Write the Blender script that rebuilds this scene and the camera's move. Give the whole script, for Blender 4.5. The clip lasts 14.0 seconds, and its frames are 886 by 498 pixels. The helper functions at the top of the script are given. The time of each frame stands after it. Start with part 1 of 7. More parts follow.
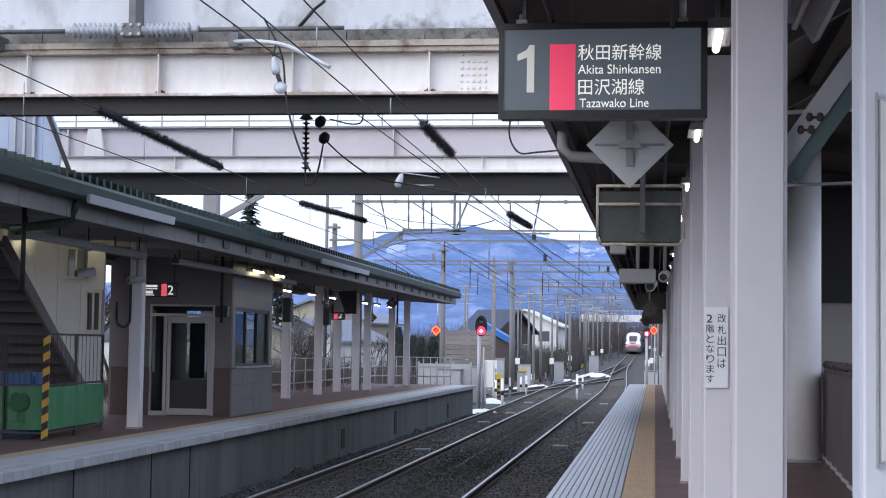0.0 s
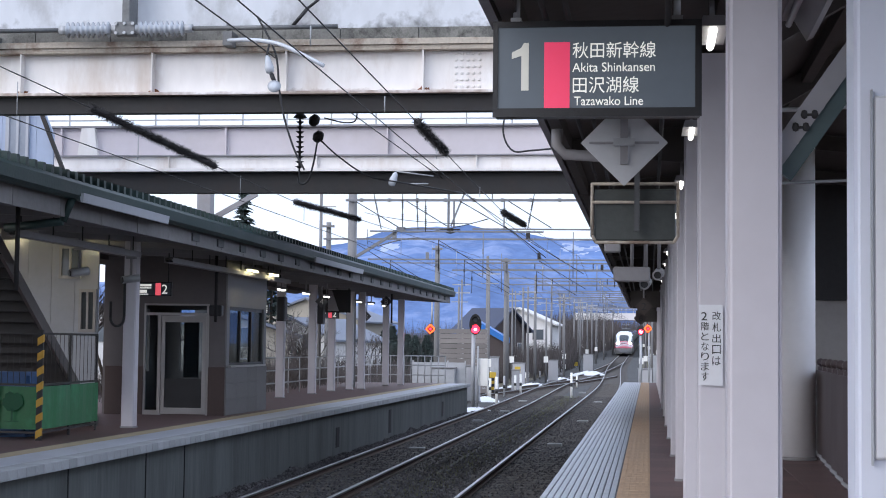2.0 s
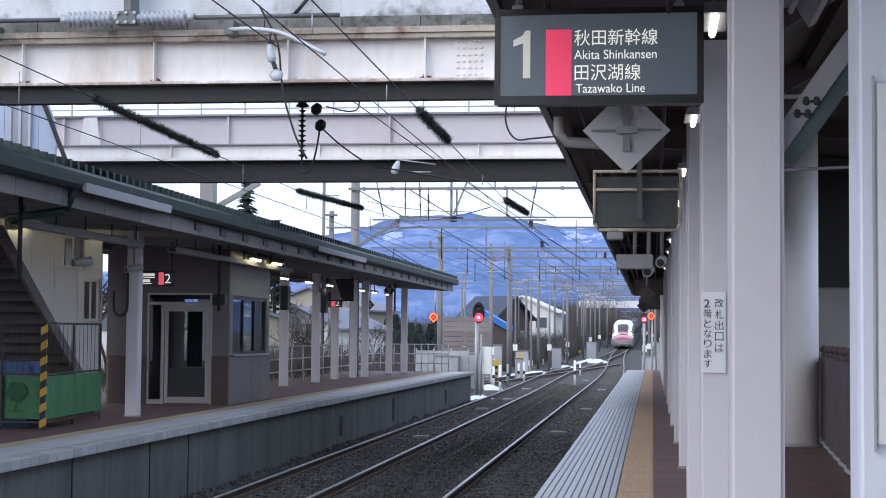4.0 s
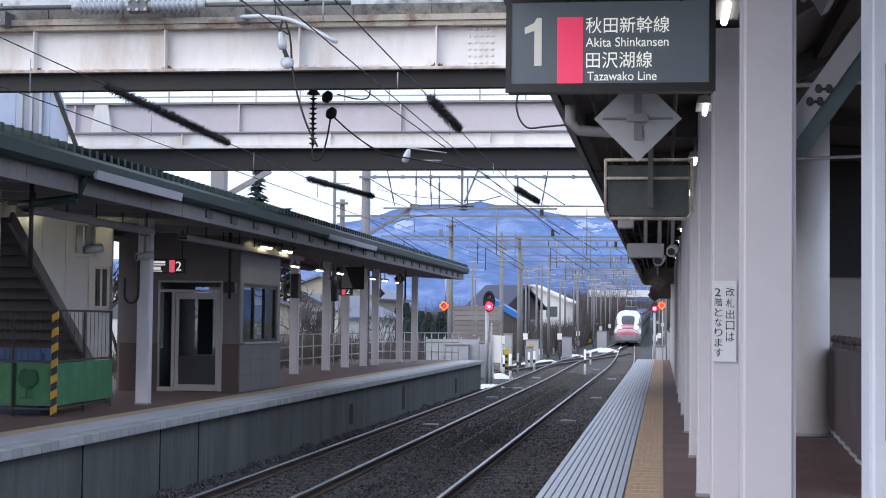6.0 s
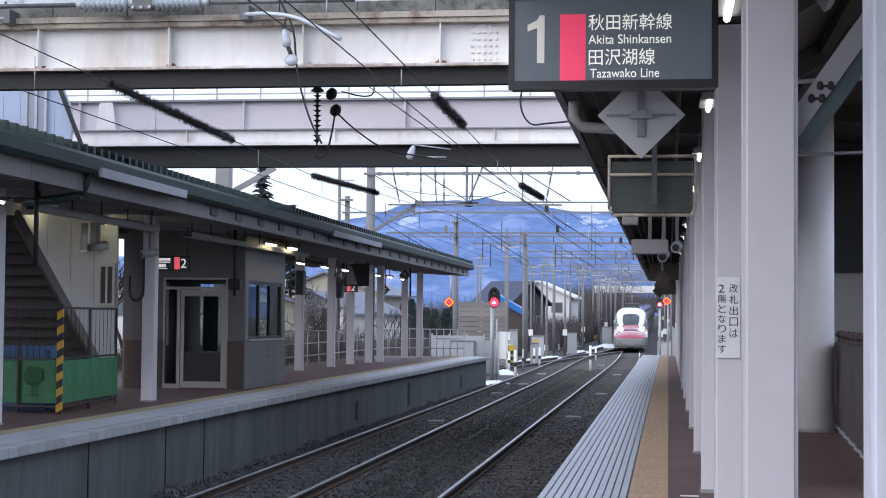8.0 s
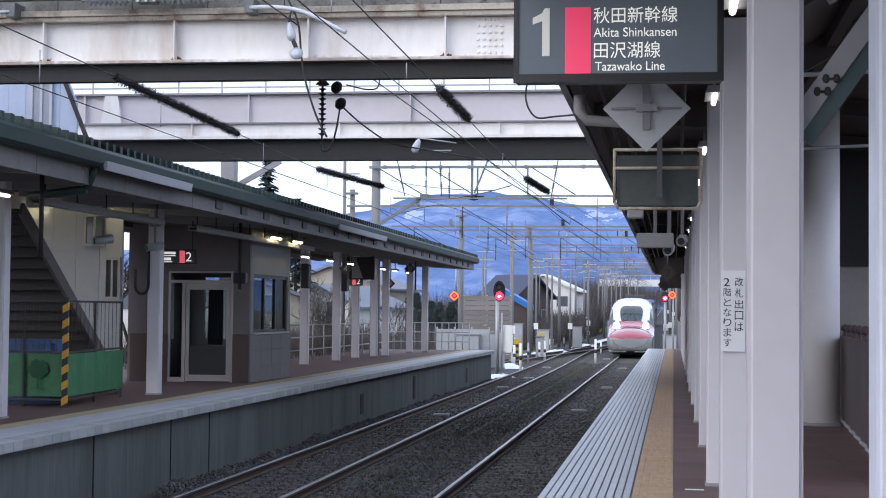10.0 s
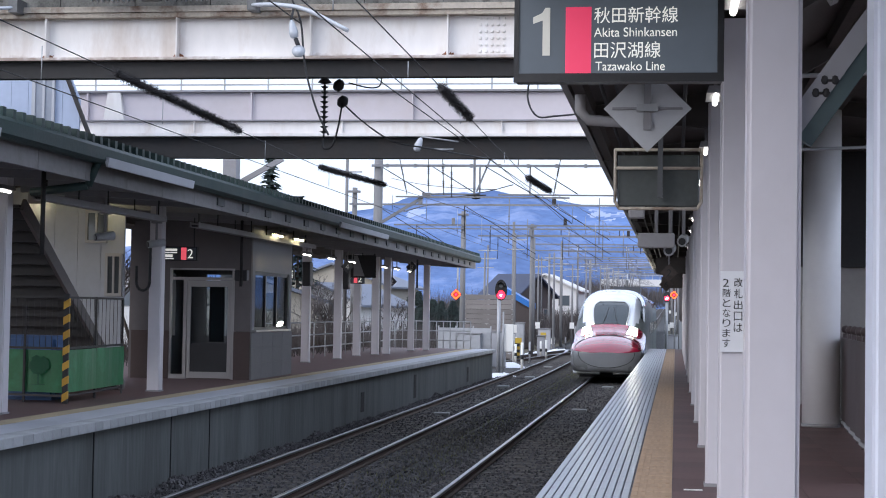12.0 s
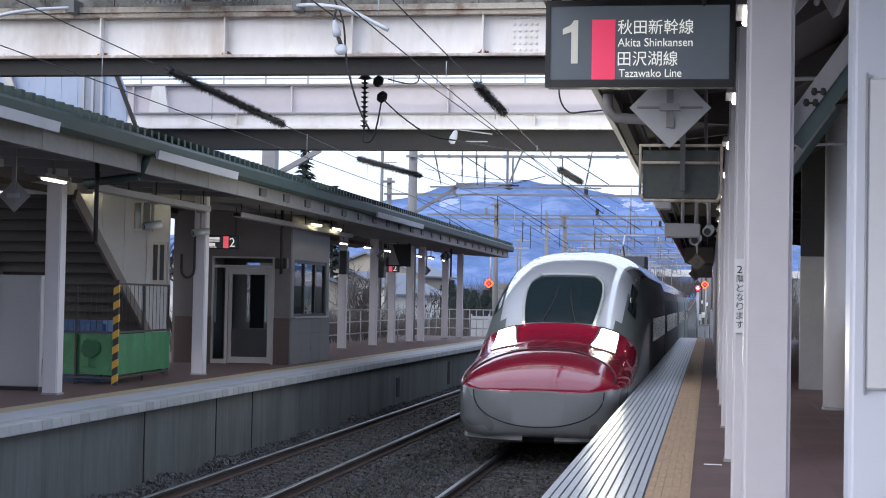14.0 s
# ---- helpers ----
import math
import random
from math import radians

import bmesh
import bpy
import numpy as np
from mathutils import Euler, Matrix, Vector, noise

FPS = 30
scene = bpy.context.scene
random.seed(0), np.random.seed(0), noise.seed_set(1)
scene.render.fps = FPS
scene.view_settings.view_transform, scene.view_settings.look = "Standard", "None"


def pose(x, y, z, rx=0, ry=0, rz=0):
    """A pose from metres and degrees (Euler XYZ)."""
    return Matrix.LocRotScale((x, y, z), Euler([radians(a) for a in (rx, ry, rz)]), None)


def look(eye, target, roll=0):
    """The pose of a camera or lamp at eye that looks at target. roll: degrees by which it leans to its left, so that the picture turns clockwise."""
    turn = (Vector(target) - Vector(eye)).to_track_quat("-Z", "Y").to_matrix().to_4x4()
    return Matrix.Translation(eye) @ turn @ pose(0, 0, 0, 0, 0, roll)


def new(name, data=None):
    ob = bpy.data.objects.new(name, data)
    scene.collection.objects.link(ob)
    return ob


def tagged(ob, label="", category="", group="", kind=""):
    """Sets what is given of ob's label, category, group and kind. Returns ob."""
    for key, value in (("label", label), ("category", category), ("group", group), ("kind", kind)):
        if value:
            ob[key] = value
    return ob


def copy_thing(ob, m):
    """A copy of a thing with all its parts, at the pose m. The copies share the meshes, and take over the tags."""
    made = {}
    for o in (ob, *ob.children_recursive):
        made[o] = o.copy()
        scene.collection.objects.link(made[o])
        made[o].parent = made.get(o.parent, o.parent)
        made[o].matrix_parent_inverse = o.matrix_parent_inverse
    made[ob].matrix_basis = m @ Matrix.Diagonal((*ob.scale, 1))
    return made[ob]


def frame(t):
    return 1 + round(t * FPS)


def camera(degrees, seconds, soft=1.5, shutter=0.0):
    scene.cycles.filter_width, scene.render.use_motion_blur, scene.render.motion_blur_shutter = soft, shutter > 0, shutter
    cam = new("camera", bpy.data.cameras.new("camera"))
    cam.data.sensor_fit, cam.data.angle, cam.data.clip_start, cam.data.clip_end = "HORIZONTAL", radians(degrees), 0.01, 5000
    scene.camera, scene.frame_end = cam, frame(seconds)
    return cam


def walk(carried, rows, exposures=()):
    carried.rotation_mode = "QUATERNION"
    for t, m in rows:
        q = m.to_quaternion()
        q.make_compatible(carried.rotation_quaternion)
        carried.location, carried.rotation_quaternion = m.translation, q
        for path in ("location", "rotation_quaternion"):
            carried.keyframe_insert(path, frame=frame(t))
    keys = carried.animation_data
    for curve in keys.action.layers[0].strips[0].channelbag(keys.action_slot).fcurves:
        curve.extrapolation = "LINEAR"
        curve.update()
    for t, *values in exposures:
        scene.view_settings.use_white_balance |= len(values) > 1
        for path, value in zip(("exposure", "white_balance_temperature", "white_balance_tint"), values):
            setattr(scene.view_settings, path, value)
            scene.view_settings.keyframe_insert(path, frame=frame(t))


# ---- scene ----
cam = camera(30.763, 14.0, soft=1.0)
PATH = [  # seconds, pan, tilt and roll in degrees, eye
    (0.0, 7.531, 3.476, 0.800, (1.210, -0.010, 1.603)),
    (0.5, 7.458, 3.499, 0.904, (1.209, 0.001, 1.600)),
    (1.0, 7.331, 3.426, 0.901, (1.209, -0.005, 1.602)),
    (1.5, 7.285, 3.399, 0.884, (1.205, -0.004, 1.600)),
    (2.0, 7.314, 3.430, 0.664, (1.205, -0.008, 1.601)),
    (2.5, 7.349, 3.430, 0.588, (1.208, -0.012, 1.600)),
    (3.0, 7.404, 3.300, 0.464, (1.210, -0.009, 1.600)),
    (5.5, 7.622, 2.714, 0.633, (1.208, 0.000, 1.597)),
    (6.0, 7.792, 2.610, 0.647, (1.208, 0.006, 1.595)),
    (6.5, 7.908, 2.570, 0.487, (1.209, 0.003, 1.597)),
    (7.0, 7.960, 2.536, 0.572, (1.212, 0.002, 1.597)),
    (7.5, 7.996, 2.466, 0.321, (1.220, -0.000, 1.600)),
    (8.0, 7.976, 2.475, 0.504, (1.220, -0.009, 1.600)),
    (10.5, 8.225, 2.190, 0.577, (1.222, 0.003, 1.599)),
    (11.0, 8.193, 2.155, 0.811, (1.225, -0.008, 1.602)),
    (11.5, 8.224, 2.200, 0.921, (1.232, -0.002, 1.600)),
    (12.0, 8.245, 2.195, 0.908, (1.240, -0.001, 1.600)),
    (12.5, 8.296, 2.174, 0.931, (1.239, -0.001, 1.602)),
    (13.0, 8.432, 2.090, 0.766, (1.240, 0.002, 1.601)),
    (13.5, 8.839, 1.976, 0.863, (1.246, 0.007, 1.599)),
    (14.0, 9.394, 1.804, 1.096, (1.351, -1.000, 1.555)),
]


def aim(pan, tilt, roll, eye):
    a, b = radians(pan), radians(tilt)
    way = Vector((-math.sin(a) * math.cos(b), math.cos(a) * math.cos(b), math.sin(b)))
    return look(eye, Vector(eye) + way * 10, roll)


walk(cam, [(t, aim(a, b, c, e)) for t, a, b, c, e in PATH])

# ---- light: a bright overcast winter evening ----
world = bpy.data.worlds.new("world")
scene.world = world
world.use_nodes = True
wn, wl = world.node_tree.nodes, world.node_tree.links
sky = wn.new("ShaderNodeTexSky")
sky.sky_type, sky.sun_disc = "NISHITA", False
sky.sun_elevation, sky.sun_rotation = radians(28), radians(222)
sky.air_density, sky.dust_density, sky.ozone_density = 1.0, 3.0, 2.0
cloud = wn.new("ShaderNodeTexNoise")
cloud.inputs["Scale"].default_value, cloud.inputs["Detail"].default_value = 2.2, 5
ramp = wn.new("ShaderNodeValToRGB")
ramp.color_ramp.elements[0].color, ramp.color_ramp.elements[0].position = (6.7, 7.8, 10.4, 1), 0.3
ramp.color_ramp.elements[1].color, ramp.color_ramp.elements[1].position = (8.9, 10.0, 12.4, 1), 0.7
mixs = wn.new("ShaderNodeMix")
mixs.data_type = "RGBA"
mixs.inputs["Factor"].default_value = 0.85
wl.new(cloud.outputs["Fac"], ramp.inputs["Fac"])
wl.new(sky.outputs["Color"], mixs.inputs[6])
wl.new(ramp.outputs["Color"], mixs.inputs[7])
wl.new(mixs.outputs[2], wn["Background"].inputs["Color"])
wn["Background"].inputs["Strength"].default_value = 0.10
sun_data = bpy.data.lights.new("sun", "SUN")
sun_data.energy, sun_data.angle, sun_data.color = 0.85, radians(50), (1.0, 0.96, 0.94)
sun = new("sun", sun_data)
sun.matrix_world = look((0, 0, 50), (6.7, 7.4, 44.7))
scene.view_settings.exposure = 0.7


# ---- materials ----
def mat(name, color, rough=0.6, metal=0.0, vary=0.12, scale=6.0, bump=0.15, stain=None, amount=0.4, coat=0.0, stretch=(1, 1, 1), island=0.0, spec=0.5):
    """A surface with fine grain, larger patches and an optional stain colour."""
    m = bpy.data.materials.new(name)
    m.use_nodes = True
    n, l = m.node_tree.nodes, m.node_tree.links
    b = n["Principled BSDF"]
    b.inputs["Metallic"].default_value = metal
    b.inputs["Coat Weight"].default_value = coat
    b.inputs["Coat Roughness"].default_value = 0.04
    b.inputs["Specular IOR Level"].default_value = spec
    tc, mp = n.new("ShaderNodeTexCoord"), n.new("ShaderNodeMapping")
    mp.inputs["Scale"].default_value = stretch
    l.new(tc.outputs["Object"], mp.inputs["Vector"])
    fine, wide = n.new("ShaderNodeTexNoise"), n.new("ShaderNodeTexNoise")
    fine.inputs["Scale"].default_value, fine.inputs["Detail"].default_value = scale * 6, 6
    wide.inputs["Scale"].default_value, wide.inputs["Detail"].default_value = scale * 0.35, 4
    for q in (fine, wide):
        l.new(mp.outputs["Vector"], q.inputs["Vector"])
    mul = n.new("ShaderNodeMath")
    mul.operation = "MULTIPLY_ADD"
    l.new(fine.outputs["Fac"], mul.inputs[0])
    mul.inputs[1].default_value = 0.5
    l.new(wide.outputs["Fac"], mul.inputs[2])
    mr = n.new("ShaderNodeMapRange")
    mr.inputs["From Min"].default_value, mr.inputs["From Max"].default_value = 0.45, 1.05
    mr.inputs["To Min"].default_value, mr.inputs["To Max"].default_value = 1 - vary, 1 + vary
    l.new(mul.outputs[0], mr.inputs["Value"])
    hsv = n.new("ShaderNodeHueSaturation")
    hsv.inputs["Color"].default_value = (*color, 1)
    val = mr.outputs["Result"]
    if island:
        inf, geo, r2 = n.new("ShaderNodeObjectInfo"), n.new("ShaderNodeNewGeometry"), n.new("ShaderNodeMapRange")
        add, fr, mm = n.new("ShaderNodeMath"), n.new("ShaderNodeMath"), n.new("ShaderNodeMath")
        fr.operation, mm.operation = "FRACT", "MULTIPLY"
        l.new(inf.outputs["Random"], add.inputs[0]), l.new(geo.outputs["Random Per Island"], add.inputs[1])
        l.new(add.outputs[0], fr.inputs[0]), l.new(fr.outputs[0], r2.inputs["Value"])
        r2.inputs["To Min"].default_value, r2.inputs["To Max"].default_value = 1 - island, 1 + island
        l.new(val, mm.inputs[0]), l.new(r2.outputs["Result"], mm.inputs[1])
        val = mm.outputs[0]
    l.new(val, hsv.inputs["Value"])
    out = hsv.outputs["Color"]
    if stain:
        sn, sr, mx = n.new("ShaderNodeTexNoise"), n.new("ShaderNodeMapRange"), n.new("ShaderNodeMix")
        sn.inputs["Scale"].default_value, sn.inputs["Detail"].default_value = scale * 0.8, 8
        sn.inputs["Roughness"].default_value = 0.65
        l.new(mp.outputs["Vector"], sn.inputs["Vector"])
        sr.inputs["From Min"].default_value, sr.inputs["From Max"].default_value = 0.5, 0.72
        sr.inputs["To Max"].default_value = amount
        l.new(sn.outputs["Fac"], sr.inputs["Value"])
        mx.data_type = "RGBA"
        mx.inputs[7].default_value = (*stain, 1)
        l.new(sr.outputs["Result"], mx.inputs["Factor"]), l.new(out, mx.inputs[6])
        out = mx.outputs[2]
    l.new(out, b.inputs["Base Color"])
    rr = n.new("ShaderNodeMapRange")
    rr.inputs["To Min"].default_value, rr.inputs["To Max"].default_value = max(rough - 0.12, 0.02), min(rough + 0.12, 1)
    l.new(wide.outputs["Fac"], rr.inputs["Value"]), l.new(rr.outputs["Result"], b.inputs["Roughness"])
    if bump:
        bp = n.new("ShaderNodeBump")
        bp.inputs["Strength"].default_value, bp.inputs["Distance"].default_value = bump, 0.02
        l.new(fine.outputs["Fac"], bp.inputs["Height"]), l.new(bp.outputs["Normal"], b.inputs["Normal"])
    return m


def glow(name, color, strength):
    m = bpy.data.materials.new(name)
    m.use_nodes = True
    b = m.node_tree.nodes["Principled BSDF"]
    b.inputs["Base Color"].default_value = (*color, 1)
    b.inputs["Emission Color"].default_value = (*color, 1)
    b.inputs["Emission Strength"].default_value = strength
    return m


def glass(name, color=(0.6, 0.7, 0.75), rough=0.02):
    m = bpy.data.materials.new(name)
    m.use_nodes = True
    b = m.node_tree.nodes["Principled BSDF"]
    b.inputs["Base Color"].default_value = (*color, 1)
    b.inputs["Roughness"].default_value = rough
    b.inputs["Transmission Weight"].default_value = 1.0
    b.inputs["IOR"].default_value = 1.1
    return m


BALLAST = mat("ballast", (0.055, 0.055, 0.058), 0.95, vary=0.45, scale=3, bump=0.6, stain=(0.04, 0.05, 0.033), amount=0.55)
RUSTBED = mat("trackbed", (0.062, 0.053, 0.047), 0.95, vary=0.4, scale=3, bump=0.6, stain=(0.05, 0.04, 0.035), amount=0.5)
STONE = mat("ballast_stone", (0.085, 0.082, 0.086), 0.95, vary=0.3, scale=9, bump=0.3, island=0.5)
EARTH = mat("earth", (0.11, 0.095, 0.065), 0.95, vary=0.35, scale=0.6, bump=0.4, stain=(0.07, 0.085, 0.04), amount=0.7)
CONC = mat("concrete", (0.30, 0.31, 0.31), 0.85, vary=0.2, scale=1.6, bump=0.25, stain=(0.16, 0.165, 0.16), amount=0.6)
WALLC = mat("platform_wall", (0.125, 0.135, 0.132), 0.9, vary=0.35, scale=2.2, bump=0.35, stain=(0.06, 0.066, 0.064), amount=0.7, stretch=(1, 1, 0.12))
NOSING = mat("nosing", (0.40, 0.41, 0.425), 0.75, vary=0.15, scale=3, stain=(0.22, 0.21, 0.2), amount=0.6, island=0.12)
PALE = mat("pale_strip", (0.36, 0.38, 0.425), 0.33, vary=0.1, scale=2, bump=0.08, stain=(0.36, 0.37, 0.4), amount=0.5, island=0.05)
PALETWO = mat("pale_strip_opposite", (0.47, 0.485, 0.53), 0.5, vary=0.12, scale=2, bump=0.08, stain=(0.36, 0.37, 0.4), amount=0.5)
GROOVE = mat("groove", (0.17, 0.18, 0.205), 0.8, vary=0.2)
TACTILE = mat("tactile", (0.44, 0.30, 0.19), 0.7, vary=0.15, scale=3, stain=(0.35, 0.24, 0.14), amount=0.6, island=0.07)
TACTILE2 = mat("tactile_faded", (0.44, 0.36, 0.23), 0.75, vary=0.15, scale=3, stain=(0.33, 0.28, 0.2), amount=0.6)
PAVING = mat("red_paving", (0.125, 0.072, 0.067), 0.65, vary=0.2, scale=3, stain=(0.10, 0.06, 0.055), amount=0.6, island=0.16)
RAILTOP = mat("rail_head", (0.30, 0.30, 0.315), 0.34, 1.0, vary=0.08, scale=2, bump=0.02)
RUST = mat("rail_rust", (0.075, 0.048, 0.038), 0.85, vary=0.3, scale=5)
SLEEPER = mat("sleeper", (0.085, 0.075, 0.068), 0.9, vary=0.3, scale=3, stain=(0.07, 0.055, 0.045), amount=0.7, island=0.15)
WHITE = mat("white_paint", (0.60, 0.575, 0.61), 0.42, vary=0.05, scale=1.5, bump=0.04, stain=(0.5, 0.47, 0.48), amount=0.35)
OFFWHITE = mat("girder_paint", (0.80, 0.77, 0.75), 0.5, vary=0.1, scale=1.8, bump=0.06, stain=(0.48, 0.37, 0.28), amount=0.55, stretch=(1, 1, 0.35))
PINKISH = mat("far_girder_paint", (0.62, 0.57, 0.60), 0.5, vary=0.06, scale=1.2, bump=0.05, stain=(0.5, 0.44, 0.42), amount=0.35)
RUSTY = mat("rusty_flange", (0.42, 0.37, 0.31), 0.75, vary=0.35, scale=4.0, bump=0.25, stain=(0.13, 0.062, 0.035), amount=1.0)
MOULD = mat("stained_concrete", (0.66, 0.68, 0.72), 0.85, vary=0.12, scale=1.0, bump=0.15, stain=(0.2, 0.19, 0.18), amount=0.8, stretch=(1, 1, 0.6))
# dark steel, taken near-black so soffits carry their shadow in the colour
DARKSTEELSHADE = mat("dark_steel_and_shade", (0.022, 0.021, 0.022), 0.7, vary=0.3, scale=2, stain=(0.04, 0.025, 0.02), amount=0.5)
UNDER = mat("roof_underside", (0.055, 0.048, 0.045), 0.8, vary=0.25, scale=1.5, stain=(0.07, 0.055, 0.05), amount=0.6)
GREENROOF = mat("green_roof", (0.017, 0.040, 0.038), 0.55, vary=0.25, scale=3, stain=(0.035, 0.058, 0.055), amount=0.4)
TEALSTEEL = mat("teal_steel", (0.055, 0.085, 0.088), 0.5, vary=0.15, scale=3, stain=(0.07, 0.08, 0.08), amount=0.3)
GREYPAINT = mat("grey_paint", (0.27, 0.265, 0.28), 0.55, vary=0.12, scale=2, stain=(0.22, 0.19, 0.17), amount=0.4)
GALV = mat("galvanised", (0.42, 0.43, 0.45), 0.5, 0.3, vary=0.12, scale=4, stain=(0.28, 0.28, 0.29), amount=0.5)
POLECONC = mat("pole_concrete", (0.21, 0.208, 0.212), 0.85, vary=0.15, scale=2, stain=(0.25, 0.24, 0.23), amount=0.5)
CABLE = mat("black_cable", (0.025, 0.025, 0.028), 0.6, vary=0.2)
BRISTLE = mat("bristle", (0.035, 0.033, 0.035), 0.9, vary=0.3)
BLACK = mat("black_frame", (0.03, 0.03, 0.032), 0.45, vary=0.15)
SIGNGREY = mat("sign_slate", (0.10, 0.115, 0.135), 0.4, vary=0.06, scale=2, bump=0.02)
SIGNPINK = mat("sign_pink", (0.72, 0.07, 0.13), 0.4, vary=0.05, bump=0.02)
SIGNWHITE = mat("sign_white", (0.88, 0.87, 0.83), 0.5, vary=0.04, bump=0.0)
SIGNDIM = mat("sign_white_dim", (0.62, 0.62, 0.58), 0.5, vary=0.04, bump=0.0)
PORCELAIN = mat("porcelain", (0.52, 0.55, 0.6), 0.2, vary=0.06, bump=0.02)
LITSIGN = glow("lit_pink", (0.8, 0.1, 0.14), 0.5)
LAMPWHITE = glow("lamp_white", (1.0, 0.97, 0.9), 4.0)
LAMPWARM = glow("lamp_warm", (1.0, 0.88, 0.5), 13.0)
REDGLOW = glow("signal_red", (1.0, 0.02, 0.05), 4.0)
REDCORE = glow("signal_core", (1.0, 0.5, 0.55), 6.0)
ORANGEGLOW = glow("marker_orange", (1.0, 0.10, 0.02), 2.6)
PANE = glass("pane")


def backlit(m, strength):
    """An internally lit sign surface."""
    b = m.node_tree.nodes["Principled BSDF"]
    m.node_tree.links.new(b.inputs["Base Color"].links[0].from_socket, b.inputs["Emission Color"])
    b.inputs["Emission Strength"].default_value = strength
    return m


LITSLATE = backlit(mat("lit_slate", (0.10, 0.12, 0.145), 0.35, vary=0.08, scale=2, bump=0.02), 0.22)
LITPINK = backlit(mat("lit_sign_pink", (0.75, 0.06, 0.14), 0.4, vary=0.05, bump=0.02), 0.38)
LITWHITE = backlit(mat("lit_sign_white", (0.85, 0.84, 0.80), 0.5, vary=0.04, bump=0.0), 0.42)
LITDIM = backlit(mat("lit_sign_dim", (0.6, 0.6, 0.56), 0.5, vary=0.04, bump=0.0), 0.2)


# ---- mesh helpers ----
def box(bm, x0, x1, y0, y1, z0, z1, m=None):
    v = [bm.verts.new(p) for p in ((x0, y0, z0), (x1, y0, z0), (x1, y1, z0), (x0, y1, z0), (x0, y0, z1), (x1, y0, z1), (x1, y1, z1), (x0, y1, z1))]
    if m is not None:
        for q in v:
            q.co = m @ q.co
    for f in ((3, 2, 1, 0), (4, 5, 6, 7), (0, 1, 5, 4), (1, 2, 6, 5), (2, 3, 7, 6), (3, 0, 4, 7)):
        bm.faces.new([v[i] for i in f])
    return bm


def tube(bm, p, q, r0, r1=None, n=10):
    """A closed round bar from p to q."""
    p, q = Vector(p), Vector(q)
    r1 = r0 if r1 is None else r1
    turn = (q - p).to_track_quat("Z", "Y").to_matrix()
    rings = []
    for c, r in ((p, r0), (q, r1)):
        rings.append([bm.verts.new(c + turn @ Vector((r * math.cos(a), r * math.sin(a), 0))) for a in [2 * math.pi * i / n for i in range(n)]])
    for i in range(n):
        f = bm.faces.new((rings[0][i], rings[0][(i + 1) % n], rings[1][(i + 1) % n], rings[1][i]))
        f.smooth = True
    bm.faces.new(rings[0][::-1]), bm.faces.new(rings[1])
    return bm


def bar(bm, p, q, w, h):
    """A square bar from p to q."""
    p, q = Vector(p), Vector(q)
    m = Matrix.Translation(p) @ (q - p).to_track_quat("Y", "Z").to_matrix().to_4x4()
    return box(bm, -w / 2, w / 2, 0, (q - p).length, -h / 2, h / 2, m)


def lathe(bm, prof, n=16, m=None):
    """A turned shape about z from (radius, height) pairs."""
    rings = []
    for r, z in prof:
        rings.append([bm.verts.new((r * math.cos(2 * math.pi * i / n), r * math.sin(2 * math.pi * i / n), z)) for i in range(n)])
    for a, b in zip(rings, rings[1:]):
        for i in range(n):
            bm.faces.new((a[i], a[(i + 1) % n], b[(i + 1) % n], b[i])).smooth = True
    bm.faces.new(rings[0][::-1]), bm.faces.new(rings[-1])
    if m is not None:
        for ring in rings:
            for v in ring:
                v.co = m @ v.co
    return bm


def prism(bm, outline, a, b, axis="y"):
    """An outline pulled along an axis from a to b."""
    put = {"y": lambda u, v, s: (u, s, v), "x": lambda u, v, s: (s, u, v), "z": lambda u, v, s: (u, v, s)}[axis]
    r0, r1 = [bm.verts.new(put(u, v, a)) for u, v in outline], [bm.verts.new(put(u, v, b)) for u, v in outline]
    n = len(outline)
    for i in range(n):
        bm.faces.new((r0[i], r0[(i + 1) % n], r1[(i + 1) % n], r1[i]))
    bm.faces.new(r0[::-1]), bm.faces.new(r1)
    return bm


def bevelled(bm, w, seg=1):
    bmesh.ops.bevel(bm, geom=bm.edges[:], offset=w, segments=seg, affect="EDGES")
    return bm


def part(name, bm, material, parent=None, label="", fix=True):
    me = bpy.data.meshes.new(name)
    if fix:
        bmesh.ops.recalc_face_normals(bm, faces=bm.faces)
    bm.to_mesh(me)
    bm.free()
    for m in material if isinstance(material, (list, tuple)) else (material,):
        me.materials.append(m)
    ob = new(name, me)
    if parent is not None:
        ob.parent = parent
    if label:
        ob["label"] = label
    return ob


def thing(name, label, category, at=(0, 0, 0), group="", kind=""):
    ob = new(name)
    ob.location = at
    return tagged(ob, label, category, group, kind)


def whole(name, bm, material, label, category, at=(0, 0, 0), group="", kind=""):
    ob = part(name, bm, material)
    ob.location = at
    return tagged(ob, label, category, group, kind)


def wire(bm, p, q, r=0.01, sag=0.0, n=8, sides=5):
    p, q = Vector(p), Vector(q)
    return polytube(bm, [p.lerp(q, i / n) - Vector((0, 0, sag * 4 * (i / n) * (1 - i / n))) for i in range(n + 1)], r, sides)


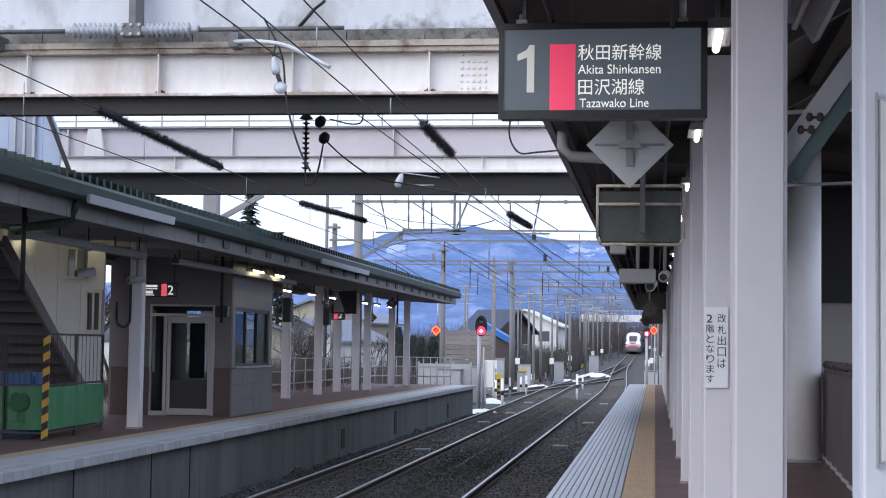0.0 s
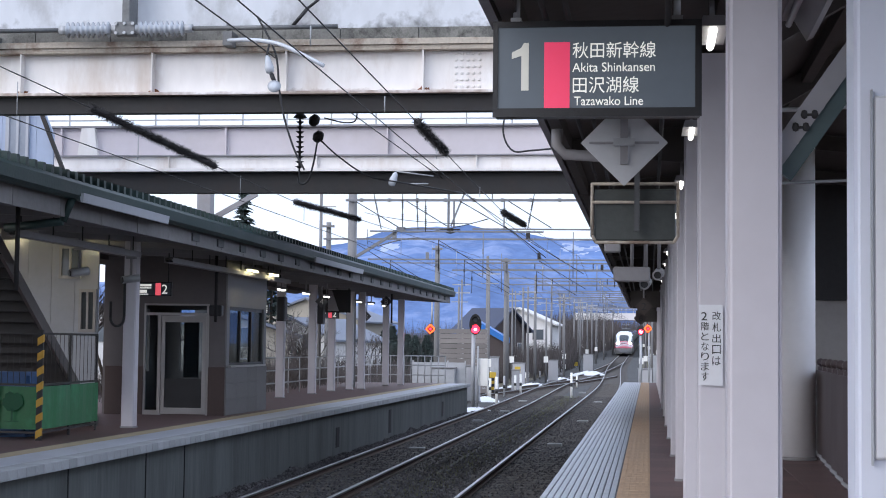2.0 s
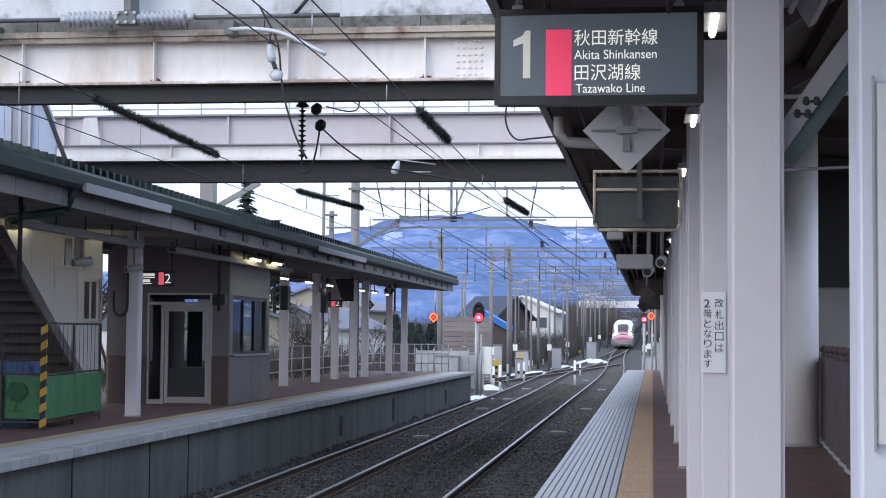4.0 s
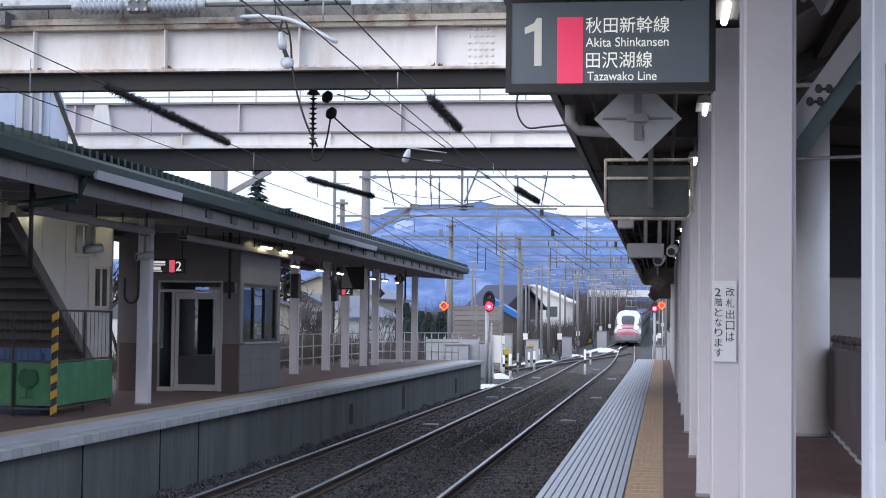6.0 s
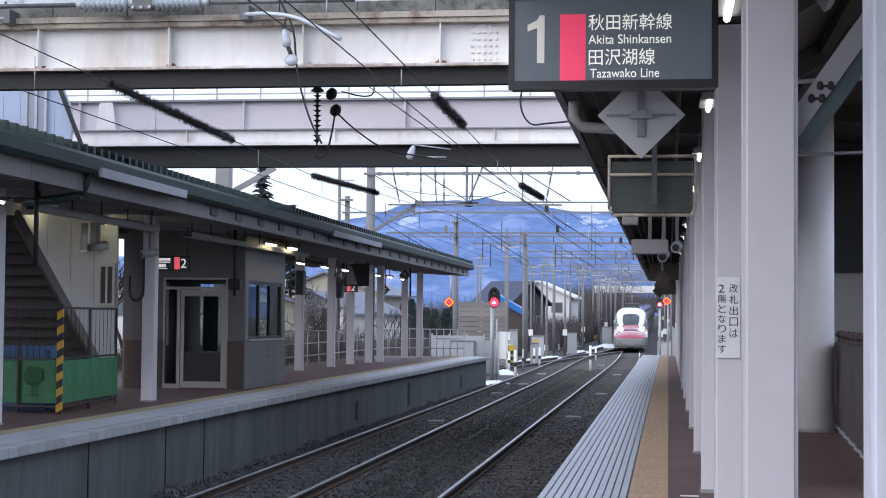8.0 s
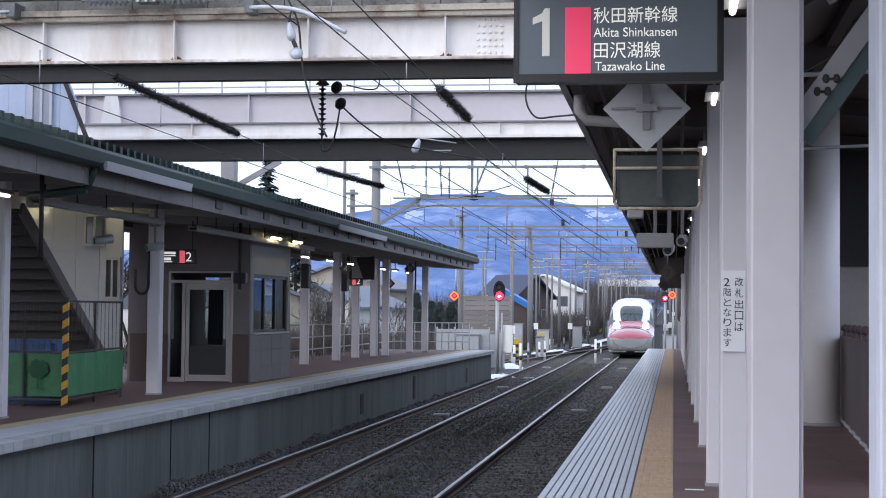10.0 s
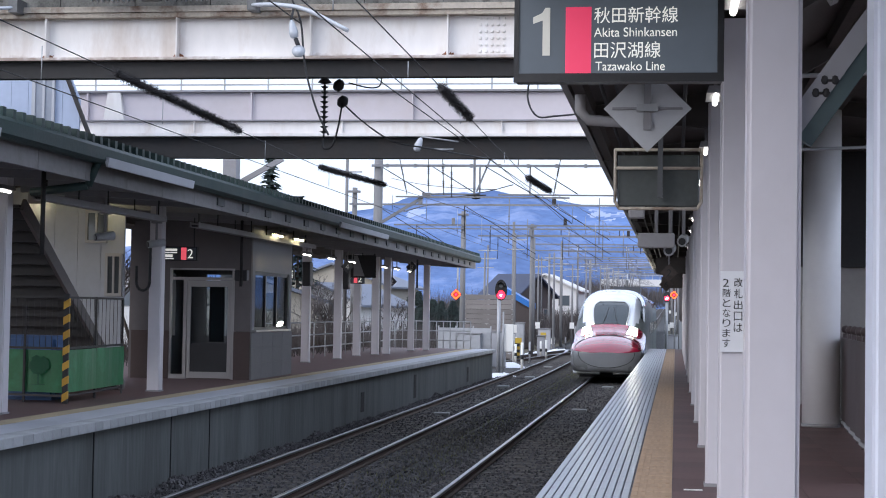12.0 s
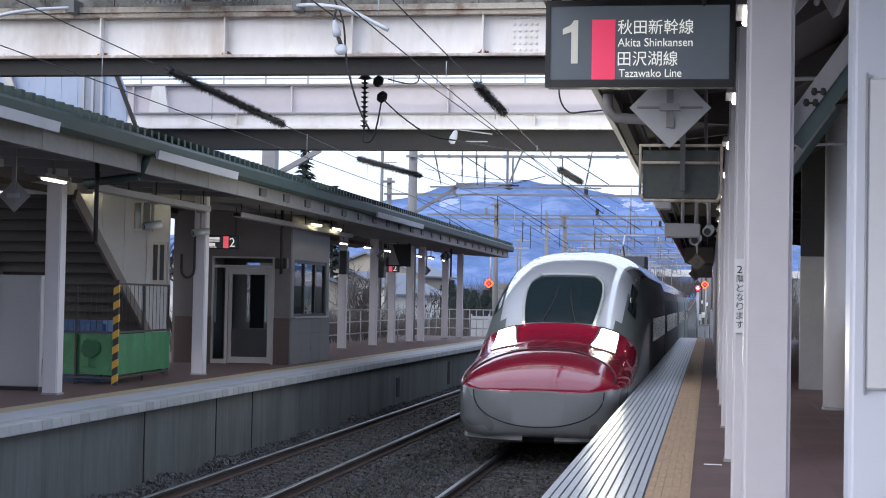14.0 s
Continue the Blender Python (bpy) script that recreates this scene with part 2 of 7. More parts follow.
def polytube(bm, pts, r, n=6):
    """One unbroken round cable through the points."""
    pts = [Vector(p) for p in pts]
    rings = []
    for i, c in enumerate(pts):
        d = (pts[min(i + 1, len(pts) - 1)] - pts[max(i - 1, 0)]).normalized()
        u = d.cross(Vector((0.31, 0.17, 0.93))).normalized()
        v = d.cross(u)
        rings.append([bm.verts.new(c + (u * math.cos(2 * math.pi * k / n) + v * math.sin(2 * math.pi * k / n)) * r) for k in range(n)])
    for a, b in zip(rings, rings[1:]):
        for k in range(n):
            bm.faces.new((a[k], a[(k + 1) % n], b[(k + 1) % n], b[k])).smooth = True
    bm.faces.new(rings[0][::-1]), bm.faces.new(rings[-1])
    return bm


def smooth01(u):
    u = min(max(u, 0.0), 1.0)
    return u * u * (3 - 2 * u)


def track_x(y):
    return -1.45 - 1.3 * smooth01((y - 95) / 105)


def track_z(y):
    return max(0.0, 0.0135 * (y - 150)) if y > 160 else 0.135 * smooth01((y - 135) / 25) * max(0, (y - 135) / 25)


def track2_x(y):
    return -5.15 - 0.35 * smooth01((y - 70) / 50) + (track_x(y) + 5.5) * smooth01((y - 118) / 100)


# ---- ground, tracks and platforms ----
RAIL = -1.10


def build_ground():
    bm = bmesh.new()
    xs = [-3000, -600, -150, -60, -30, -14, -9.0, -6.8, -6.2, -4, -3.3, -2.6, -0.4, 0.3, 3, 12, 40, 150, 600, 3000]
    ys = [-3000, -400, -60, -10] + list(range(0, 300, 10)) + [330, 380, 450, 600, 900, 1500, 4500]
    rows = []
    for y in ys:
        row = []
        for x in xs:
            lift = track_z(min(y, 480))
            z = -1.36 + lift * (1 if abs(x) < 30 else 0.6)
            row.append(bm.verts.new((x, y, z)))
        rows.append(row)
    for a, b in zip(rows, rows[1:]):
        for i in range(len(xs) - 1):
            f = bm.faces.new((a[i], a[i + 1], b[i + 1], b[i]))
            cx = (xs[i] + xs[i + 1]) / 2
            f.material_index = 1 if (-9 < cx < 0.5 and abs(a[0].co.y) < 420) else 0
    ob = part("ground", bm, [EARTH, BALLAST])
    tagged(ob, "dark gravel and brown winter earth reaching the hills", "ground", kind="structure")


def sweep(bm, offset, fx, outline, y0, y1, step):
    """An outline (across, up) carried along a track."""
    rings, y = [], y0
    while y <= y1 + 0.01:
        rings.append([bm.verts.new((fx(y) + offset + u, y, RAIL + track_z(y) + v)) for u, v in outline])
        y += step
    n = len(outline)
    for a, b in zip(rings, rings[1:]):
        for i in range(n):
            bm.faces.new((a[i], a[(i + 1) % n], b[(i + 1) % n], b[i]))
    bm.faces.new(rings[0][::-1]), bm.faces.new(rings[-1])
    return bm


def build_track(name, fx, y1, label, y0=-10, sleepers=190):
    track = thing(name, label, "railway track", kind="structure")
    bed = [(-1.55, -0.3), (-1.25, -0.17), (1.25, -0.17), (1.55, -0.3)]
    part("ballast_bed", sweep(bmesh.new(), 0, fx, bed, y0, y1, 5), RUSTBED, track)
    foot = [(-0.065, -0.15), (0.065, -0.15), (0.065, -0.135), (0.012, -0.12), (0.012, -0.045), (-0.012, -0.045), (-0.012, -0.12), (-0.065, -0.135)]
    head = [(-0.034, -0.045), (0.034, -0.045), (0.036, -0.008), (0.028, 0.0), (-0.028, 0.0), (-0.036, -0.008)]
    for side in (-0.7525, 0.7525):
        rail = part("rail", sweep(bmesh.new(), side, fx, foot, y0, y1, 5), RUST, track, "rust-brown rail web and foot")
        part("rail_head", sweep(bmesh.new(), side, fx, head, y0, y1, 5), RAILTOP, rail, "polished bright rail head")
    bm = bmesh.new()
    box(bm, -1.0, 1.0, -0.11, 0.11, -0.19, -0.164)
    first = part("sleeper", bm, SLEEPER, track)
    start = max(10, y0 + 0.5)
    first.location = (fx(start), start, RAIL)
    for i in range(1, sleepers):
        y = start + i * 0.62
        ob = bpy.data.objects.new("sleeper", first.data)
        scene.collection.objects.link(ob)
        ob.parent, ob.location = track, (fx(y), y, RAIL + track_z(y))
    return track


def build_platform_one():
    pl = thing("platform_1", "station platform with grooved pale edge, tactile strip and red paving", "platform", kind="structure")
    bm = bmesh.new()
    box(bm, 0.3, 9, -12, 75, -1.5, -0.16)
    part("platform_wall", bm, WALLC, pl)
    bm = bmesh.new()
    box(bm, 0.06, 9, -12, 75, -0.16, -0.02)
    part("deck_slab", bm, CONC, pl)
    # grooved strip
    bm = bmesh.new()
    for i in range(11):
        x = 0.06 + i * 0.0727
        box(bm, x, x + 0.057, 0, 0.6, -0.03, 0.0)
    a = part("edge_tile", bm, PALE, pl)
    bm = bmesh.new()
    box(bm, 0.06, 0.86, -12, 75, -0.024, -0.012)
    part("groove_bed", bm, GROOVE, pl)
    a.location.y = 10
    for i in range(1, 108):
        ob = bpy.data.objects.new("edge_tile", a.data)
        scene.collection.objects.link(ob)
        ob.parent, ob.location = pl, (0, 10 + i * 0.604, 0)
    bm = bmesh.new()
    box(bm, 0.864, 1.222, 0, 0.355, -0.03, 0.0)
    for k in range(5):
        x = 0.885 + k * 0.07
        box(bm, x, x + 0.035, 0.012, 0.343, 0.0, 0.006)
    a = part("tactile_tile", bm, TACTILE, pl)
    a.location.y = 10
    for i in range(1, 181):
        ob = bpy.data.objects.new("tactile_tile", a.data)
        scene.collection.objects.link(ob)
        ob.parent, ob.location = pl, (0.0, 10 + i * 0.36, 0)
    bm = bmesh.new()
    for i in range(11):
        x = 0.06 + i * 0.0727
        box(bm, x, x + 0.057, -12, 9.996, -0.03, 0.0)
    part("edge_rest", bm, PALE, pl)["kind"] = "stuff"
    bm = bmesh.new()
    box(bm, 0.864, 1.222, -12, 9.996, -0.03, 0.0)
    for k in range(5):
        x = 0.885 + k * 0.07
        box(bm, x, x + 0.035, -12, 9.98, 0.0, 0.006)
    part("tactile_rest", bm, TACTILE, pl)["kind"] = "stuff"
    bm = bmesh.new()
    box(bm, 0, 0.596, 0, 0.596, -0.03, -0.002)
    pav = part("paving_tile", bm, PAVING, pl)
    pav.location = (1.226, 10, 0)
    for i in range(60):
        for j in range(5):
            if i or j:
                ob = bpy.data.objects.new("paving_tile", pav.data)
                scene.collection.objects.link(ob)
                ob.parent, ob.location = pl, (1.226 + j * 0.6, 10 + i * 0.6, 0)
    bm = bmesh.new()
    box(bm, 1.226, 9, -12, 9.998, -0.02, -0.003)
    box(bm, 4.23, 9, 10, 75, -0.02, -0.003)
    box(bm, 1.226, 4.225, 46.002, 75, -0.02, -0.003)
    part("paved_rest", bm, PAVING, pl)


def p2_edge(y):
    return -6.62 + (y - 18) * 0.0068


def build_platform_two():
    pl = thing("platform_2", "opposite station platform with concrete wall and red paving", "platform", kind="structure")
    y0, y1 = 2.0, 68.0

    def strip(z0, z1, a, b, start=y0, end=y1):
        bm = bmesh.new()
        v = [bm.verts.new(p) for p in ((p2_edge(start) + a, start, z0), (p2_edge(end) + a, end, z0), (p2_edge(end) + b, end, z0), (p2_edge(start) + b, start, z0), (p2_edge(start) + a, start, z1), (p2_edge(end) + a, end, z1), (p2_edge(end) + b, end, z1), (p2_edge(start) + b, start, z1))]
        for f in ((3, 2, 1, 0), (4, 5, 6, 7), (0, 1, 5, 4), (1, 2, 6, 5), (2, 3, 7, 6), (3, 0, 4, 7)):
            bm.faces.new([v[i] for i in f])
        return bm

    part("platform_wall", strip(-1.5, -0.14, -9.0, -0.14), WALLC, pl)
    # overhang shadow of the edge blocks, drawn as a dark strip
    part("shadow_gap", strip(-0.145, -0.128, -0.3, -0.06), GROOVE, pl, "dark strip that paints the shadow below the edge blocks")
    part("pale_edge", strip(-0.14, -0.001, -0.95, -0.32), PALETWO, pl)
    part("yellow_strip", strip(-0.14, 0.0, -1.3, -0.954), TACTILE2, pl)
    part("paving", strip(-0.14, -0.002, -9.0, -1.304), PAVING, pl)
    # edge blocks
    bm = bmesh.new()
    box(bm, -0.318, 0.0, 0.004, 0.296, -0.13, 0.0)
    bevelled(bm, 0.006)
    a = part("edge_block", bm, NOSING, pl)
    a.location = (p2_edge(y0), y0, 0)
    for i in range(1, 220):
        y = y0 + i * 0.3
        ob = bpy.data.objects.new("edge_block", a.data)
        scene.collection.objects.link(ob)
        ob.parent, ob.location = pl, (p2_edge(y), y, 0)


build_ground()
TRACK1 = build_track("track_1", track_x, 480, "railway track with bright rails in brown-grey ballast")
TRACK2 = build_track("track_2", track2_x, 215, "railway track beside the opposite platform, rusty ballast")
TRACK3 = build_track("track_3", lambda y: -9.0 + (y - 87) * 0.1, 152, "siding track crossing towards the main line", 72, 100)
build_platform_one()
build_platform_two()


# ---- footbridges ----
RUSTRED = mat("rust_red", (0.20, 0.07, 0.03), 0.9, vary=0.4, scale=6)
MOULDDARK = mat("mouldy_kerb", (0.17, 0.168, 0.155), 0.9, vary=0.5, scale=7, bump=0.4, stain=(0.022, 0.021, 0.019), amount=1.0, island=0.1)

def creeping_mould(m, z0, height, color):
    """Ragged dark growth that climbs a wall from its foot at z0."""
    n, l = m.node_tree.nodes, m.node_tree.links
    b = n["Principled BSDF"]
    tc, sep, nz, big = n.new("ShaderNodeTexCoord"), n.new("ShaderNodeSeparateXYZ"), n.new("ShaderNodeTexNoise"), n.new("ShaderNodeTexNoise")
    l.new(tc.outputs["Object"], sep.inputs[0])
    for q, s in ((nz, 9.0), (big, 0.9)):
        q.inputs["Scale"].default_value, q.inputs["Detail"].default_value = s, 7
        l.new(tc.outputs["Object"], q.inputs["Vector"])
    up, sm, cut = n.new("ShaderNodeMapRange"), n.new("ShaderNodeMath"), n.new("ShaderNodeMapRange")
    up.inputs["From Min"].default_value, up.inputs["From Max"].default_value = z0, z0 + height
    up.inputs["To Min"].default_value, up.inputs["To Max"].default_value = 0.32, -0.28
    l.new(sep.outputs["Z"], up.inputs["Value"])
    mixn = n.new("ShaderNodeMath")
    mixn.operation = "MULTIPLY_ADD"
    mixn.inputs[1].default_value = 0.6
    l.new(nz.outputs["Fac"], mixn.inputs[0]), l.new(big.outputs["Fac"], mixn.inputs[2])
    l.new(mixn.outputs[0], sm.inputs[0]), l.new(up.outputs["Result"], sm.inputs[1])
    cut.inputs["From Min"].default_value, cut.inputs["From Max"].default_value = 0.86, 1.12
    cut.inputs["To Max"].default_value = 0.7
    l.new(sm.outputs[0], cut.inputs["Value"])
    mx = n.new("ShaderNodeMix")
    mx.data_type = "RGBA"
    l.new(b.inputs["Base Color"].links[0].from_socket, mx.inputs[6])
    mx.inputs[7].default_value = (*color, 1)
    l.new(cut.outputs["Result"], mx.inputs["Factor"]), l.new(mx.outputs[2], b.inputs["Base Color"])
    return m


creeping_mould(MOULD, 5.5, 0.55, (0.05, 0.048, 0.043))
creeping_mould(OFFWHITE, 4.80, 0.16, (0.20, 0.10, 0.05))
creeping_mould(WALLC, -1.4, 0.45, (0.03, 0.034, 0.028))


def build_bridge_near():
    br = thing("footbridge", "near footbridge of off-white riveted steel girders with rust and stained parapet", "footbridge", kind="structure")
    y = 20.2
    x0, x1 = -16.0, 0.35
    bm = bmesh.new()
    box(bm, x0, x1, y + 0.02, y + 0.045, 4.84, 5.36)
    part("girder_web", bm, OFFWHITE, br)
    bm = bmesh.new()
    box(bm, x0, x1, y - 0.13, y + 0.17, 5.36, 5.42)
    box(bm, x0, x1, y - 0.16, y + 0.2, 5.423, 5.50)
    part("top_flange", bm, RUSTY, br, "rust-stained top flange")
    bm = bmesh.new()
    box(bm, x0, x1, y - 0.14, y + 0.19, 4.80, 4.838)
    part("bottom_flange", bm, OFFWHITE, br)
    # the soffit's shadow is put into this beam's colour
    bm = bmesh.new()
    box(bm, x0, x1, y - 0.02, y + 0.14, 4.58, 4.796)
    part("deck_beam", bm, DARKSTEELSHADE, br, "soffit beam coloured near-black for its shadow")
    bm = bmesh.new()
    box(bm, x0, x1, y + 0.0, y + 0.16, 5.503, 7.2)
    part("parapet", bm, MOULD, br, "pale concrete parapet with black mould stains")
    for k in range(16):
        bm = bmesh.new()
        box(bm, x0 + k * 1.02, min(x0 + k * 1.02 + 1.008, x1), y - 0.05, y - 0.002, 5.503, 5.66)
        part("kerb_block", bm, MOULDDARK, br, "mould-blackened concrete kerb")
    bm = bmesh.new()
    box(bm, x0, x1, y + 0.2, y + 2.0, 5.51, 5.6)
    part("deck", bm, CONC, br)
    bm = bmesh.new()
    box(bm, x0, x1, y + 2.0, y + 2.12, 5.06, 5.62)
    part("far_girder", bm, DARKSTEELSHADE, br)
    bm = bmesh.new()
    box(bm, x0, x1, y + 2.12, y + 2.2, 5.4, 6.6)
    part("far_parapet", bm, MOULD, br)
    for i in range(9):
        x = 0.12 - 1.78 * i
        bm = bmesh.new()
        box(bm, x - 0.009, x + 0.009, y - 0.11, y + 0.02, 4.838, 5.36)
        part("stiffener", bm, OFFWHITE, br)
        if i in (1, 3, 4):
            random.seed(i)
            bm = bmesh.new()
            rim = []
            for k in range(14):
                a = math.pi * k / 13
                rim.append((x + 0.10 * math.cos(a) * random.uniform(0.6, 1.0), 4.842 + 0.08 * math.sin(a) * random.uniform(0.5, 1.1)))
            prism(bm, rim, y + 0.014, y + 0.019)
            part("rust_bloom", bm, RUSTRED, br, "flaking orange rust")
    bm = bmesh.new()
    for i in range(5):
        for j in range(6):
            tube(bm, (-1.25 + 0.075 * i, y + 0.02, 4.9 + 0.085 * j), (-1.25 + 0.075 * i, y - 0.02, 4.9 + 0.085 * j), 0.026, 0.016, 8)
    part("rivet_plate", box(bm, -1.30, -0.4, y + 0.003, y + 0.019, 4.85, 5.35), OFFWHITE, br, "plate with round rivets")


def build_bridge_far():
    br = thing("footbridge", "far footbridge of pinkish-white steel girders with thin handrail", "footbridge", kind="structure")
    y, x0, x1 = 32.5, -11.6, 0.3
    bm = bmesh.new()
    box(bm, x0, x1, y, y + 0.03, 5.50, 6.08)
    part("girder_web", bm, PINKISH, br)
    bm = bmesh.new()
    box(bm, x0, x1, y - 0.12, y + 0.15, 6.08, 6.12)
    box(bm, x0, x1, y - 0.12, y + 0.15, 5.47, 5.50)
    part("flange", bm, GREYPAINT, br)
    bm = bmesh.new()
    box(bm, x0, x1, y - 0.05, y + 0.0, 5.22, 5.468)
    box(bm, x0, x1, y - 0.16, y + 0.1, 5.15, 5.218)
    part("lower_girder", bm, OFFWHITE, br)
    # near-black beam paints the shadowed underside of the far bridge
    bm = bmesh.new()
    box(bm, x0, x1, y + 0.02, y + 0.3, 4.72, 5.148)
    part("soffit_beam", bm, DARKSTEELSHADE, br, "dark underside of the bridge")
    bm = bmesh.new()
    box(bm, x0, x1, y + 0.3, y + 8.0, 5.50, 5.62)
    part("deck", bm, DARKSTEELSHADE, br)
    bm = bmesh.new()
    box(bm, x0, x1, y + 8.0, y + 8.1, 5.50, 6.0)
    part("far_girder", bm, PINKISH, br)
    bm = bmesh.new()
    for k, z in enumerate((6.26, 6.46, 6.7)):
        bar(bm, (x0, y + 0.1, z), (x1, y + 0.1, z), 0.03, 0.03)
    part("handrail", bm, GALV, br)
    for i in range(13):
        bm = bmesh.new()
        x = x0 + 0.6 + i * 0.94
        box(bm, x, x + 0.03, y + 0.09, y + 0.12, 6.12, 6.7)
        part("post", bm, GALV, br)
    for x in (-11.1, -7.55, -4.15, -0.6):
        bm = bmesh.new()
        box(bm, x, x + 0.03, y - 0.1, y, 5.5, 6.08)
        part("stiffener", bm, PINKISH, br)
    bm = bmesh.new()
    prism(bm, [(-10.72, 5.503), (-10.28, 5.503), (-10.36, 6.077), (-10.64, 6.077)], y - 0.115, y - 0.002)
    part("gusset", bm, OFFWHITE, br, "white wedge-shaped gusset plate")
    for x in (-8.75, -5.6, -2.3):
        bm = bmesh.new()
        box(bm, x, x + 0.02, y - 0.14, y - 0.05, 5.2, 5.468)
        part("stiffener", bm, OFFWHITE, br)
    for x in (-11.5, 2.6):
        bm = bmesh.new()
        box(bm, x, x + 0.42, y + 0.9, y + 1.3, 0, 4.72)
        part("bridge_leg", bm, WHITE, br)
    for b, nm in ((box(bmesh.new(), -11.25, -10.87, 43.3, 43.7, -1.3, 5.9), "support_post"), (bar(bmesh.new(), (-10.95, 43.5, 5.0), (-9.6, 43.5, 5.75), 0.1, 0.14), "support_brace")):
        part(nm, b, GREYPAINT, br)


# ---- platform roofs ----
SOFFIT = mat("soffit_paint", (0.21, 0.20, 0.205), 0.6, vary=0.25, scale=1.5, stain=(0.10, 0.085, 0.075), amount=0.7, island=0.15)

def build_roof_one():
    rf = thing("platform_roof", "dark underside of the near platform roof on white columns", "platform roof", kind="structure")
    bm = bmesh.new()
    prism(bm, [(0.31, 3.62), (1.8, 3.80), (3.6, 4.85), (5.8, 4.65), (5.8, 4.75), (3.6, 4.95), (1.8, 3.90), (0.31, 3.72)], -3.5, 29.5)
    prism(bm, [(0.31, 3.62), (1.8, 3.80), (3.6, 4.85), (6.6, 4.6), (6.6, 4.7), (3.6, 4.95), (1.8, 3.90), (0.31, 3.72)], 29.504, 78)
    part("roof_deck", bm, UNDER, rf)
    for x, z in ((0.40, 3.5), (1.65, 3.62), (2.7, 4.16), (3.6, 4.66)):
        bm = bmesh.new()
        box(bm, x - 0.05, x + 0.05, -10, 78, z, z + 0.14)
        part("purlin", bm, UNDER, rf)
    for i in range(19):
        y = 2.4 + 4.4 * i - 4.4
        bm = bmesh.new()
        reach = 6.4 if y > 29 else 5.7
        prism(bm, [(0.32, 3.50), (1.5, 3.40), (1.85, 3.58), (3.6, 4.6), (reach, 4.4), (reach, 4.6), (3.6, 4.82), (1.8, 3.78), (0.32, 3.6)], y + 0.06, y + 0.18)
        part("rafter", bm, UNDER, rf)
    bm = bmesh.new()
    box(bm, 0.25, 0.31, -10, 78, 3.53, 3.75)
    part("eave_board", bm, GREYPAINT, rf)
    bm = bmesh.new()
    for i in range(420):
        y = -10 + i * 0.21
        box(bm, 0.22, 0.33, y, y + 0.1, 3.75, 3.82)
    ob = part("roof_sheet_ribs", bm, GREENROOF, rf)
    ob["kind"] = "stuff"


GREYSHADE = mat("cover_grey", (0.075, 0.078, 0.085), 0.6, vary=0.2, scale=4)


def build_roof_two():
    rf = thing("platform_roof", "green ribbed metal roof over the opposite platform", "platform roof", kind="structure")

    def piece(name, outline, y0, y1, m, label=""):
        bm = bmesh.new()
        prism(bm, outline, y0, y1)
        return part(name, bm, m, rf, label)

    piece("roof_deck", [(-6.95, 3.7), (-10.2, 4.05), (-13.6, 3.7), (-13.6, 3.78), (-10.2, 4.14), (-6.95, 3.79)], 6, 66.5, UNDER)
    piece("gutter", [(-6.79, 3.66), (-6.84, 3.62), (-6.93, 3.61), (-6.97, 3.66), (-6.97, 3.86), (-6.84, 3.88), (-6.78, 3.82)], 6, 66.5, GREENROOF, "dark green gutter")
    piece("fascia_backing", [(-7.07, 3.4), (-7.11, 3.4), (-7.11, 3.64), (-7.07, 3.64)], 6, 66.5, UNDER)
    plate = piece("fascia_plate", [(-7.0, 3.36), (-7.05, 3.36), (-7.05, 3.63), (-7.0, 3.63)], 0, 1.705, SOFFIT)
    plate.location.y = 6.2
    for k in range(1, 35):
        ob = bpy.data.objects.new("fascia_plate", plate.data)
        scene.collection.objects.link(ob)
        ob.parent, ob.location = rf, (0, 6.2 + 1.72 * k, 0)
    block = piece("fascia_block", [(-6.965, 3.44), (-6.998, 3.44), (-6.998, 3.585), (-6.965, 3.585)], 0, 0.42, GREYSHADE, "dark grey cover plate on the fascia")
    block.location.y = 28.2
    for k in range(1, 22):
        ob = bpy.data.objects.new("fascia_block", block.data)
        scene.collection.objects.link(ob)
        ob.parent, ob.location = rf, (0, 28.2 + 1.72 * k, 0)
    bm = bmesh.new()
    for i in range(200):
        y = 6 + i * 0.303
        prism(bm, [(-6.83, 3.87), (-9.9, 4.17), (-9.9, 4.24), (-6.83, 3.99)], y, y + 0.1)
    ob = part("roof_ribs", bm, GREENROOF, rf)
    ob["kind"] = "stuff"
    for x, z in ((-7.9, 3.55), (-9.0, 3.66), (-10.2, 3.78), (-12, 3.6)):
        piece("purlin", [(x - 0.06, z), (x + 0.06, z), (x + 0.06, z + 0.13), (x - 0.06, z + 0.13)], 6, 66, UNDER)
    for i in range(30):
        y = 8 + i * 2.0
        piece("bracket", [(-7.03, 3.36), (-9.8, 3.5), (-9.8, 3.64), (-7.03, 3.56)], y, y + 0.1, GREYPAINT)


def column(at, group, h=3.6, w=0.24, label="white painted square steel column on the platform"):
    bm = bmesh.new()
    box(bm, -w / 2, w / 2, -w / 2, w / 2, 0.0, h)
    bmesh.ops.bevel(bm, geom=[e for e in bm.edges if abs(e.verts[0].co.z - e.verts[1].co.z) > 1], offset=0.018, segments=3, affect="EDGES")
    col = thing("column", label, "column", at, group)
    part("shaft", bm, WHITE, col)
    bm = bmesh.new()
    box(bm, -w / 2 - 0.012, w / 2 + 0.012, -w / 2 - 0.012, w / 2 + 0.012, 0, 0.03)
    part("base_collar", bm, GREYPAINT, col)
    return col


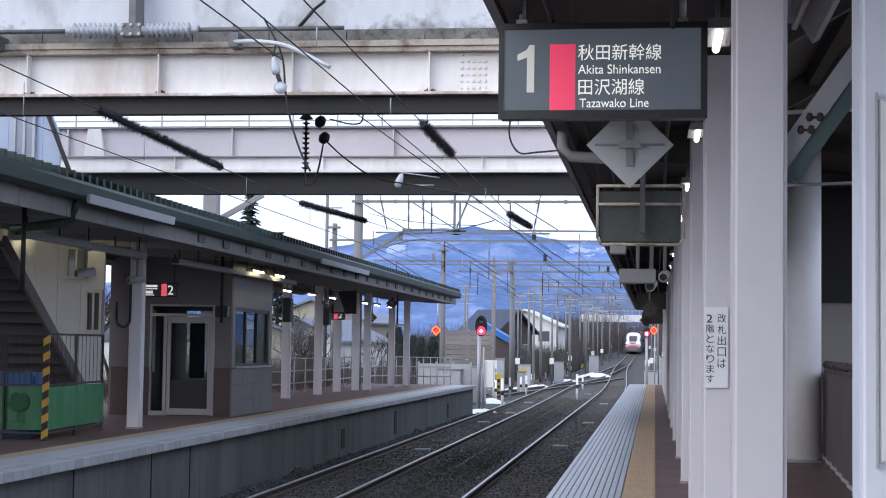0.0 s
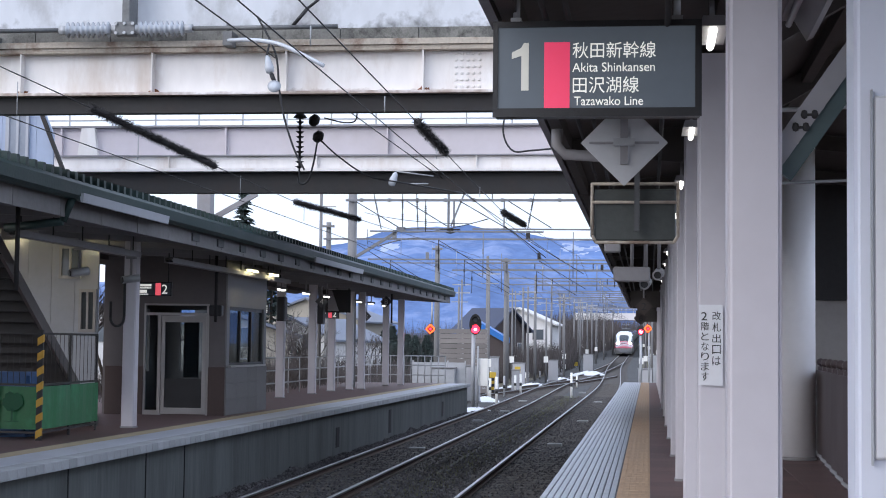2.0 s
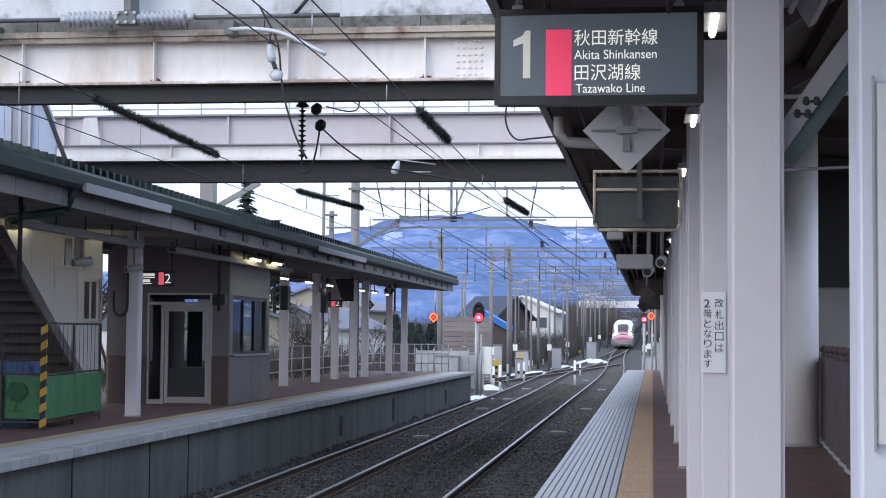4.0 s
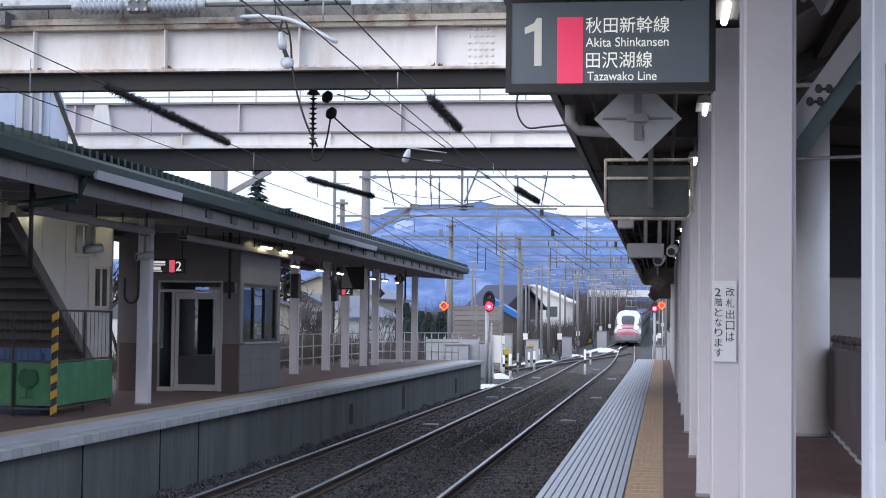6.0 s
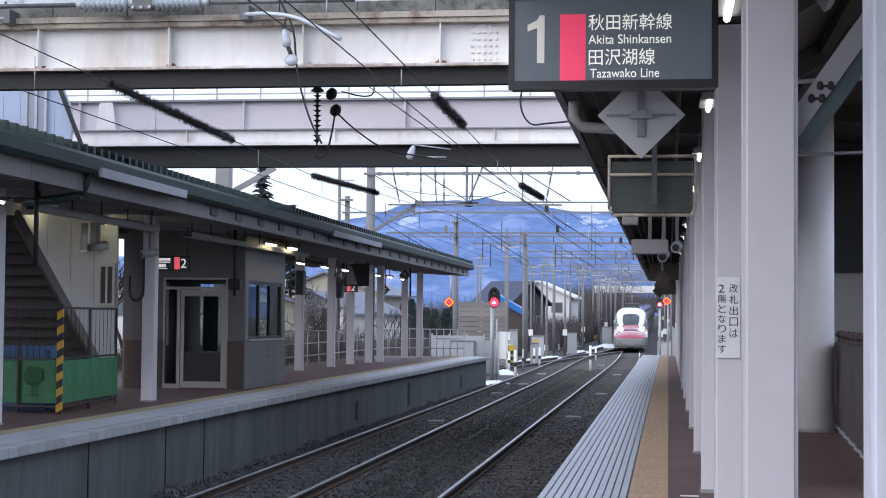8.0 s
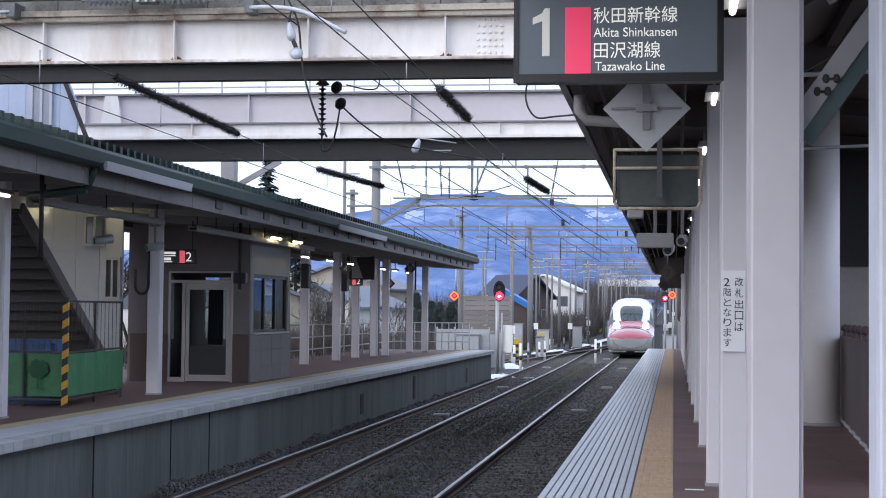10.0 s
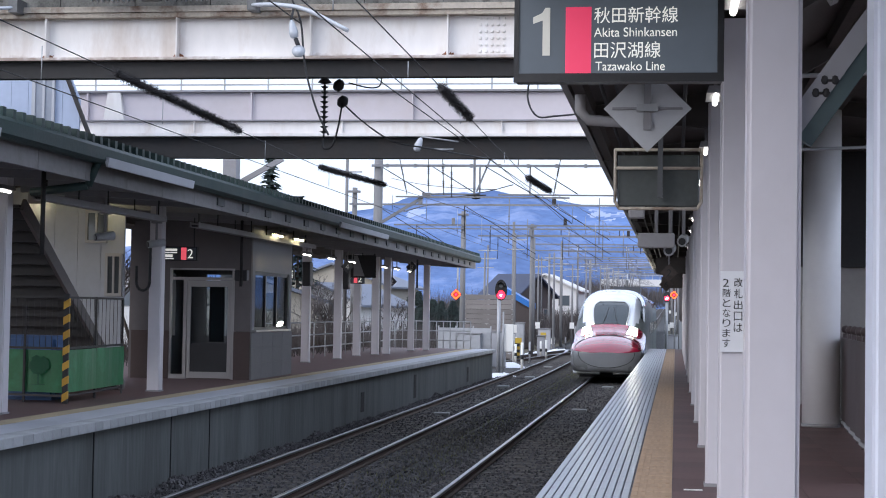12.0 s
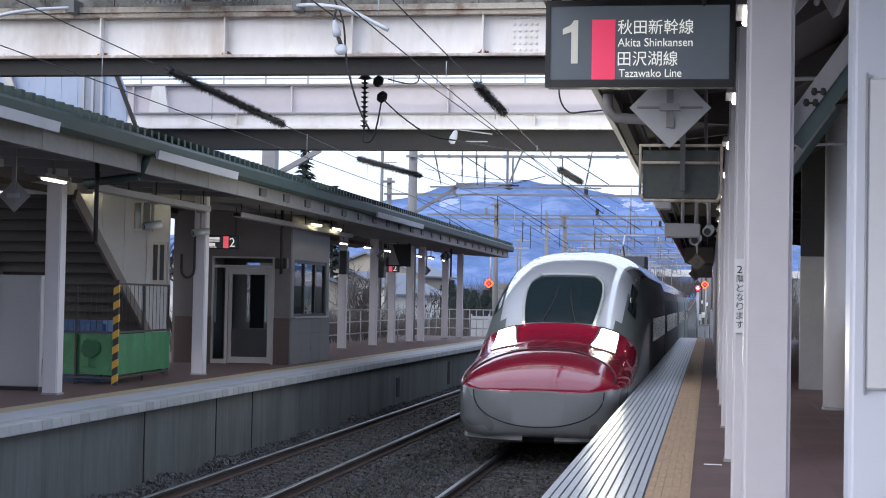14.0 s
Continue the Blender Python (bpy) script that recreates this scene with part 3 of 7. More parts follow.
def build_columns():
    first = column((1.613, 6.45, 0), "columns of the near platform", w=0.21)
    copy_thing(first, pose(1.61, -3.0, 0))
    for y in (11.05, 15.4, 19.85, 24.3, 28.9, 33.5, 38, 42.5, 47, 51.5, 56, 60.5, 65, 69.5):
        copy_thing(first, pose(1.635, y, 0))
    second = column((-8.5, 22.3, 0), "columns of the opposite platform", 3.55, 0.24)
    for x, y in ((-8.45, 29.3), (-9.62, 46.8), (-9.5, 50.8), (-8.4, 15.5), (-9.55, 54.2), (-9.3, 56.3), (-9.05, 57.2), (-9.12, 63.0), (-8.7, 64.2)):
        copy_thing(second, pose(x, y, 0))


build_bridge_near()
build_bridge_far()
build_roof_one()
build_roof_two()
build_columns()


# ---- opposite platform: waiting room, stairs, fences ----
TAUPE = mat("taupe_wall", (0.145, 0.130, 0.130), 0.7, vary=0.08, scale=1.5, stain=(0.09, 0.08, 0.08), amount=0.4)
BROWNBAND = mat("brown_wainscot", (0.075, 0.05, 0.045), 0.6, vary=0.12, scale=2, stain=(0.05, 0.035, 0.035), amount=0.4)
STONEBLOCK = mat("grey_block", (0.20, 0.19, 0.195), 0.8, vary=0.1, scale=2, island=0.06)
LILAC = mat("pale_side_wall", (0.25, 0.245, 0.265), 0.7, vary=0.06, scale=1.5)
ALU = mat("aluminium_frame", (0.45, 0.43, 0.42), 0.4, 0.5, vary=0.06)
SIDING = mat("white_siding", (0.45, 0.465, 0.51), 0.65, vary=0.08, scale=1.5, stain=(0.36, 0.36, 0.38), amount=0.4)
BLUESIDING = mat("pale_blue_siding", (0.40, 0.47, 0.62), 0.6, vary=0.08, scale=1.5, stain=(0.3, 0.36, 0.5), amount=0.4)
GREENTARP = mat("green_panel", (0.025, 0.16, 0.06), 0.5, vary=0.2, scale=3, stain=(0.05, 0.32, 0.15), amount=0.5)
TREEGREEN = mat("printed_green", (0.015, 0.10, 0.045), 0.5, vary=0.2)
HAZY = mat("hazard_yellow", (0.60, 0.34, 0.05), 0.5, vary=0.1)
STAIRDARK = mat("stair_steel", (0.034, 0.032, 0.033), 0.6, vary=0.2, scale=3, stain=(0.05, 0.036, 0.03), amount=0.5)
BROWNSTEEL = mat("brown_steel", (0.15, 0.13, 0.125), 0.6, vary=0.15, scale=3)
BLUESHEET = mat("blue_sheet", (0.06, 0.12, 0.26), 0.6, vary=0.2)
CREAM = mat("cream_cabinet", (0.42, 0.42, 0.44), 0.45, vary=0.05, scale=2, stain=(0.42, 0.41, 0.42), amount=0.3)


def build_waiting_room():
    room = thing("waiting_room", "taupe waiting room with brown base, glass door and side windows", "waiting room")
    x0, x1, y0, y1, h = -10.78, -8.07, 34.7, 38.5, 3.4

    def wall(name, parts, m, label=""):
        bm = bmesh.new()
        for b in parts:
            box(bm, *b)
        return part(name, bm, m, room, label)

    t = 0.12
    wall("front_wall", [(x0, -9.93, y0, y0 + t, 1.07, h), (-8.44, x1 - 0.002, y0, y0 + t, 1.07, h), (-9.93, -8.44, y0, y0 + t, 2.46, h)], TAUPE)
    wall("wainscot", [(x0 - 0.015, -9.93, y0 - 0.03, y0 + t, 0, 1.066), (-8.44, x1 + 0.0, y0 - 0.03, y0 + t, 0, 1.066)], BROWNBAND, "brown tiled lower wall")
    wall("side_wall", [(x1 - t, x1, y0 + t, y0 + 0.35, 1.10, h), (x1 - t, x1, y1 - 0.25, y1, 1.10, h), (x1 - t, x1, y0 + 0.35, y1 - 0.25, 2.42, h)], LILAC)
    wall("back_wall", [(x0, x1 - t, y1 - t, y1, 0, 0.9), (x0, -10.2, y1 - t, y1, 0.9, h), (-8.5, x1 - t, y1 - t, y1, 0.9, h), (-10.2, -8.5, y1 - t, y1, 2.4, h), (x0 - t, x0, y0 + t, y1, 0, 0.9), (x0 - t, x0, y0 + t, y1, 2.4, h), (x0 - t, x0, y0 + t, 35.6, 0.9, 2.4), (x0 - t, x0, 37.8, y1, 0.9, 2.4)], TAUPE)
    wall("room_ceiling", [(x0, x1, y0 + 0.01, y1, h, h + 0.1)], TAUPE)
    # stone courses of the side wall
    for k in range(3):
        bm = bmesh.new()
        for i in range(4):
            box(bm, x1 - t, x1 + 0.03, y0 + 0.95 * i + 0.006, y0 + 0.95 * i + 0.944, k * 0.352, k * 0.352 + 0.346)
        part("block_course", bm, STONEBLOCK, room)
    wall("window_sill", [(x1 - t, x1 + 0.06, y0 + 0.3, y1 - 0.2, 1.058, 1.098)], ALU, "pale stone sill")
    # side window
    win = wall("side_window", [(x1 - 0.1, x1 - 0.03, y0 + 0.35 + k * 1.04, y0 + 0.43 + k * 1.04, 1.1, 2.42) for k in range(4)] + [(x1 - 0.1, x1 - 0.03, y0 + 0.43, y1 - 0.25, 2.34, 2.418), (x1 - 0.1, x1 - 0.03, y0 + 0.43, y1 - 0.25, 1.1, 1.16)], BLACK, "dark framed window")
    for k in range(3):
        bm = bmesh.new()
        box(bm, x1 - 0.07, x1 - 0.064, y0 + 0.43 + k * 1.04, y0 + 1.39 + k * 1.04, 1.16, 2.34)
        ob = part("pane", bm, PANE, win)
        ob.visible_shadow = False
    # door and its frame
    fr = wall("door_frame", [(-9.93, -9.89, y0, y0 + 0.1, 0, 2.46), (-9.61, -9.54, y0, y0 + 0.1, 0, 2.2), (-8.5, -8.44, y0, y0 + 0.1, 0, 2.46), (-9.89, -8.5, y0, y0 + 0.1, 2.2, 2.26), (-9.89, -8.5, y0, y0 + 0.1, 2.42, 2.46), (-9.89, -9.61, y0, y0 + 0.1, 0, 0.1)], ALU)
    for a, b, c, d in ((-9.89, -9.61, 0.1, 2.2), (-9.89, -8.5, 2.26, 2.42)):
        bm = bmesh.new()
        box(bm, a, b, y0 + 0.05, y0 + 0.056, c, d)
        ob = part("pane", bm, PANE, fr)
        ob.visible_shadow = False
    door = wall("door", [(-9.53, -9.45, y0 + 0.02, y0 + 0.07, 0.02, 2.19), (-8.6, -8.51, y0 + 0.02, y0 + 0.07, 0.02, 2.19), (-9.45, -8.6, y0 + 0.02, y0 + 0.07, 2.05, 2.19), (-9.45, -8.6, y0 + 0.02, y0 + 0.07, 0.02, 0.16)], ALU, "aluminium sliding door with dark glass")
    bm = bmesh.new()
    box(bm, -9.45, -8.6, y0 + 0.04, y0 + 0.05, 0.16, 0.8)
    part("kick_panel", bm, BLACK, door)
    bm = bmesh.new()
    box(bm, -9.45, -8.6, y0 + 0.04, y0 + 0.046, 0.8, 2.05)
    ob = part("pane", bm, PANE, door)
    ob.visible_shadow = False
    bm = bmesh.new()
    box(bm, -9.45, -9.1, y0 + 1.5, y0 + 1.54, 0.8, 2.1)
    box(bm, -8.85, -8.2, y0 + 1.5, y0 + 1.54, 0.8, 2.3)
    part("inner_partition", bm, BLACK, room)


def build_stairs():
    st = thing("staircase", "grey steel staircase climbing to the footbridge", "stairs", kind="structure")
    x0, x1 = -11.5, -9.2
    run, rise, y = 0.272, 0.178, 29.6
    for k in range(18):
        bm = bmesh.new()
        box(bm, x0 + 0.06, x1 - 0.06, y - run * (k + 1) - 0.03, y - run * k, rise * (k + 1) - 0.04, rise * (k + 1))
        box(bm, x0 + 0.06, x1 - 0.06, y - run * k - 0.02, y - run * k, rise * k, rise * (k + 1) - 0.04)
        part("step", bm, STAIRDARK, st)
    for x in (x0, x1):
        bm = bmesh.new()
        bar(bm, (x, y + 0.05, 0.05), (x, y - run * 18, rise * 18), 0.06, 0.22)
        part("stringer", bm, BROWNSTEEL, st)
        if x == x1:
            continue
        bm = bmesh.new()
        bar(bm, (x, y + 0.0, 0.95), (x, y - run * 16, rise * 16 + 0.9), 0.05, 0.07)
        for k in range(0, 17, 4):
            box(bm, x - 0.02, x + 0.02, y - run * k - 0.04, y - run * k, rise * k, rise * k + 0.92)
        part("handrail", bm, STAIRDARK, st)
    # enclosing walls behind the stairs
    hs = thing("stair_house", "white panelled stair house with small windows below a pale blue gable", "stair house", kind="structure")
    bm = bmesh.new()
    for k in range(7):
        box(bm, -12.81 + k * 0.48, -12.81 + k * 0.48 + 0.473, 30.3, 30.36, 0.0, 4.1)
    part("wall", bm, SIDING, hs)
    for a, b, c, d in ((-9.82, -9.48, 1.78, 2.62), (-10.24, -9.80, 2.82, 3.47)):
        bm = bmesh.new()
        box(bm, a, b, 30.22, 30.299, c, c + 0.06), box(bm, a, b, 30.22, 30.299, d - 0.06, d), box(bm, a, a + 0.05, 30.22, 30.299, c + 0.06, d - 0.06), box(bm, b - 0.05, b, 30.22, 30.299, c + 0.06, d - 0.06)
        w = part("window", bm, ALU, hs)
        bm = bmesh.new()
        box(bm, a + 0.05, b - 0.05, 30.26, 30.27, c + 0.06, d - 0.06)
        part("pane", bm, TGL, w)
        bm = bmesh.new()
        box(bm, (a + b) / 2 - 0.02, (a + b) / 2 + 0.02, 30.23, 30.26, c + 0.06, d - 0.06)
        part("mullion", bm, ALU, w)
    bm = bmesh.new()
    for k in range(9):
        a, b = -13.0 + k * 0.34, -13.0 + k * 0.34 + 0.334
        top = min(7.6, 4.55 + (-9.55 - b) * 2.35) if b > -10.9 else 7.6
        top2 = min(7.6, 4.55 + (-9.55 - a) * 2.35)
        prism(bm, [(a, 4.0), (b, 4.0), (b, top), (a, max(top, top2))], 29.0, 29.06)
    part("gable_wall", bm, BLUESIDING, hs, "pale blue ribbed gable wall")
    bm = bmesh.new()
    bar(bm, (-9.58, 28.97, 4.45), (-10.95, 28.97, 7.7), 0.06, 0.07)
    part("verge_trim", bm, DARKSTEELSHADE, hs, "dark sloping verge trim")
    bm = bmesh.new()
    bar(bm, (-11.9, 28.9, 4.6), (-12.7, 28.9, 6.6), 0.12, 0.14)
    part("verge_trim", bm, ALU, hs)
    bm = bmesh.new()
    for a, b in ((-10.87, -10.80), (-10.66, -10.61), (-10.47, -10.42)):
        box(bm, a, b, 28.93, 28.998, 5.0, 5.86)
    box(bm, -10.88, -10.40, 28.92, 28.998, 5.86, 5.92)
    w = part("window", bm, SIDING, hs)
    bm = bmesh.new()
    box(bm, -10.8, -10.47, 28.96, 28.97, 5.0, 5.86)
    part("pane", bm, mat("pale_grey_pane", (0.33, 0.36, 0.42), 0.15, vary=0.15, scale=2, bump=0.0), w)


TGL = mat("dusky_glass", (0.10, 0.115, 0.13), 0.08, vary=0.1, bump=0.0, coat=0.5)


def build_green_fence():
    fe = thing("site_fence", "green printed site fence panels with steel frame and hazard-striped post", "fence")
    A, B, C = Vector((-8.53, 25.06, 0)), Vector((-10.05, 25.3, 0)), Vector((-8.72, 28.3, 0))
    for p, q in ((A, B), (A, C)):
        n = (q - p).normalized()
        m = Matrix.Translation(p) @ Matrix(((n.x, -n.y, 0, 0), (n.y, n.x, 0, 0), (0, 0, 1, 0), (0, 0, 0, 1)))
        L = (q - p).length
        bm = bmesh.new()
        rows = []
        for k in range(25):
            a = L * k / 24
            d = 0.006 * math.sin(a * 5) + 0.003 * math.sin(a * 13)
            rows.append([bm.verts.new(m @ Vector(c)) for c in ((a, d, 0.17), (a, d * 1.6, 0.86), (a, d * 1.6 + 0.006, 0.86), (a, d + 0.006, 0.17))])
        for r0, r1 in zip(rows, rows[1:]):
            for i in range(4):
                bm.faces.new((r0[i], r0[(i + 1) % 4], r1[(i + 1) % 4], r1[i]))
        bm.faces.new(rows[0][::-1]), bm.faces.new(rows[-1])
        part("printed_panel", bm, GREENTARP, fe, "green vinyl panel")
        bm = bmesh.new()
        for z in (0.12, 0.89, 1.72):
            bar(bm, m @ Vector((0, 0.03, z)), m @ Vector((L, 0.03, z)), 0.035, 0.035)
        for u in (0.0, L * 0.5, L):
            bar(bm, m @ Vector((u, 0.03, 0)), m @ Vector((u, 0.03, 1.74)), 0.035, 0.035)
        part("frame", bm, STAIRDARK, fe)
        bm = bmesh.new()
        for k in range(14):
            u = L * (k + 0.5) / 14
            tube(bm, m @ Vector((u, 0.03, 0.9)), m @ Vector((u, 0.03, 1.72)), 0.005, n=4)
        part("mesh_infill", bm, STAIRDARK, fe)["kind"] = "stuff"
    # printed trees
    for px, py, s in ((-9.02, 25.12, 1.0),):
        bm = bmesh.new()
        random.seed(5)
        crown = []
        for k in range(28):
            a = 6.283 * k / 28
            r = 0.17 * random.uniform(0.82, 1.12)
            crown.append((px + 1.05 * r * math.cos(a), 0.58 + r * math.sin(a) * (1.1 if math.sin(a) > 0 else 0.7)))
        prism(bm, crown, py - 0.010, py - 0.006)
        box(bm, px - 0.018, px + 0.018, py - 0.01, py - 0.006, 0.3, 0.5)
        box(bm, px - 0.12, px + 0.12, py - 0.01, py - 0.006, 0.29, 0.305)
        part("printed_tree", bm, TREEGREEN, fe, "dark green tree print").location.y = -0.035
    post = part("hazard_post", box(bmesh.new(), -8.575, -8.485, 24.985, 25.025, 0, 1.78), BLACK, fe, "yellow and black striped post")
    for k in range(0, 14, 2):
        z = 0.02 + k * 0.125
        part("stripe", prism(bmesh.new(), [(-8.58, z), (-8.48, z + 0.06), (-8.48, z + 0.185), (-8.58, z + 0.125)], 24.98, 25.03), HAZY, post)
    bm = bmesh.new()
    box(bm, -10.0, -9.0, 25.7, 26.4, 0.0, 1.08)
    bevelled(bm, 0.06, 2)
    whole("tarpaulin", bm, BLUESHEET, "blue plastic sheet drawn over a load behind the fence", "tarpaulin")
    bm = bmesh.new()
    box(bm, -10.35, -9.02, 23.0, 23.45, 0.06, 1.82)
    bevelled(bm, 0.015)
    cab = thing("storage_cabinet", "white steel cabinet standing on the opposite platform", "cabinet")
    part("body", bm, CREAM, cab)
    bm = bmesh.new()
    for k in range(2):
        box(bm, -10.3 + k * 0.65, -9.7 + k * 0.65, 22.985, 22.999, 0.12, 1.76)
    part("door", bm, CREAM, cab)
    bm = bmesh.new()
    box(bm, -9.018, -9.012, 23.1, 23.35, 0.25, 0.5)
    box(bm, -10.3, -9.05, 23.05, 23.4, 0.0, 0.06)
    part("vent_and_plinth", bm, BLACK, cab)


def slate_sign(at, w, h, number, flip=False, group="", lit=False):
    sg = thing("platform_sign", "slate-grey hanging platform sign with pink bar and number %s" % number, "sign", at, group)
    bm = bmesh.new()
    box(bm, -w / 2, w / 2, -0.05, 0.05, -h / 2, h / 2)
    part("sign_box", bm, BLACK, sg)
    bm = bmesh.new()
    box(bm, -w / 2 + 0.02, w / 2 - 0.02, -0.056, -0.05, -h / 2 + 0.02, h / 2 - 0.02)
    part("face", bm, SIGNGREY, sg)
    bm = bmesh.new()
    s = 1 if not flip else -1
    box(bm, *sorted((s * w * 0.08, s * w * 0.22)), -0.062, -0.056, -h / 2 + 0.02, h / 2 - 0.02)
    part("pink_bar", bm, LITSIGN, sg, "lit pink colour bar")
    bm = bmesh.new()
    for k, (z, hh, L) in enumerate(((0.27, 0.16, 0.42), (0.08, 0.07, 0.42), (-0.16, 0.2, 0.3), (-0.36, 0.06, 0.34))):
        box(bm, *sorted((-s * w * 0.45, -s * w * 0.45 + s * w * L)), -0.062, -0.056, h * (z - hh / 2), h * (z + hh / 2))
    part("text_bars", bm, LITWHITE, sg)
    letters(number, sg, s * w * 0.25 if s > 0 else -w * 0.42, -0.064, -h * 0.32, w * 0.15, h * 0.64, LITWHITE, "number")
    bm = bmesh.new()
    for x in (-w * 0.4, w * 0.4):
        part("hanger", tube(bmesh.new(), (x, 0, h / 2), (x, 0, h / 2 + 1.15), 0.015, n=6), BLACK, sg)
    return sg


PALEPLATE = mat("pale_plate", (0.5, 0.51, 0.53), 0.5, vary=0.06, scale=3)
# marker plate colour darkened to brown to hold the near roof's shade
BROWNSHADEPLATE = mat("shaded_brown_plate", (0.07, 0.055, 0.05), 0.6, vary=0.2, scale=4)


def letters(text, parent, x, y, z, w, h, m, name="lettering"):
    """Text fitted into a box whose lower left corner is at x, z; it faces -y."""
    cu = bpy.data.curves.new("text", "FONT")
    cu.body = text
    ob = bpy.data.objects.new("text", cu)
    scene.collection.objects.link(ob)
    bpy.context.view_layer.update()
    me = bpy.data.meshes.new_from_object(ob)
    bpy.data.objects.remove(ob)
    co = np.array([v.co[:] for v in me.vertices]) if len(me.vertices) else np.zeros((1, 3))
    lo, hi = co.min(0), co.max(0)
    sx, sy = w / max(hi[0] - lo[0], 1e-4), h / max(hi[1] - lo[1], 1e-4)
    for v in me.vertices:
        v.co = (x + (v.co.x - lo[0]) * sx, y, z + (v.co.y - lo[1]) * sy)
    me.materials.append(m)
    out = new(name, me)
    out.parent = parent
    return out


def tube_lamp(at, L=0.9, group="tube lamps under the opposite roof", rod=0.85):
    lp = thing("tube_lamp", "white fluorescent tube lamp hung below the platform roof", "lamp", at, group)
    bm = bmesh.new()
    prism(bm, [(-0.06, 0.08), (0.06, 0.08), (0.08, 0.02), (-0.08, 0.02)], 0, L)
    box(bm, -0.015, 0.015, L / 2 - 0.02, L / 2 + 0.02, 0.08, rod)
    part("housing", bm, GREYPAINT, lp)
    bm = bmesh.new()
    tube(bm, (0, 0.03, 0.0), (0, L - 0.03, 0.0), 0.022, n=8)
    part("tube", bm, LAMPWHITE, lp, "glowing white tube")
    return lp


def diamond_sign(at, size, text, group, back=False, plate=None):
    dm = thing("stopping_marker", "grey diamond stopping marker hung from the platform roof", "sign", at, group)
    bm = bmesh.new()
    d = size / 2
    prism(bm, [(0, -d), (d, 0), (0, d), (-d, 0)], -0.008, 0.008)
    part("plate", bm, plate or GREYPAINT, dm)
    bm = bmesh.new()
    if back:
        box(bm, -0.03, 0.03, -0.04, -0.008, -d * 0.5, 3.95 - at[2])
        box(bm, -d * 0.8, d * 0.8, -0.025, -0.008, -0.009, 0.009)
    else:
        tube(bm, (0, 0.03, 0), (0, 0.03, 3.95 - at[2]), 0.02, n=6)
    part("post", bm, GREYPAINT, dm)
    if back:
        bm = bmesh.new()
        box(bm, -0.085, -0.045, -0.07, -0.02, -0.03, 0.03)
        box(bm, 0.045, 0.085, -0.07, -0.02, -0.03, 0.03)
        box(bm, -0.045, 0.045, -0.075, -0.061, -0.03, 0.03)
        part("clamp", bm, GALV, dm)
    else:
        letters(text, dm, -d * 0.28, -0.012, -d * 0.4, d * 0.56, d * 0.8, SIGNDIM if plate is GREYSHADE else BLACK, "number")
    return dm


PITCH = mat("pitch_black", (0.008, 0.008, 0.009), 0.7, vary=0.2)


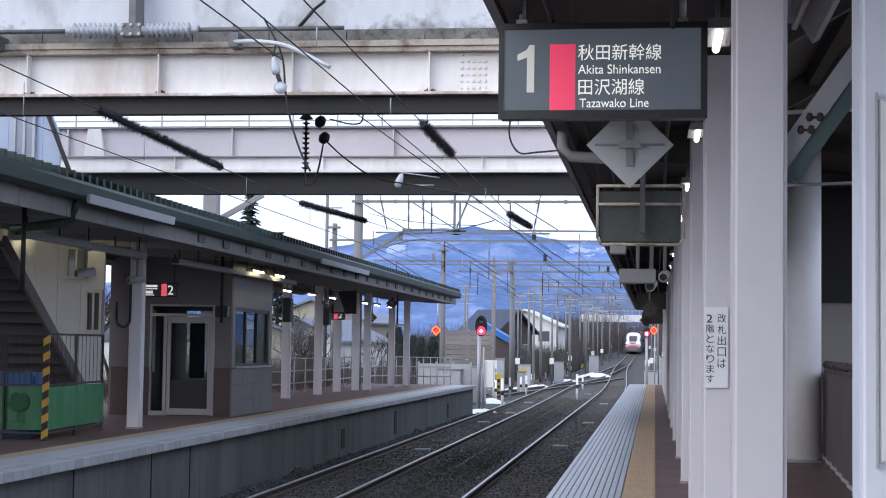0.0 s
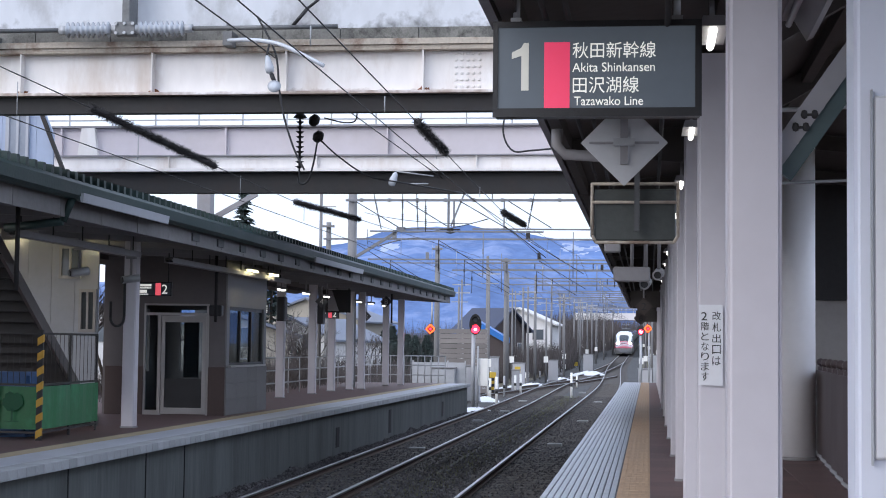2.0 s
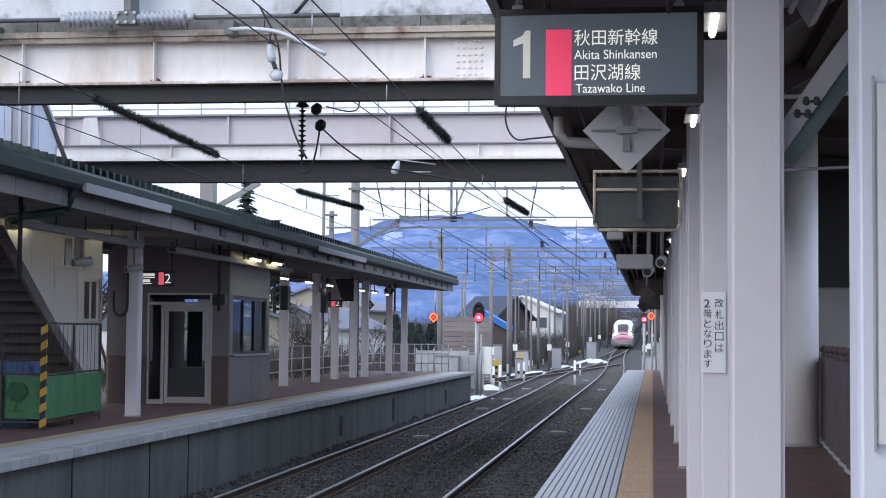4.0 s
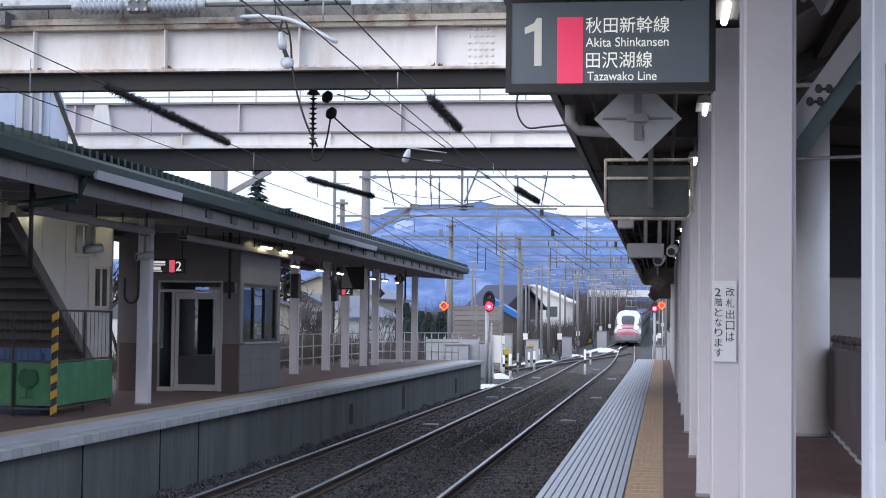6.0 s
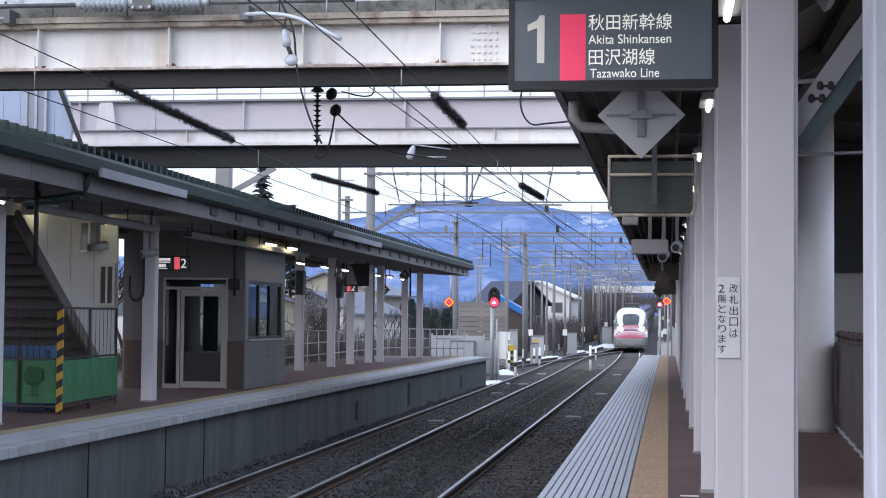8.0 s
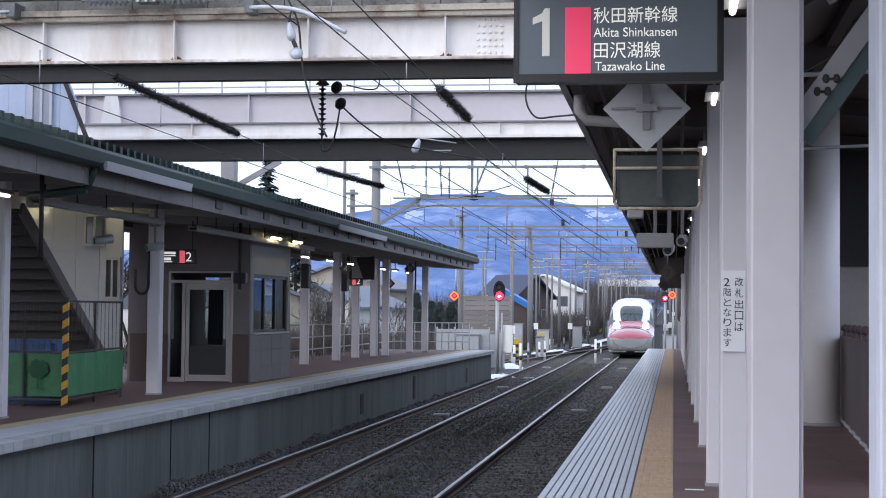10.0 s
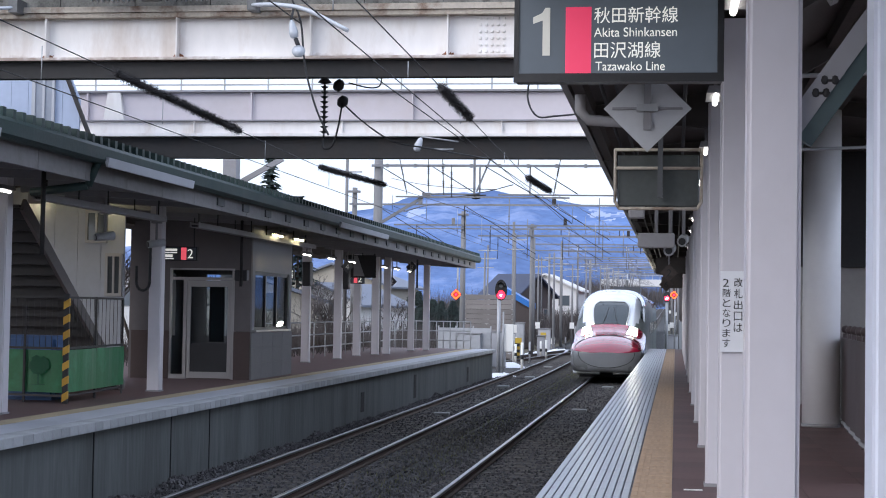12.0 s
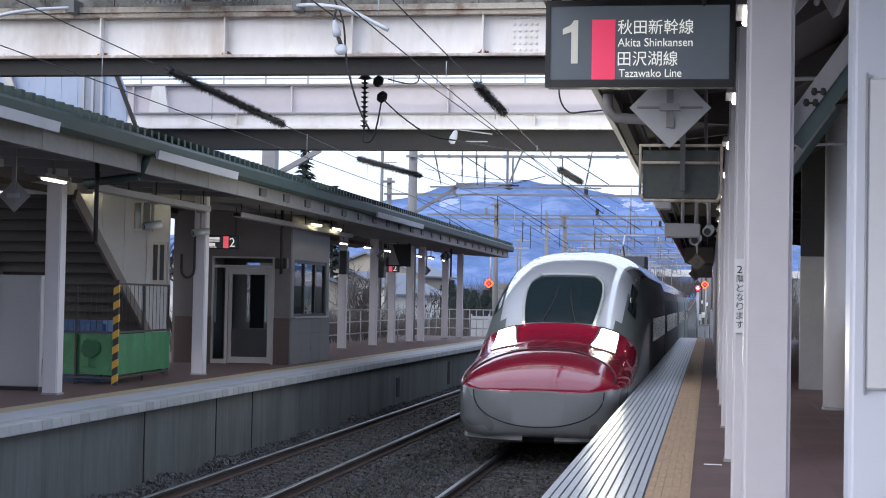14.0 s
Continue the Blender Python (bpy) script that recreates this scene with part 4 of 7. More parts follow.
def build_platform_two_things():
    slate_sign((-9.2, 33.0, 2.72), 0.82, 0.30, "2", group="signs of the opposite platform")
    slate_sign((-9.55, 43.5, 2.55), 0.7, 0.28, "3", True, group="signs of the opposite platform")
    slate_sign((-9.5, 53.0, 2.6), 0.85, 0.28, "2", group="signs of the opposite platform")
    first = tube_lamp((-8.85, 37.0, 3.08))
    for y in (40.0, 43.0, 46.2, 49.3, 55.0, 57.5, 60.5, 17.5, 21.0):
        copy_thing(first, pose(-8.85 if y > 30 else -8.2, y, 3.08 if y > 30 else 3.2))
    diamond_sign((-9.1, 50.2, 2.95), 0.42, "4", "stopping markers", plate=GREYSHADE)
    diamond_sign((-9.2, 59.0, 2.65), 0.36, "2", "stopping markers", plate=GREYSHADE)
    diamond_sign((-8.8, 61.0, 3.25), 0.46, "8", "stopping markers", plate=GREYSHADE)
    diamond_sign((-8.15, 20.0, 2.88), 0.46, "", "stopping markers", True)
    warm = tube_lamp((-9.75, 29.0, 3.5), 0.9, "warm lamps under the opposite roof", 0.5)
    warm.children[1].data = warm.children[1].data.copy()
    warm.children[1].data.materials[0] = LAMPWARM
    warm["label"] = "warm white tube lamp lighting the stair wall"
    for y in (35.2, 37.3):
        copy_thing(warm, pose(-7.72, y, 3.24))
    # cable trays
    for i, (x, y0, y1, z) in enumerate(((-7.95, 22.3, 28.0, 3.12), (-7.9, 29.8, 40.0, 3.12), (-7.95, 10, 19, 3.2))):
        tr = thing("cable_tray", "grey cable tray hung below the opposite roof", "cable tray", group="cable trays")
        bm = bmesh.new()
        box(bm, x - 0.09, x + 0.09, y0, y1, z, z + 0.012)
        box(bm, x - 0.09, x - 0.08, y0, y1, z + 0.012, z + 0.1)
        box(bm, x + 0.08, x + 0.09, y0, y1, z + 0.012, z + 0.1)
        part("tray", bm, GREYPAINT, tr)
        y = y0 + 0.3
        while y < y1:
            bm = bmesh.new()
            tube(bm, (x, y, z + 0.01), (x, y, z + 0.5), 0.012, n=6)
            part("hanger", bm, DARKSTEELSHADE, tr)
            y += 1.3
        bm = bmesh.new()
        for k in range(3):
            wire(bm, (x - 0.04 + 0.04 * k, y0, z + 0.03), (x - 0.04 + 0.04 * k, y1, z + 0.03), 0.016, 0.0, 2)
        part("cables", bm, CABLE, tr)
    # white guards on the eave
    for y0, y1 in ((13.5, 18.2), (21.9, 26.0), (38.0, 44.5)):
        bm = bmesh.new()
        prism(bm, [(-6.76, 3.57), (-6.79, 3.57), (-6.82, 3.70), (-6.74, 3.70)], y0, y1)
        whole("eave_guard", bm, SIDING, "white sheet-metal guard along the eave", "eave guard", group="eave guards")
    # downpipes and droppers
    for x, y, z0, z1 in ((-7.55, 21.5, 2.3, 3.5), (-8.0, 33.6, 2.05, 3.5), (-8.1, 58, 2.4, 3.5)):
        bm = bmesh.new()
        tube(bm, (x, y, z0), (x, y, z1), 0.035, n=8)
        whole("drop_pole", bm, DARKSTEELSHADE, "dark pole hanging from the platform roof", "pole", group="drop poles")
    bm = bmesh.new()
    tube(bm, (-6.9, 21.9, 3.66), (-7.05, 21.9, 3.3), 0.06, n=8)
    tube(bm, (-7.05, 21.9, 3.3), (-7.9, 21.9, 3.2), 0.06, n=8)
    whole("rain_pipe", bm, GREENROOF, "dark rain pipe from the gutter", "pipe")
    # warm lamp washing the stair house wall
    for x in (-11.2, -9.62):
        wl = thing("wall_lamp", "warm fluorescent lamp washing the stair house wall", "lamp", (x, 30.14, 3.62), "wall lamps")
        part("tube", tube(bmesh.new(), (-0.12, 0, 0), (0.12, 0, 0), 0.018, n=8), LAMPWARM, wl, "glowing warm tube")
        part("fitting", box(bmesh.new(), -0.16, 0.16, -0.09, -0.03, -0.05, 0.42), GREYPAINT, wl)
    # camera on the column
    for p in ((-8.4, 29.05, 2.75), (-8.4, 26.3, 2.75)):
        cc = thing("security_camera", "white security camera on a bracket", "camera", p, "security cameras")
        bm = bmesh.new()
        tube(bm, (-0.12, -0.1, 0.0), (0.12, 0.12, 0.05), 0.07, 0.075, 12)
        part("housing", bm, GALV, cc)
        bm = bmesh.new()
        tube(bm, (-0.135, -0.113, -0.003), (-0.12, -0.1, 0.0), 0.055, n=12)
        part("lens", bm, BLACK, cc)
        bm = bmesh.new()
        tube(bm, (0, 0.02, 0.05), (0, 0.02, 1.4), 0.025, n=8)
        box(bm, -0.09, 0.09, -0.03, 0.07, 0.4, 0.44)
        part("bracket", bm, GREYPAINT, cc)
    bm = bmesh.new()
    pts = [Vector((-8.62 + 0.13 * math.cos(a), 29.0, 2.05 + 0.16 * math.sin(a))) for a in [math.pi + math.pi * k / 8 for k in range(9)]]
    for a, b in zip(pts, pts[1:]):
        tube(bm, a, b, 0.028, n=6)
    tube(bm, pts[0], (-8.75, 29.0, 2.35), 0.028, n=6)
    tube(bm, pts[-1], (-8.49, 29.0, 2.75), 0.028, n=6)
    whole("cable_loop", bm, CABLE, "black cable loop tied to a white column", "cable")
    # wall slots of the platform
    for px, z0, z1 in ((40.1, -1.0, -0.5), (48.1, -1.05, -0.35), (60.0, -1.05, -0.5), (21.5, -1.3, -0.14), (24.9, -1.3, -0.14), (27.0, -1.2, -0.14)):
        w = 0.42 if z0 > -1.1 else 0.03
        bm = bmesh.new()
        box(bm, -0.02, 0.012, 0, w, z0, z1)
        ob = whole("wall_slot", bm, PITCH, "dark drainage slot in the platform wall", "slot", group="wall slots")
        ob.location = (p2_edge(px) - 0.14, px, 0)
    # speaker
    bm = bmesh.new()
    box(bm, -0.14, 0.14, -0.1, 0.1, -0.12, 0.12)
    bevelled(bm, 0.02)
    whole("loudspeaker", bm, BLACK, "small black loudspeaker on a pole", "loudspeaker", (-8.15, 34.2, 2.3))
    for y, x in ((45.5, -9.3), (51.5, -9.4)):
        bm = bmesh.new()
        box(bm, -0.12, 0.12, -0.2, 0.2, -0.35, 0.35)
        bevelled(bm, 0.03)
        whole("loudspeaker", bm, BLACK, "black box hung under the opposite roof", "loudspeaker", (x, y, 2.6))
    mir = thing("mirror_board", "dark hanging board with a pale sloping shape", "board", (-9.1, 52.5, 3.0))
    bm = bmesh.new()
    box(bm, -0.5, 0.5, -0.03, 0.03, -0.35, 0.4)
    part("board", bm, DARKSTEELSHADE, mir)
    bm = bmesh.new()
    prism(bm, [(-0.25, -0.3), (0.12, -0.3), (-0.12, 0.38), (-0.25, 0.38)], -0.04, -0.031)
    part("pale_panel", bm, GREYPAINT, mir)
    part("hanger", tube(bmesh.new(), (0.45, 0, 0.4), (0.45, 0, 0.95), 0.03, n=6), DARKSTEELSHADE, mir)
    # end railing
    rl = thing("end_railing", "galvanised railing at the platform end", "railing")
    for z in (0.35, 0.75, 1.15):
        part("rail", tube(bmesh.new(), (-10.5, 67.4, z), (-7.3, 67.6, z), 0.025, n=6), GALV, rl)
        part("rail", tube(bmesh.new(), (-10.5, 45.0, z), (-10.5, 67.4, z), 0.025, n=6), GALV, rl)
    for k in range(12):
        bm = bmesh.new()
        x = -10.5 + 3.2 * k / 11
        tube(bm, (x, 67.45, 0), (x, 67.45, 1.15), 0.02, n=6)
        part("post", bm, GALV, rl)
    for k in range(14):
        bm = bmesh.new()
        tube(bm, (-10.5, 45 + k * 1.7, 0), (-10.5, 45 + k * 1.7, 1.15), 0.02, n=6)
        part("post", bm, GALV, rl)


def build_west_block():
    """Plain added wall, unseen, blocking skylight behind the opposite platform towards the stair house."""
    wl = thing("wall_west", "added plain pale panelled wall, unseen, blocking skylight behind the opposite platform", "wall", kind="structure")
    for k in range(6):
        part("panel", box(bmesh.new(), -13.72, -13.62, 8 + 2.03 * k, 10.02 + 2.03 * k, 0, 3.69), SIDING, wl)


build_west_block()
build_waiting_room()
build_stairs()
build_green_fence()
build_platform_two_things()


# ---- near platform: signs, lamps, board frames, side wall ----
# round column's white is raised to paint in the light it lacks under the roof
LIGHTENEDWHITE = mat("lightened_white_paint", (0.83, 0.82, 0.84), 0.4, vary=0.04, scale=1.5, bump=0.03)
NOTICE = mat("notice_white", (0.74, 0.75, 0.78), 0.5, vary=0.03, bump=0.0)
WHITEPANEL = mat("white_panel", (0.70, 0.73, 0.82), 0.35, vary=0.04, scale=1, bump=0.02)
DARKFENCE = mat("brown_fence", (0.07, 0.05, 0.05), 0.6, vary=0.15, scale=3)
EASTWALL = mat("beige_siding", (0.32, 0.30, 0.29), 0.75, vary=0.1, scale=1.5, stain=(0.2, 0.18, 0.17), amount=0.4)


def build_main_sign():
    sg = thing("platform_sign", "slate-grey hanging sign for platform 1 with pink bar and white lettering", "sign")
    x0, x1, z0, z1, y = 0.33, 1.485, 2.895, 3.43, 9.0
    bm = bmesh.new()
    box(bm, x0, x1, y, y + 0.12, z0, z1)
    bevelled(bm, 0.008)
    part("case", bm, BLACK, sg)
    bm = bmesh.new()
    box(bm, x0 - 0.006, x1 + 0.006, y - 0.02, y, z0 - 0.004, z0 + 0.045)
    box(bm, x0 - 0.006, x1 + 0.006, y - 0.02, y, z1 - 0.03, z1 + 0.004)
    box(bm, x0 - 0.006, x0 + 0.022, y - 0.02, y, z0 + 0.045, z1 - 0.03)
    box(bm, x1 - 0.03, x1 + 0.006, y - 0.02, y, z0 + 0.045, z1 - 0.03)
    part("frame", bm, BLACK, sg)
    bm = bmesh.new()
    box(bm, x0 + 0.022, x1 - 0.03, y - 0.008, y, z0 + 0.045, z1 - 0.03)
    part("face", bm, LITSLATE, sg)
    bm = bmesh.new()
    box(bm, 0.613, 0.757, y - 0.011, y - 0.008, z0 + 0.045, z0 + 0.42)
    part("pink_bar", bm, LITPINK, sg, "bright pink colour bar")
    yy = y - 0.013
    bm = bmesh.new()
    prism(bm, [(0.484, 3.042), (0.526, 3.042), (0.526, 3.312), (0.498, 3.312), (0.482, 3.284), (0.430, 3.258), (0.430, 3.222), (0.484, 3.240)], yy, yy + 0.004)
    part("number", bm, LITDIM, sg)
    letters("\u79cb\u7530\u65b0\u5e79\u7dda", sg, 0.772, yy, 3.222, 0.465, 0.092, LITWHITE, "heading")
    letters("Akita Shinkansen", sg, 0.772, yy, 3.145, 0.46, 0.052, LITWHITE, "subheading")
    letters("\u7530\u6ca2\u6e56\u7dda", sg, 0.775, yy, 3.025, 0.368, 0.092, LITWHITE, "heading")
    letters("Tazawako Line", sg, 0.782, yy, 2.955, 0.385, 0.05, LITWHITE, "subheading")
    bm = bmesh.new()
    for x in (x0 + 0.12, x1 - 0.13):
        tube(bm, (x, y + 0.06, z1), (x, y + 0.06, 3.66), 0.02, n=8)
        box(bm, x - 0.03, x + 0.03, y, y + 0.1, z1, z1 + 0.03)
        part("hanger", bm, GALV, sg)
        bm = bmesh.new()


def build_notice():
    nt = thing("column_notice", "white notice with vertical lettering fixed to a column", "notice")
    x0, y = 1.535, 11.05 - 0.125
    bm = bmesh.new()
    box(bm, x0, x0 + 0.160, y, y + 0.008, 1.355, 1.895)
    part("plate", bm, NOTICE, nt)
    for k, ch in enumerate("\u6539\u672d\u51fa\u53e3\u306f"):
        letters(ch, nt, x0 + 0.090, y - 0.003, 1.79 - 0.075 * k, 0.056, 0.06, BLACK, "character")
    for k, ch in enumerate("2\u968e\u3068\u306a\u308a\u307e\u3059"):
        letters(ch, nt, x0 + 0.016, y - 0.003, 1.79 - 0.067 * k, 0.052 if k else 0.04, 0.054, BLACK, "character")


def build_near_things():
    diamond_sign((1.0, 13.0, 3.25), 0.70, "", "stopping markers", True, PALEPLATE)
    # framed boards seen from behind
    fb = thing("information_board", "rusty white-framed grey panel seen from behind under the roof", "panel")
    bm = bmesh.new()
    box(bm, 0.73, 1.43, 14.03, 14.06, 2.53, 2.98)
    bevelled(bm, 0.01)
    part("panel", bm, mat("dull_panel", (0.055, 0.062, 0.06), 0.35, vary=0.35, scale=3, stain=(0.09, 0.085, 0.07), amount=0.5), fb)
    bm = bmesh.new()
    for p, q in (((0.71, 14, 2.56), (0.71, 14, 3.03)), ((1.45, 14, 2.56), (1.45, 14, 3.03)), ((0.71, 14, 3.02), (1.45, 14, 3.02)), ((0.71, 14, 2.86), (1.45, 14, 2.86)), ((0.74, 14, 2.51), (1.42, 14, 2.51)), ((0.71, 14, 2.57), (0.745, 14, 2.51)), ((1.45, 14, 2.57), (1.415, 14, 2.51))):
        tube(bm, p, q, 0.014, n=8)
    part("pipe_frame", bm, RUSTY, fb, "rust-speckled white pipe frame")
    bm = bmesh.new()
    box(bm, 1.075, 1.12, 13.9, 13.98, 2.6, 3.75)
    part("post", bm, GREYSHADE, fb)
    # pipe under the eave
    bm = bmesh.new()
    pts = [(0.40, 14, 3.62), (0.40, 14, 3.36), (0.47, 14, 3.28), (1.0, 14.1, 3.25), (1.1, 14.1, 3.6)]
    polytube(bm, pts, 0.05, 12)
    whole("rain_pipe", bm, GREYPAINT, "grey rain pipe bending under the near roof", "pipe")
    # lamps
    first = tube_lamp((1.565, 9.2, 3.42), 0.6, "tube lamps under the near roof", 0.34)
    for y in (13.6, 18.0, 22.4, 26.8, 31.2, 35.6, 40, 44.4):
        copy_thing(first, pose(1.56, y, 3.44))
    tf = thing("trough_lamp", "grey trough lamp fixture under the near roof", "lamp", (1.98, 8.6, 3.42))
    bm = bmesh.new()
    prism(bm, [(-0.16, 0.0), (-0.12, -0.02), (-0.02, 0.1), (0.06, 0.1), (0.13, -0.02), (0.17, 0.0), (0.08, 0.16), (-0.06, 0.16)], -0.9, 0.9)
    part("trough", bm, GREYPAINT, tf)
    bm = bmesh.new()
    tube(bm, (0.02, -0.8, 0.06), (0.02, 0.8, 0.06), 0.02, n=8)
    part("tube", bm, GALV, tf)
    bm = bmesh.new()
    tube(bm, (0, 0, 0.16), (0, 0, 0.52), 0.02, n=6)
    part("hanger", bm, GREYPAINT, tf)
    # braces behind the columns
    for y in (6.45, 15.4, 24.3):
        bm = bmesh.new()
        bar(bm, (1.68, y, 2.33), (2.55, y, 3.57), 0.05, 0.078)
        br = thing("roof_brace", "grey-green diagonal steel brace bolted under the roof", "brace", group="roof braces")
        part("web", bm, GREYPAINT, br, "pale grey painted web")
        bm = bmesh.new()
        bar(bm, (1.735, y + 0.012, 2.285), (2.605, y + 0.012, 3.525), 0.05, 0.062)
        part("flange", bm, TEALSTEEL, br, "dark teal painted flange")
        bm = bmesh.new()
        for k in range(2):
            p = Vector((1.795 + 0.034 * k, y - 0.026, 2.475 + 0.050 * k))
            for s in (-0.02, 0.02):
                lathe(bm, [(0.0, 0), (0.013, 0.004), (0.017, 0.014), (0.013, 0.03), (0.0, 0.034)], 10, Matrix.Translation(p + Vector((s, 0, -0.017))) @ Matrix.Diagonal((0.8, 0.5, 1.1, 1)))
            tube(bm, p - Vector((0.034, 0, 0)), p + Vector((0.034, 0, 0)), 0.006, n=6)
        part("bolts", bm, DARKSTEELSHADE, br)["kind"] = "stuff"
    # things below the far roof
    for x, y, z, sx, sz in ((0.97, 22, 2.60, 0.25, 0.10), (0.75, 20, 2.9, 0.1, 0.12)):
        bm = bmesh.new()
        box(bm, x - sx, x + sx, y, y + 0.15, z - sz, z + sz)
        bevelled(bm, 0.015)
        tube(bm, (x, y + 0.07, z + sz), (x, y + 0.07, 3.8), 0.025, n=6)
        whole("hanging_box", bm, GREYPAINT, "grey box hung under the near roof", "box", group="hanging boxes")
    for p in ((1.14, 22.3, 2.47), (1.32, 22.8, 2.62)):
        cc = thing("security_camera", "grey security camera under the near roof", "camera", p, "security cameras")
        bm = bmesh.new()
        tube(bm, (0, -0.05, 0), (0.03, 0.25, 0.05), 0.075, n=14)
        part("housing", bm, GALV, cc)
        bm = bmesh.new()
        tube(bm, (0, -0.07, 0), (0, -0.05, 0), 0.05, n=14)
        part("lens", bm, BLACK, cc)
        bm = bmesh.new()
        tube(bm, (0.02, 0.1, 0.06), (0.02, 0.1, 1.3), 0.025, n=8)
        part("bracket", bm, GREYPAINT, cc)
    diamond_sign((1.10, 33.0, 2.44), 0.36, "2", "stopping markers", plate=BROWNSHADEPLATE)
    diamond_sign((0.98, 45.0, 2.42), 0.40, "6", "stopping markers", plate=BROWNSHADEPLATE)
    for y, z in ((36, 2.7), (40, 2.85), (50, 2.6), (56, 2.8)):
        bm = bmesh.new()
        box(bm, 0.8, 1.45, y, y + 0.1, z - 0.2, z + 0.15)
        tube(bm, (1.1, y + 0.05, z), (1.1, y + 0.05, 3.8), 0.03, n=6)
        whole("hanging_board", bm, UNDER, "dark board hung under the near roof", "board", group="hanging boards")
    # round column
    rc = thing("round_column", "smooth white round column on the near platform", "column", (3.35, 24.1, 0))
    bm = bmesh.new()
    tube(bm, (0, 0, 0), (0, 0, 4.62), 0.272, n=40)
    part("shaft", bm, LIGHTENEDWHITE, rc)
    bm = bmesh.new()
    tube(bm, (0, 0, 0), (0, 0, 0.05), 0.285, n=40)
    part("base_ring", bm, GREYPAINT, rc)
    # white panelled pillar with a framed board
    pp = thing("panel_pillar", "white pillar with a framed white board", "pillar")
    bm = bmesh.new()
    box(bm, 1.925, 2.6, 5.8, 6.05, 0, 3.6)
    bmesh.ops.bevel(bm, geom=[e for e in bm.edges if abs(e.verts[0].co.z - e.verts[1].co.z) > 1], offset=0.02, segments=3, affect="EDGES")
    part("shaft", bm, WHITEPANEL, pp)
    bm = bmesh.new()
    box(bm, 1.985, 2.5, 5.775, 5.799, 1.22, 2.5)
    bevelled(bm, 0.01)
    part("board", bm, NOTICE, pp)
    bm = bmesh.new()
    box(bm, 1.978, 1.984, 5.77, 5.799, 1.2, 2.52)
    part("board_frame", bm, GALV, pp)
    # dark fence with ball finials
    fn = thing("boundary_fence", "dark brown boarded fence with ball finials", "fence")
    for k in range(9):
        y = 16 + k * 1.02
        x = 3.33 + 0.075 * (y - 16) * 0.6
        bm = bmesh.new()
        box(bm, x, x + 0.03, y + 0.06, y + 1.0, 0.03, 1.3)
        part("panel", bm, DARKFENCE, fn)
        bm = bmesh.new()
        box(bm, x - 0.03, x + 0.05, y - 0.03, y + 0.05, 0, 1.36)
        post = part("post", bm, DARKFENCE, fn)
        bm = bmesh.new()
        lathe(bm, [(0.01, 0), (0.05, 0.02), (0.065, 0.06), (0.05, 0.1), (0.01, 0.12)], 12, Matrix.Translation((x + 0.01, y + 0.01, 1.36)))
        part("finial", bm, DARKFENCE, post)
        bm = bmesh.new()
        box(bm, x - 0.02, x - 0.001, y + 0.05, y + 1.02, 0.06, 0.10)
        part("bottom_rail", bm, GALV, fn)
    # side wall of the near platform
    wl_ = thing("wall_east", "beige horizontal siding closing the near platform", "wall", kind="structure")
    bm = bmesh.new()
    for k in range(12):
        box(bm, 6.5, 6.6, 28, 75, 0.0 + k * 0.2, 0.192 + k * 0.2)
    part("siding", bm, EASTWALL, wl_)
    # upper wall and cross beam hold the gloom under the roof in their colour
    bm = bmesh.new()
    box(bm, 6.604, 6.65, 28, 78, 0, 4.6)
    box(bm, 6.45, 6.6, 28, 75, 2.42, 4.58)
    part("upper_wall", bm, DARKSTEELSHADE, wl_, "upper wall in near-black, the unlit look put into its colour")
    bm = bmesh.new()
    box(bm, 3.05, 6.44, 30, 30.2, 0, 2.5)
    ob = part("cross_wall", bm, EASTWALL, wl_)
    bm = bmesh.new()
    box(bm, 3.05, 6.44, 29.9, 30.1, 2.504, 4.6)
    part("cross_beam", bm, DARKSTEELSHADE, wl_)
    # near roof steel: cross beams and cables
    for x, z in ((0.62, 3.46), (0.75, 3.45), (1.3, 3.41)):
        whole("roof_conduit", wire(bmesh.new(), (x, 2, z), (x, 70, z), 0.018, 0.0, 3), CABLE, "dark conduit running under the near roof", "conduit", group="roof conduits")
    for y in (12.0, 17.5):
        bm = bmesh.new()
        polytube(bm, [(1.8, y, 3.78), (1.82, y, 3.37), (1.86, y, 3.35), (3.56, y, 3.42), (3.6, y, 3.45), (3.62, y, 4.9)], 0.018, 8)
        whole("tie_rod", bm, GALV, "thin pale tie rod under the near roof", "tie rod", group="tie rods")
    # edge mat marks
    bm = bmesh.new()
    box(bm, 1.33, 1.5, 14.9, 15.0, 0.002, 0.004)
    whole("floor_mark", bm, SIGNWHITE, "worn white mark on the red paving", "floor mark")


build_main_sign()
build_notice()
build_near_things()


# ---- overhead line ----
DARKBOLT = mat("weathered_steel", (0.17, 0.175, 0.18), 0.6, 0.4, vary=0.3, scale=5, stain=(0.06, 0.05, 0.045), amount=0.5)
GANTRY = mat("gantry_steel", (0.20, 0.205, 0.22), 0.6, 0.2, vary=0.15, scale=3)

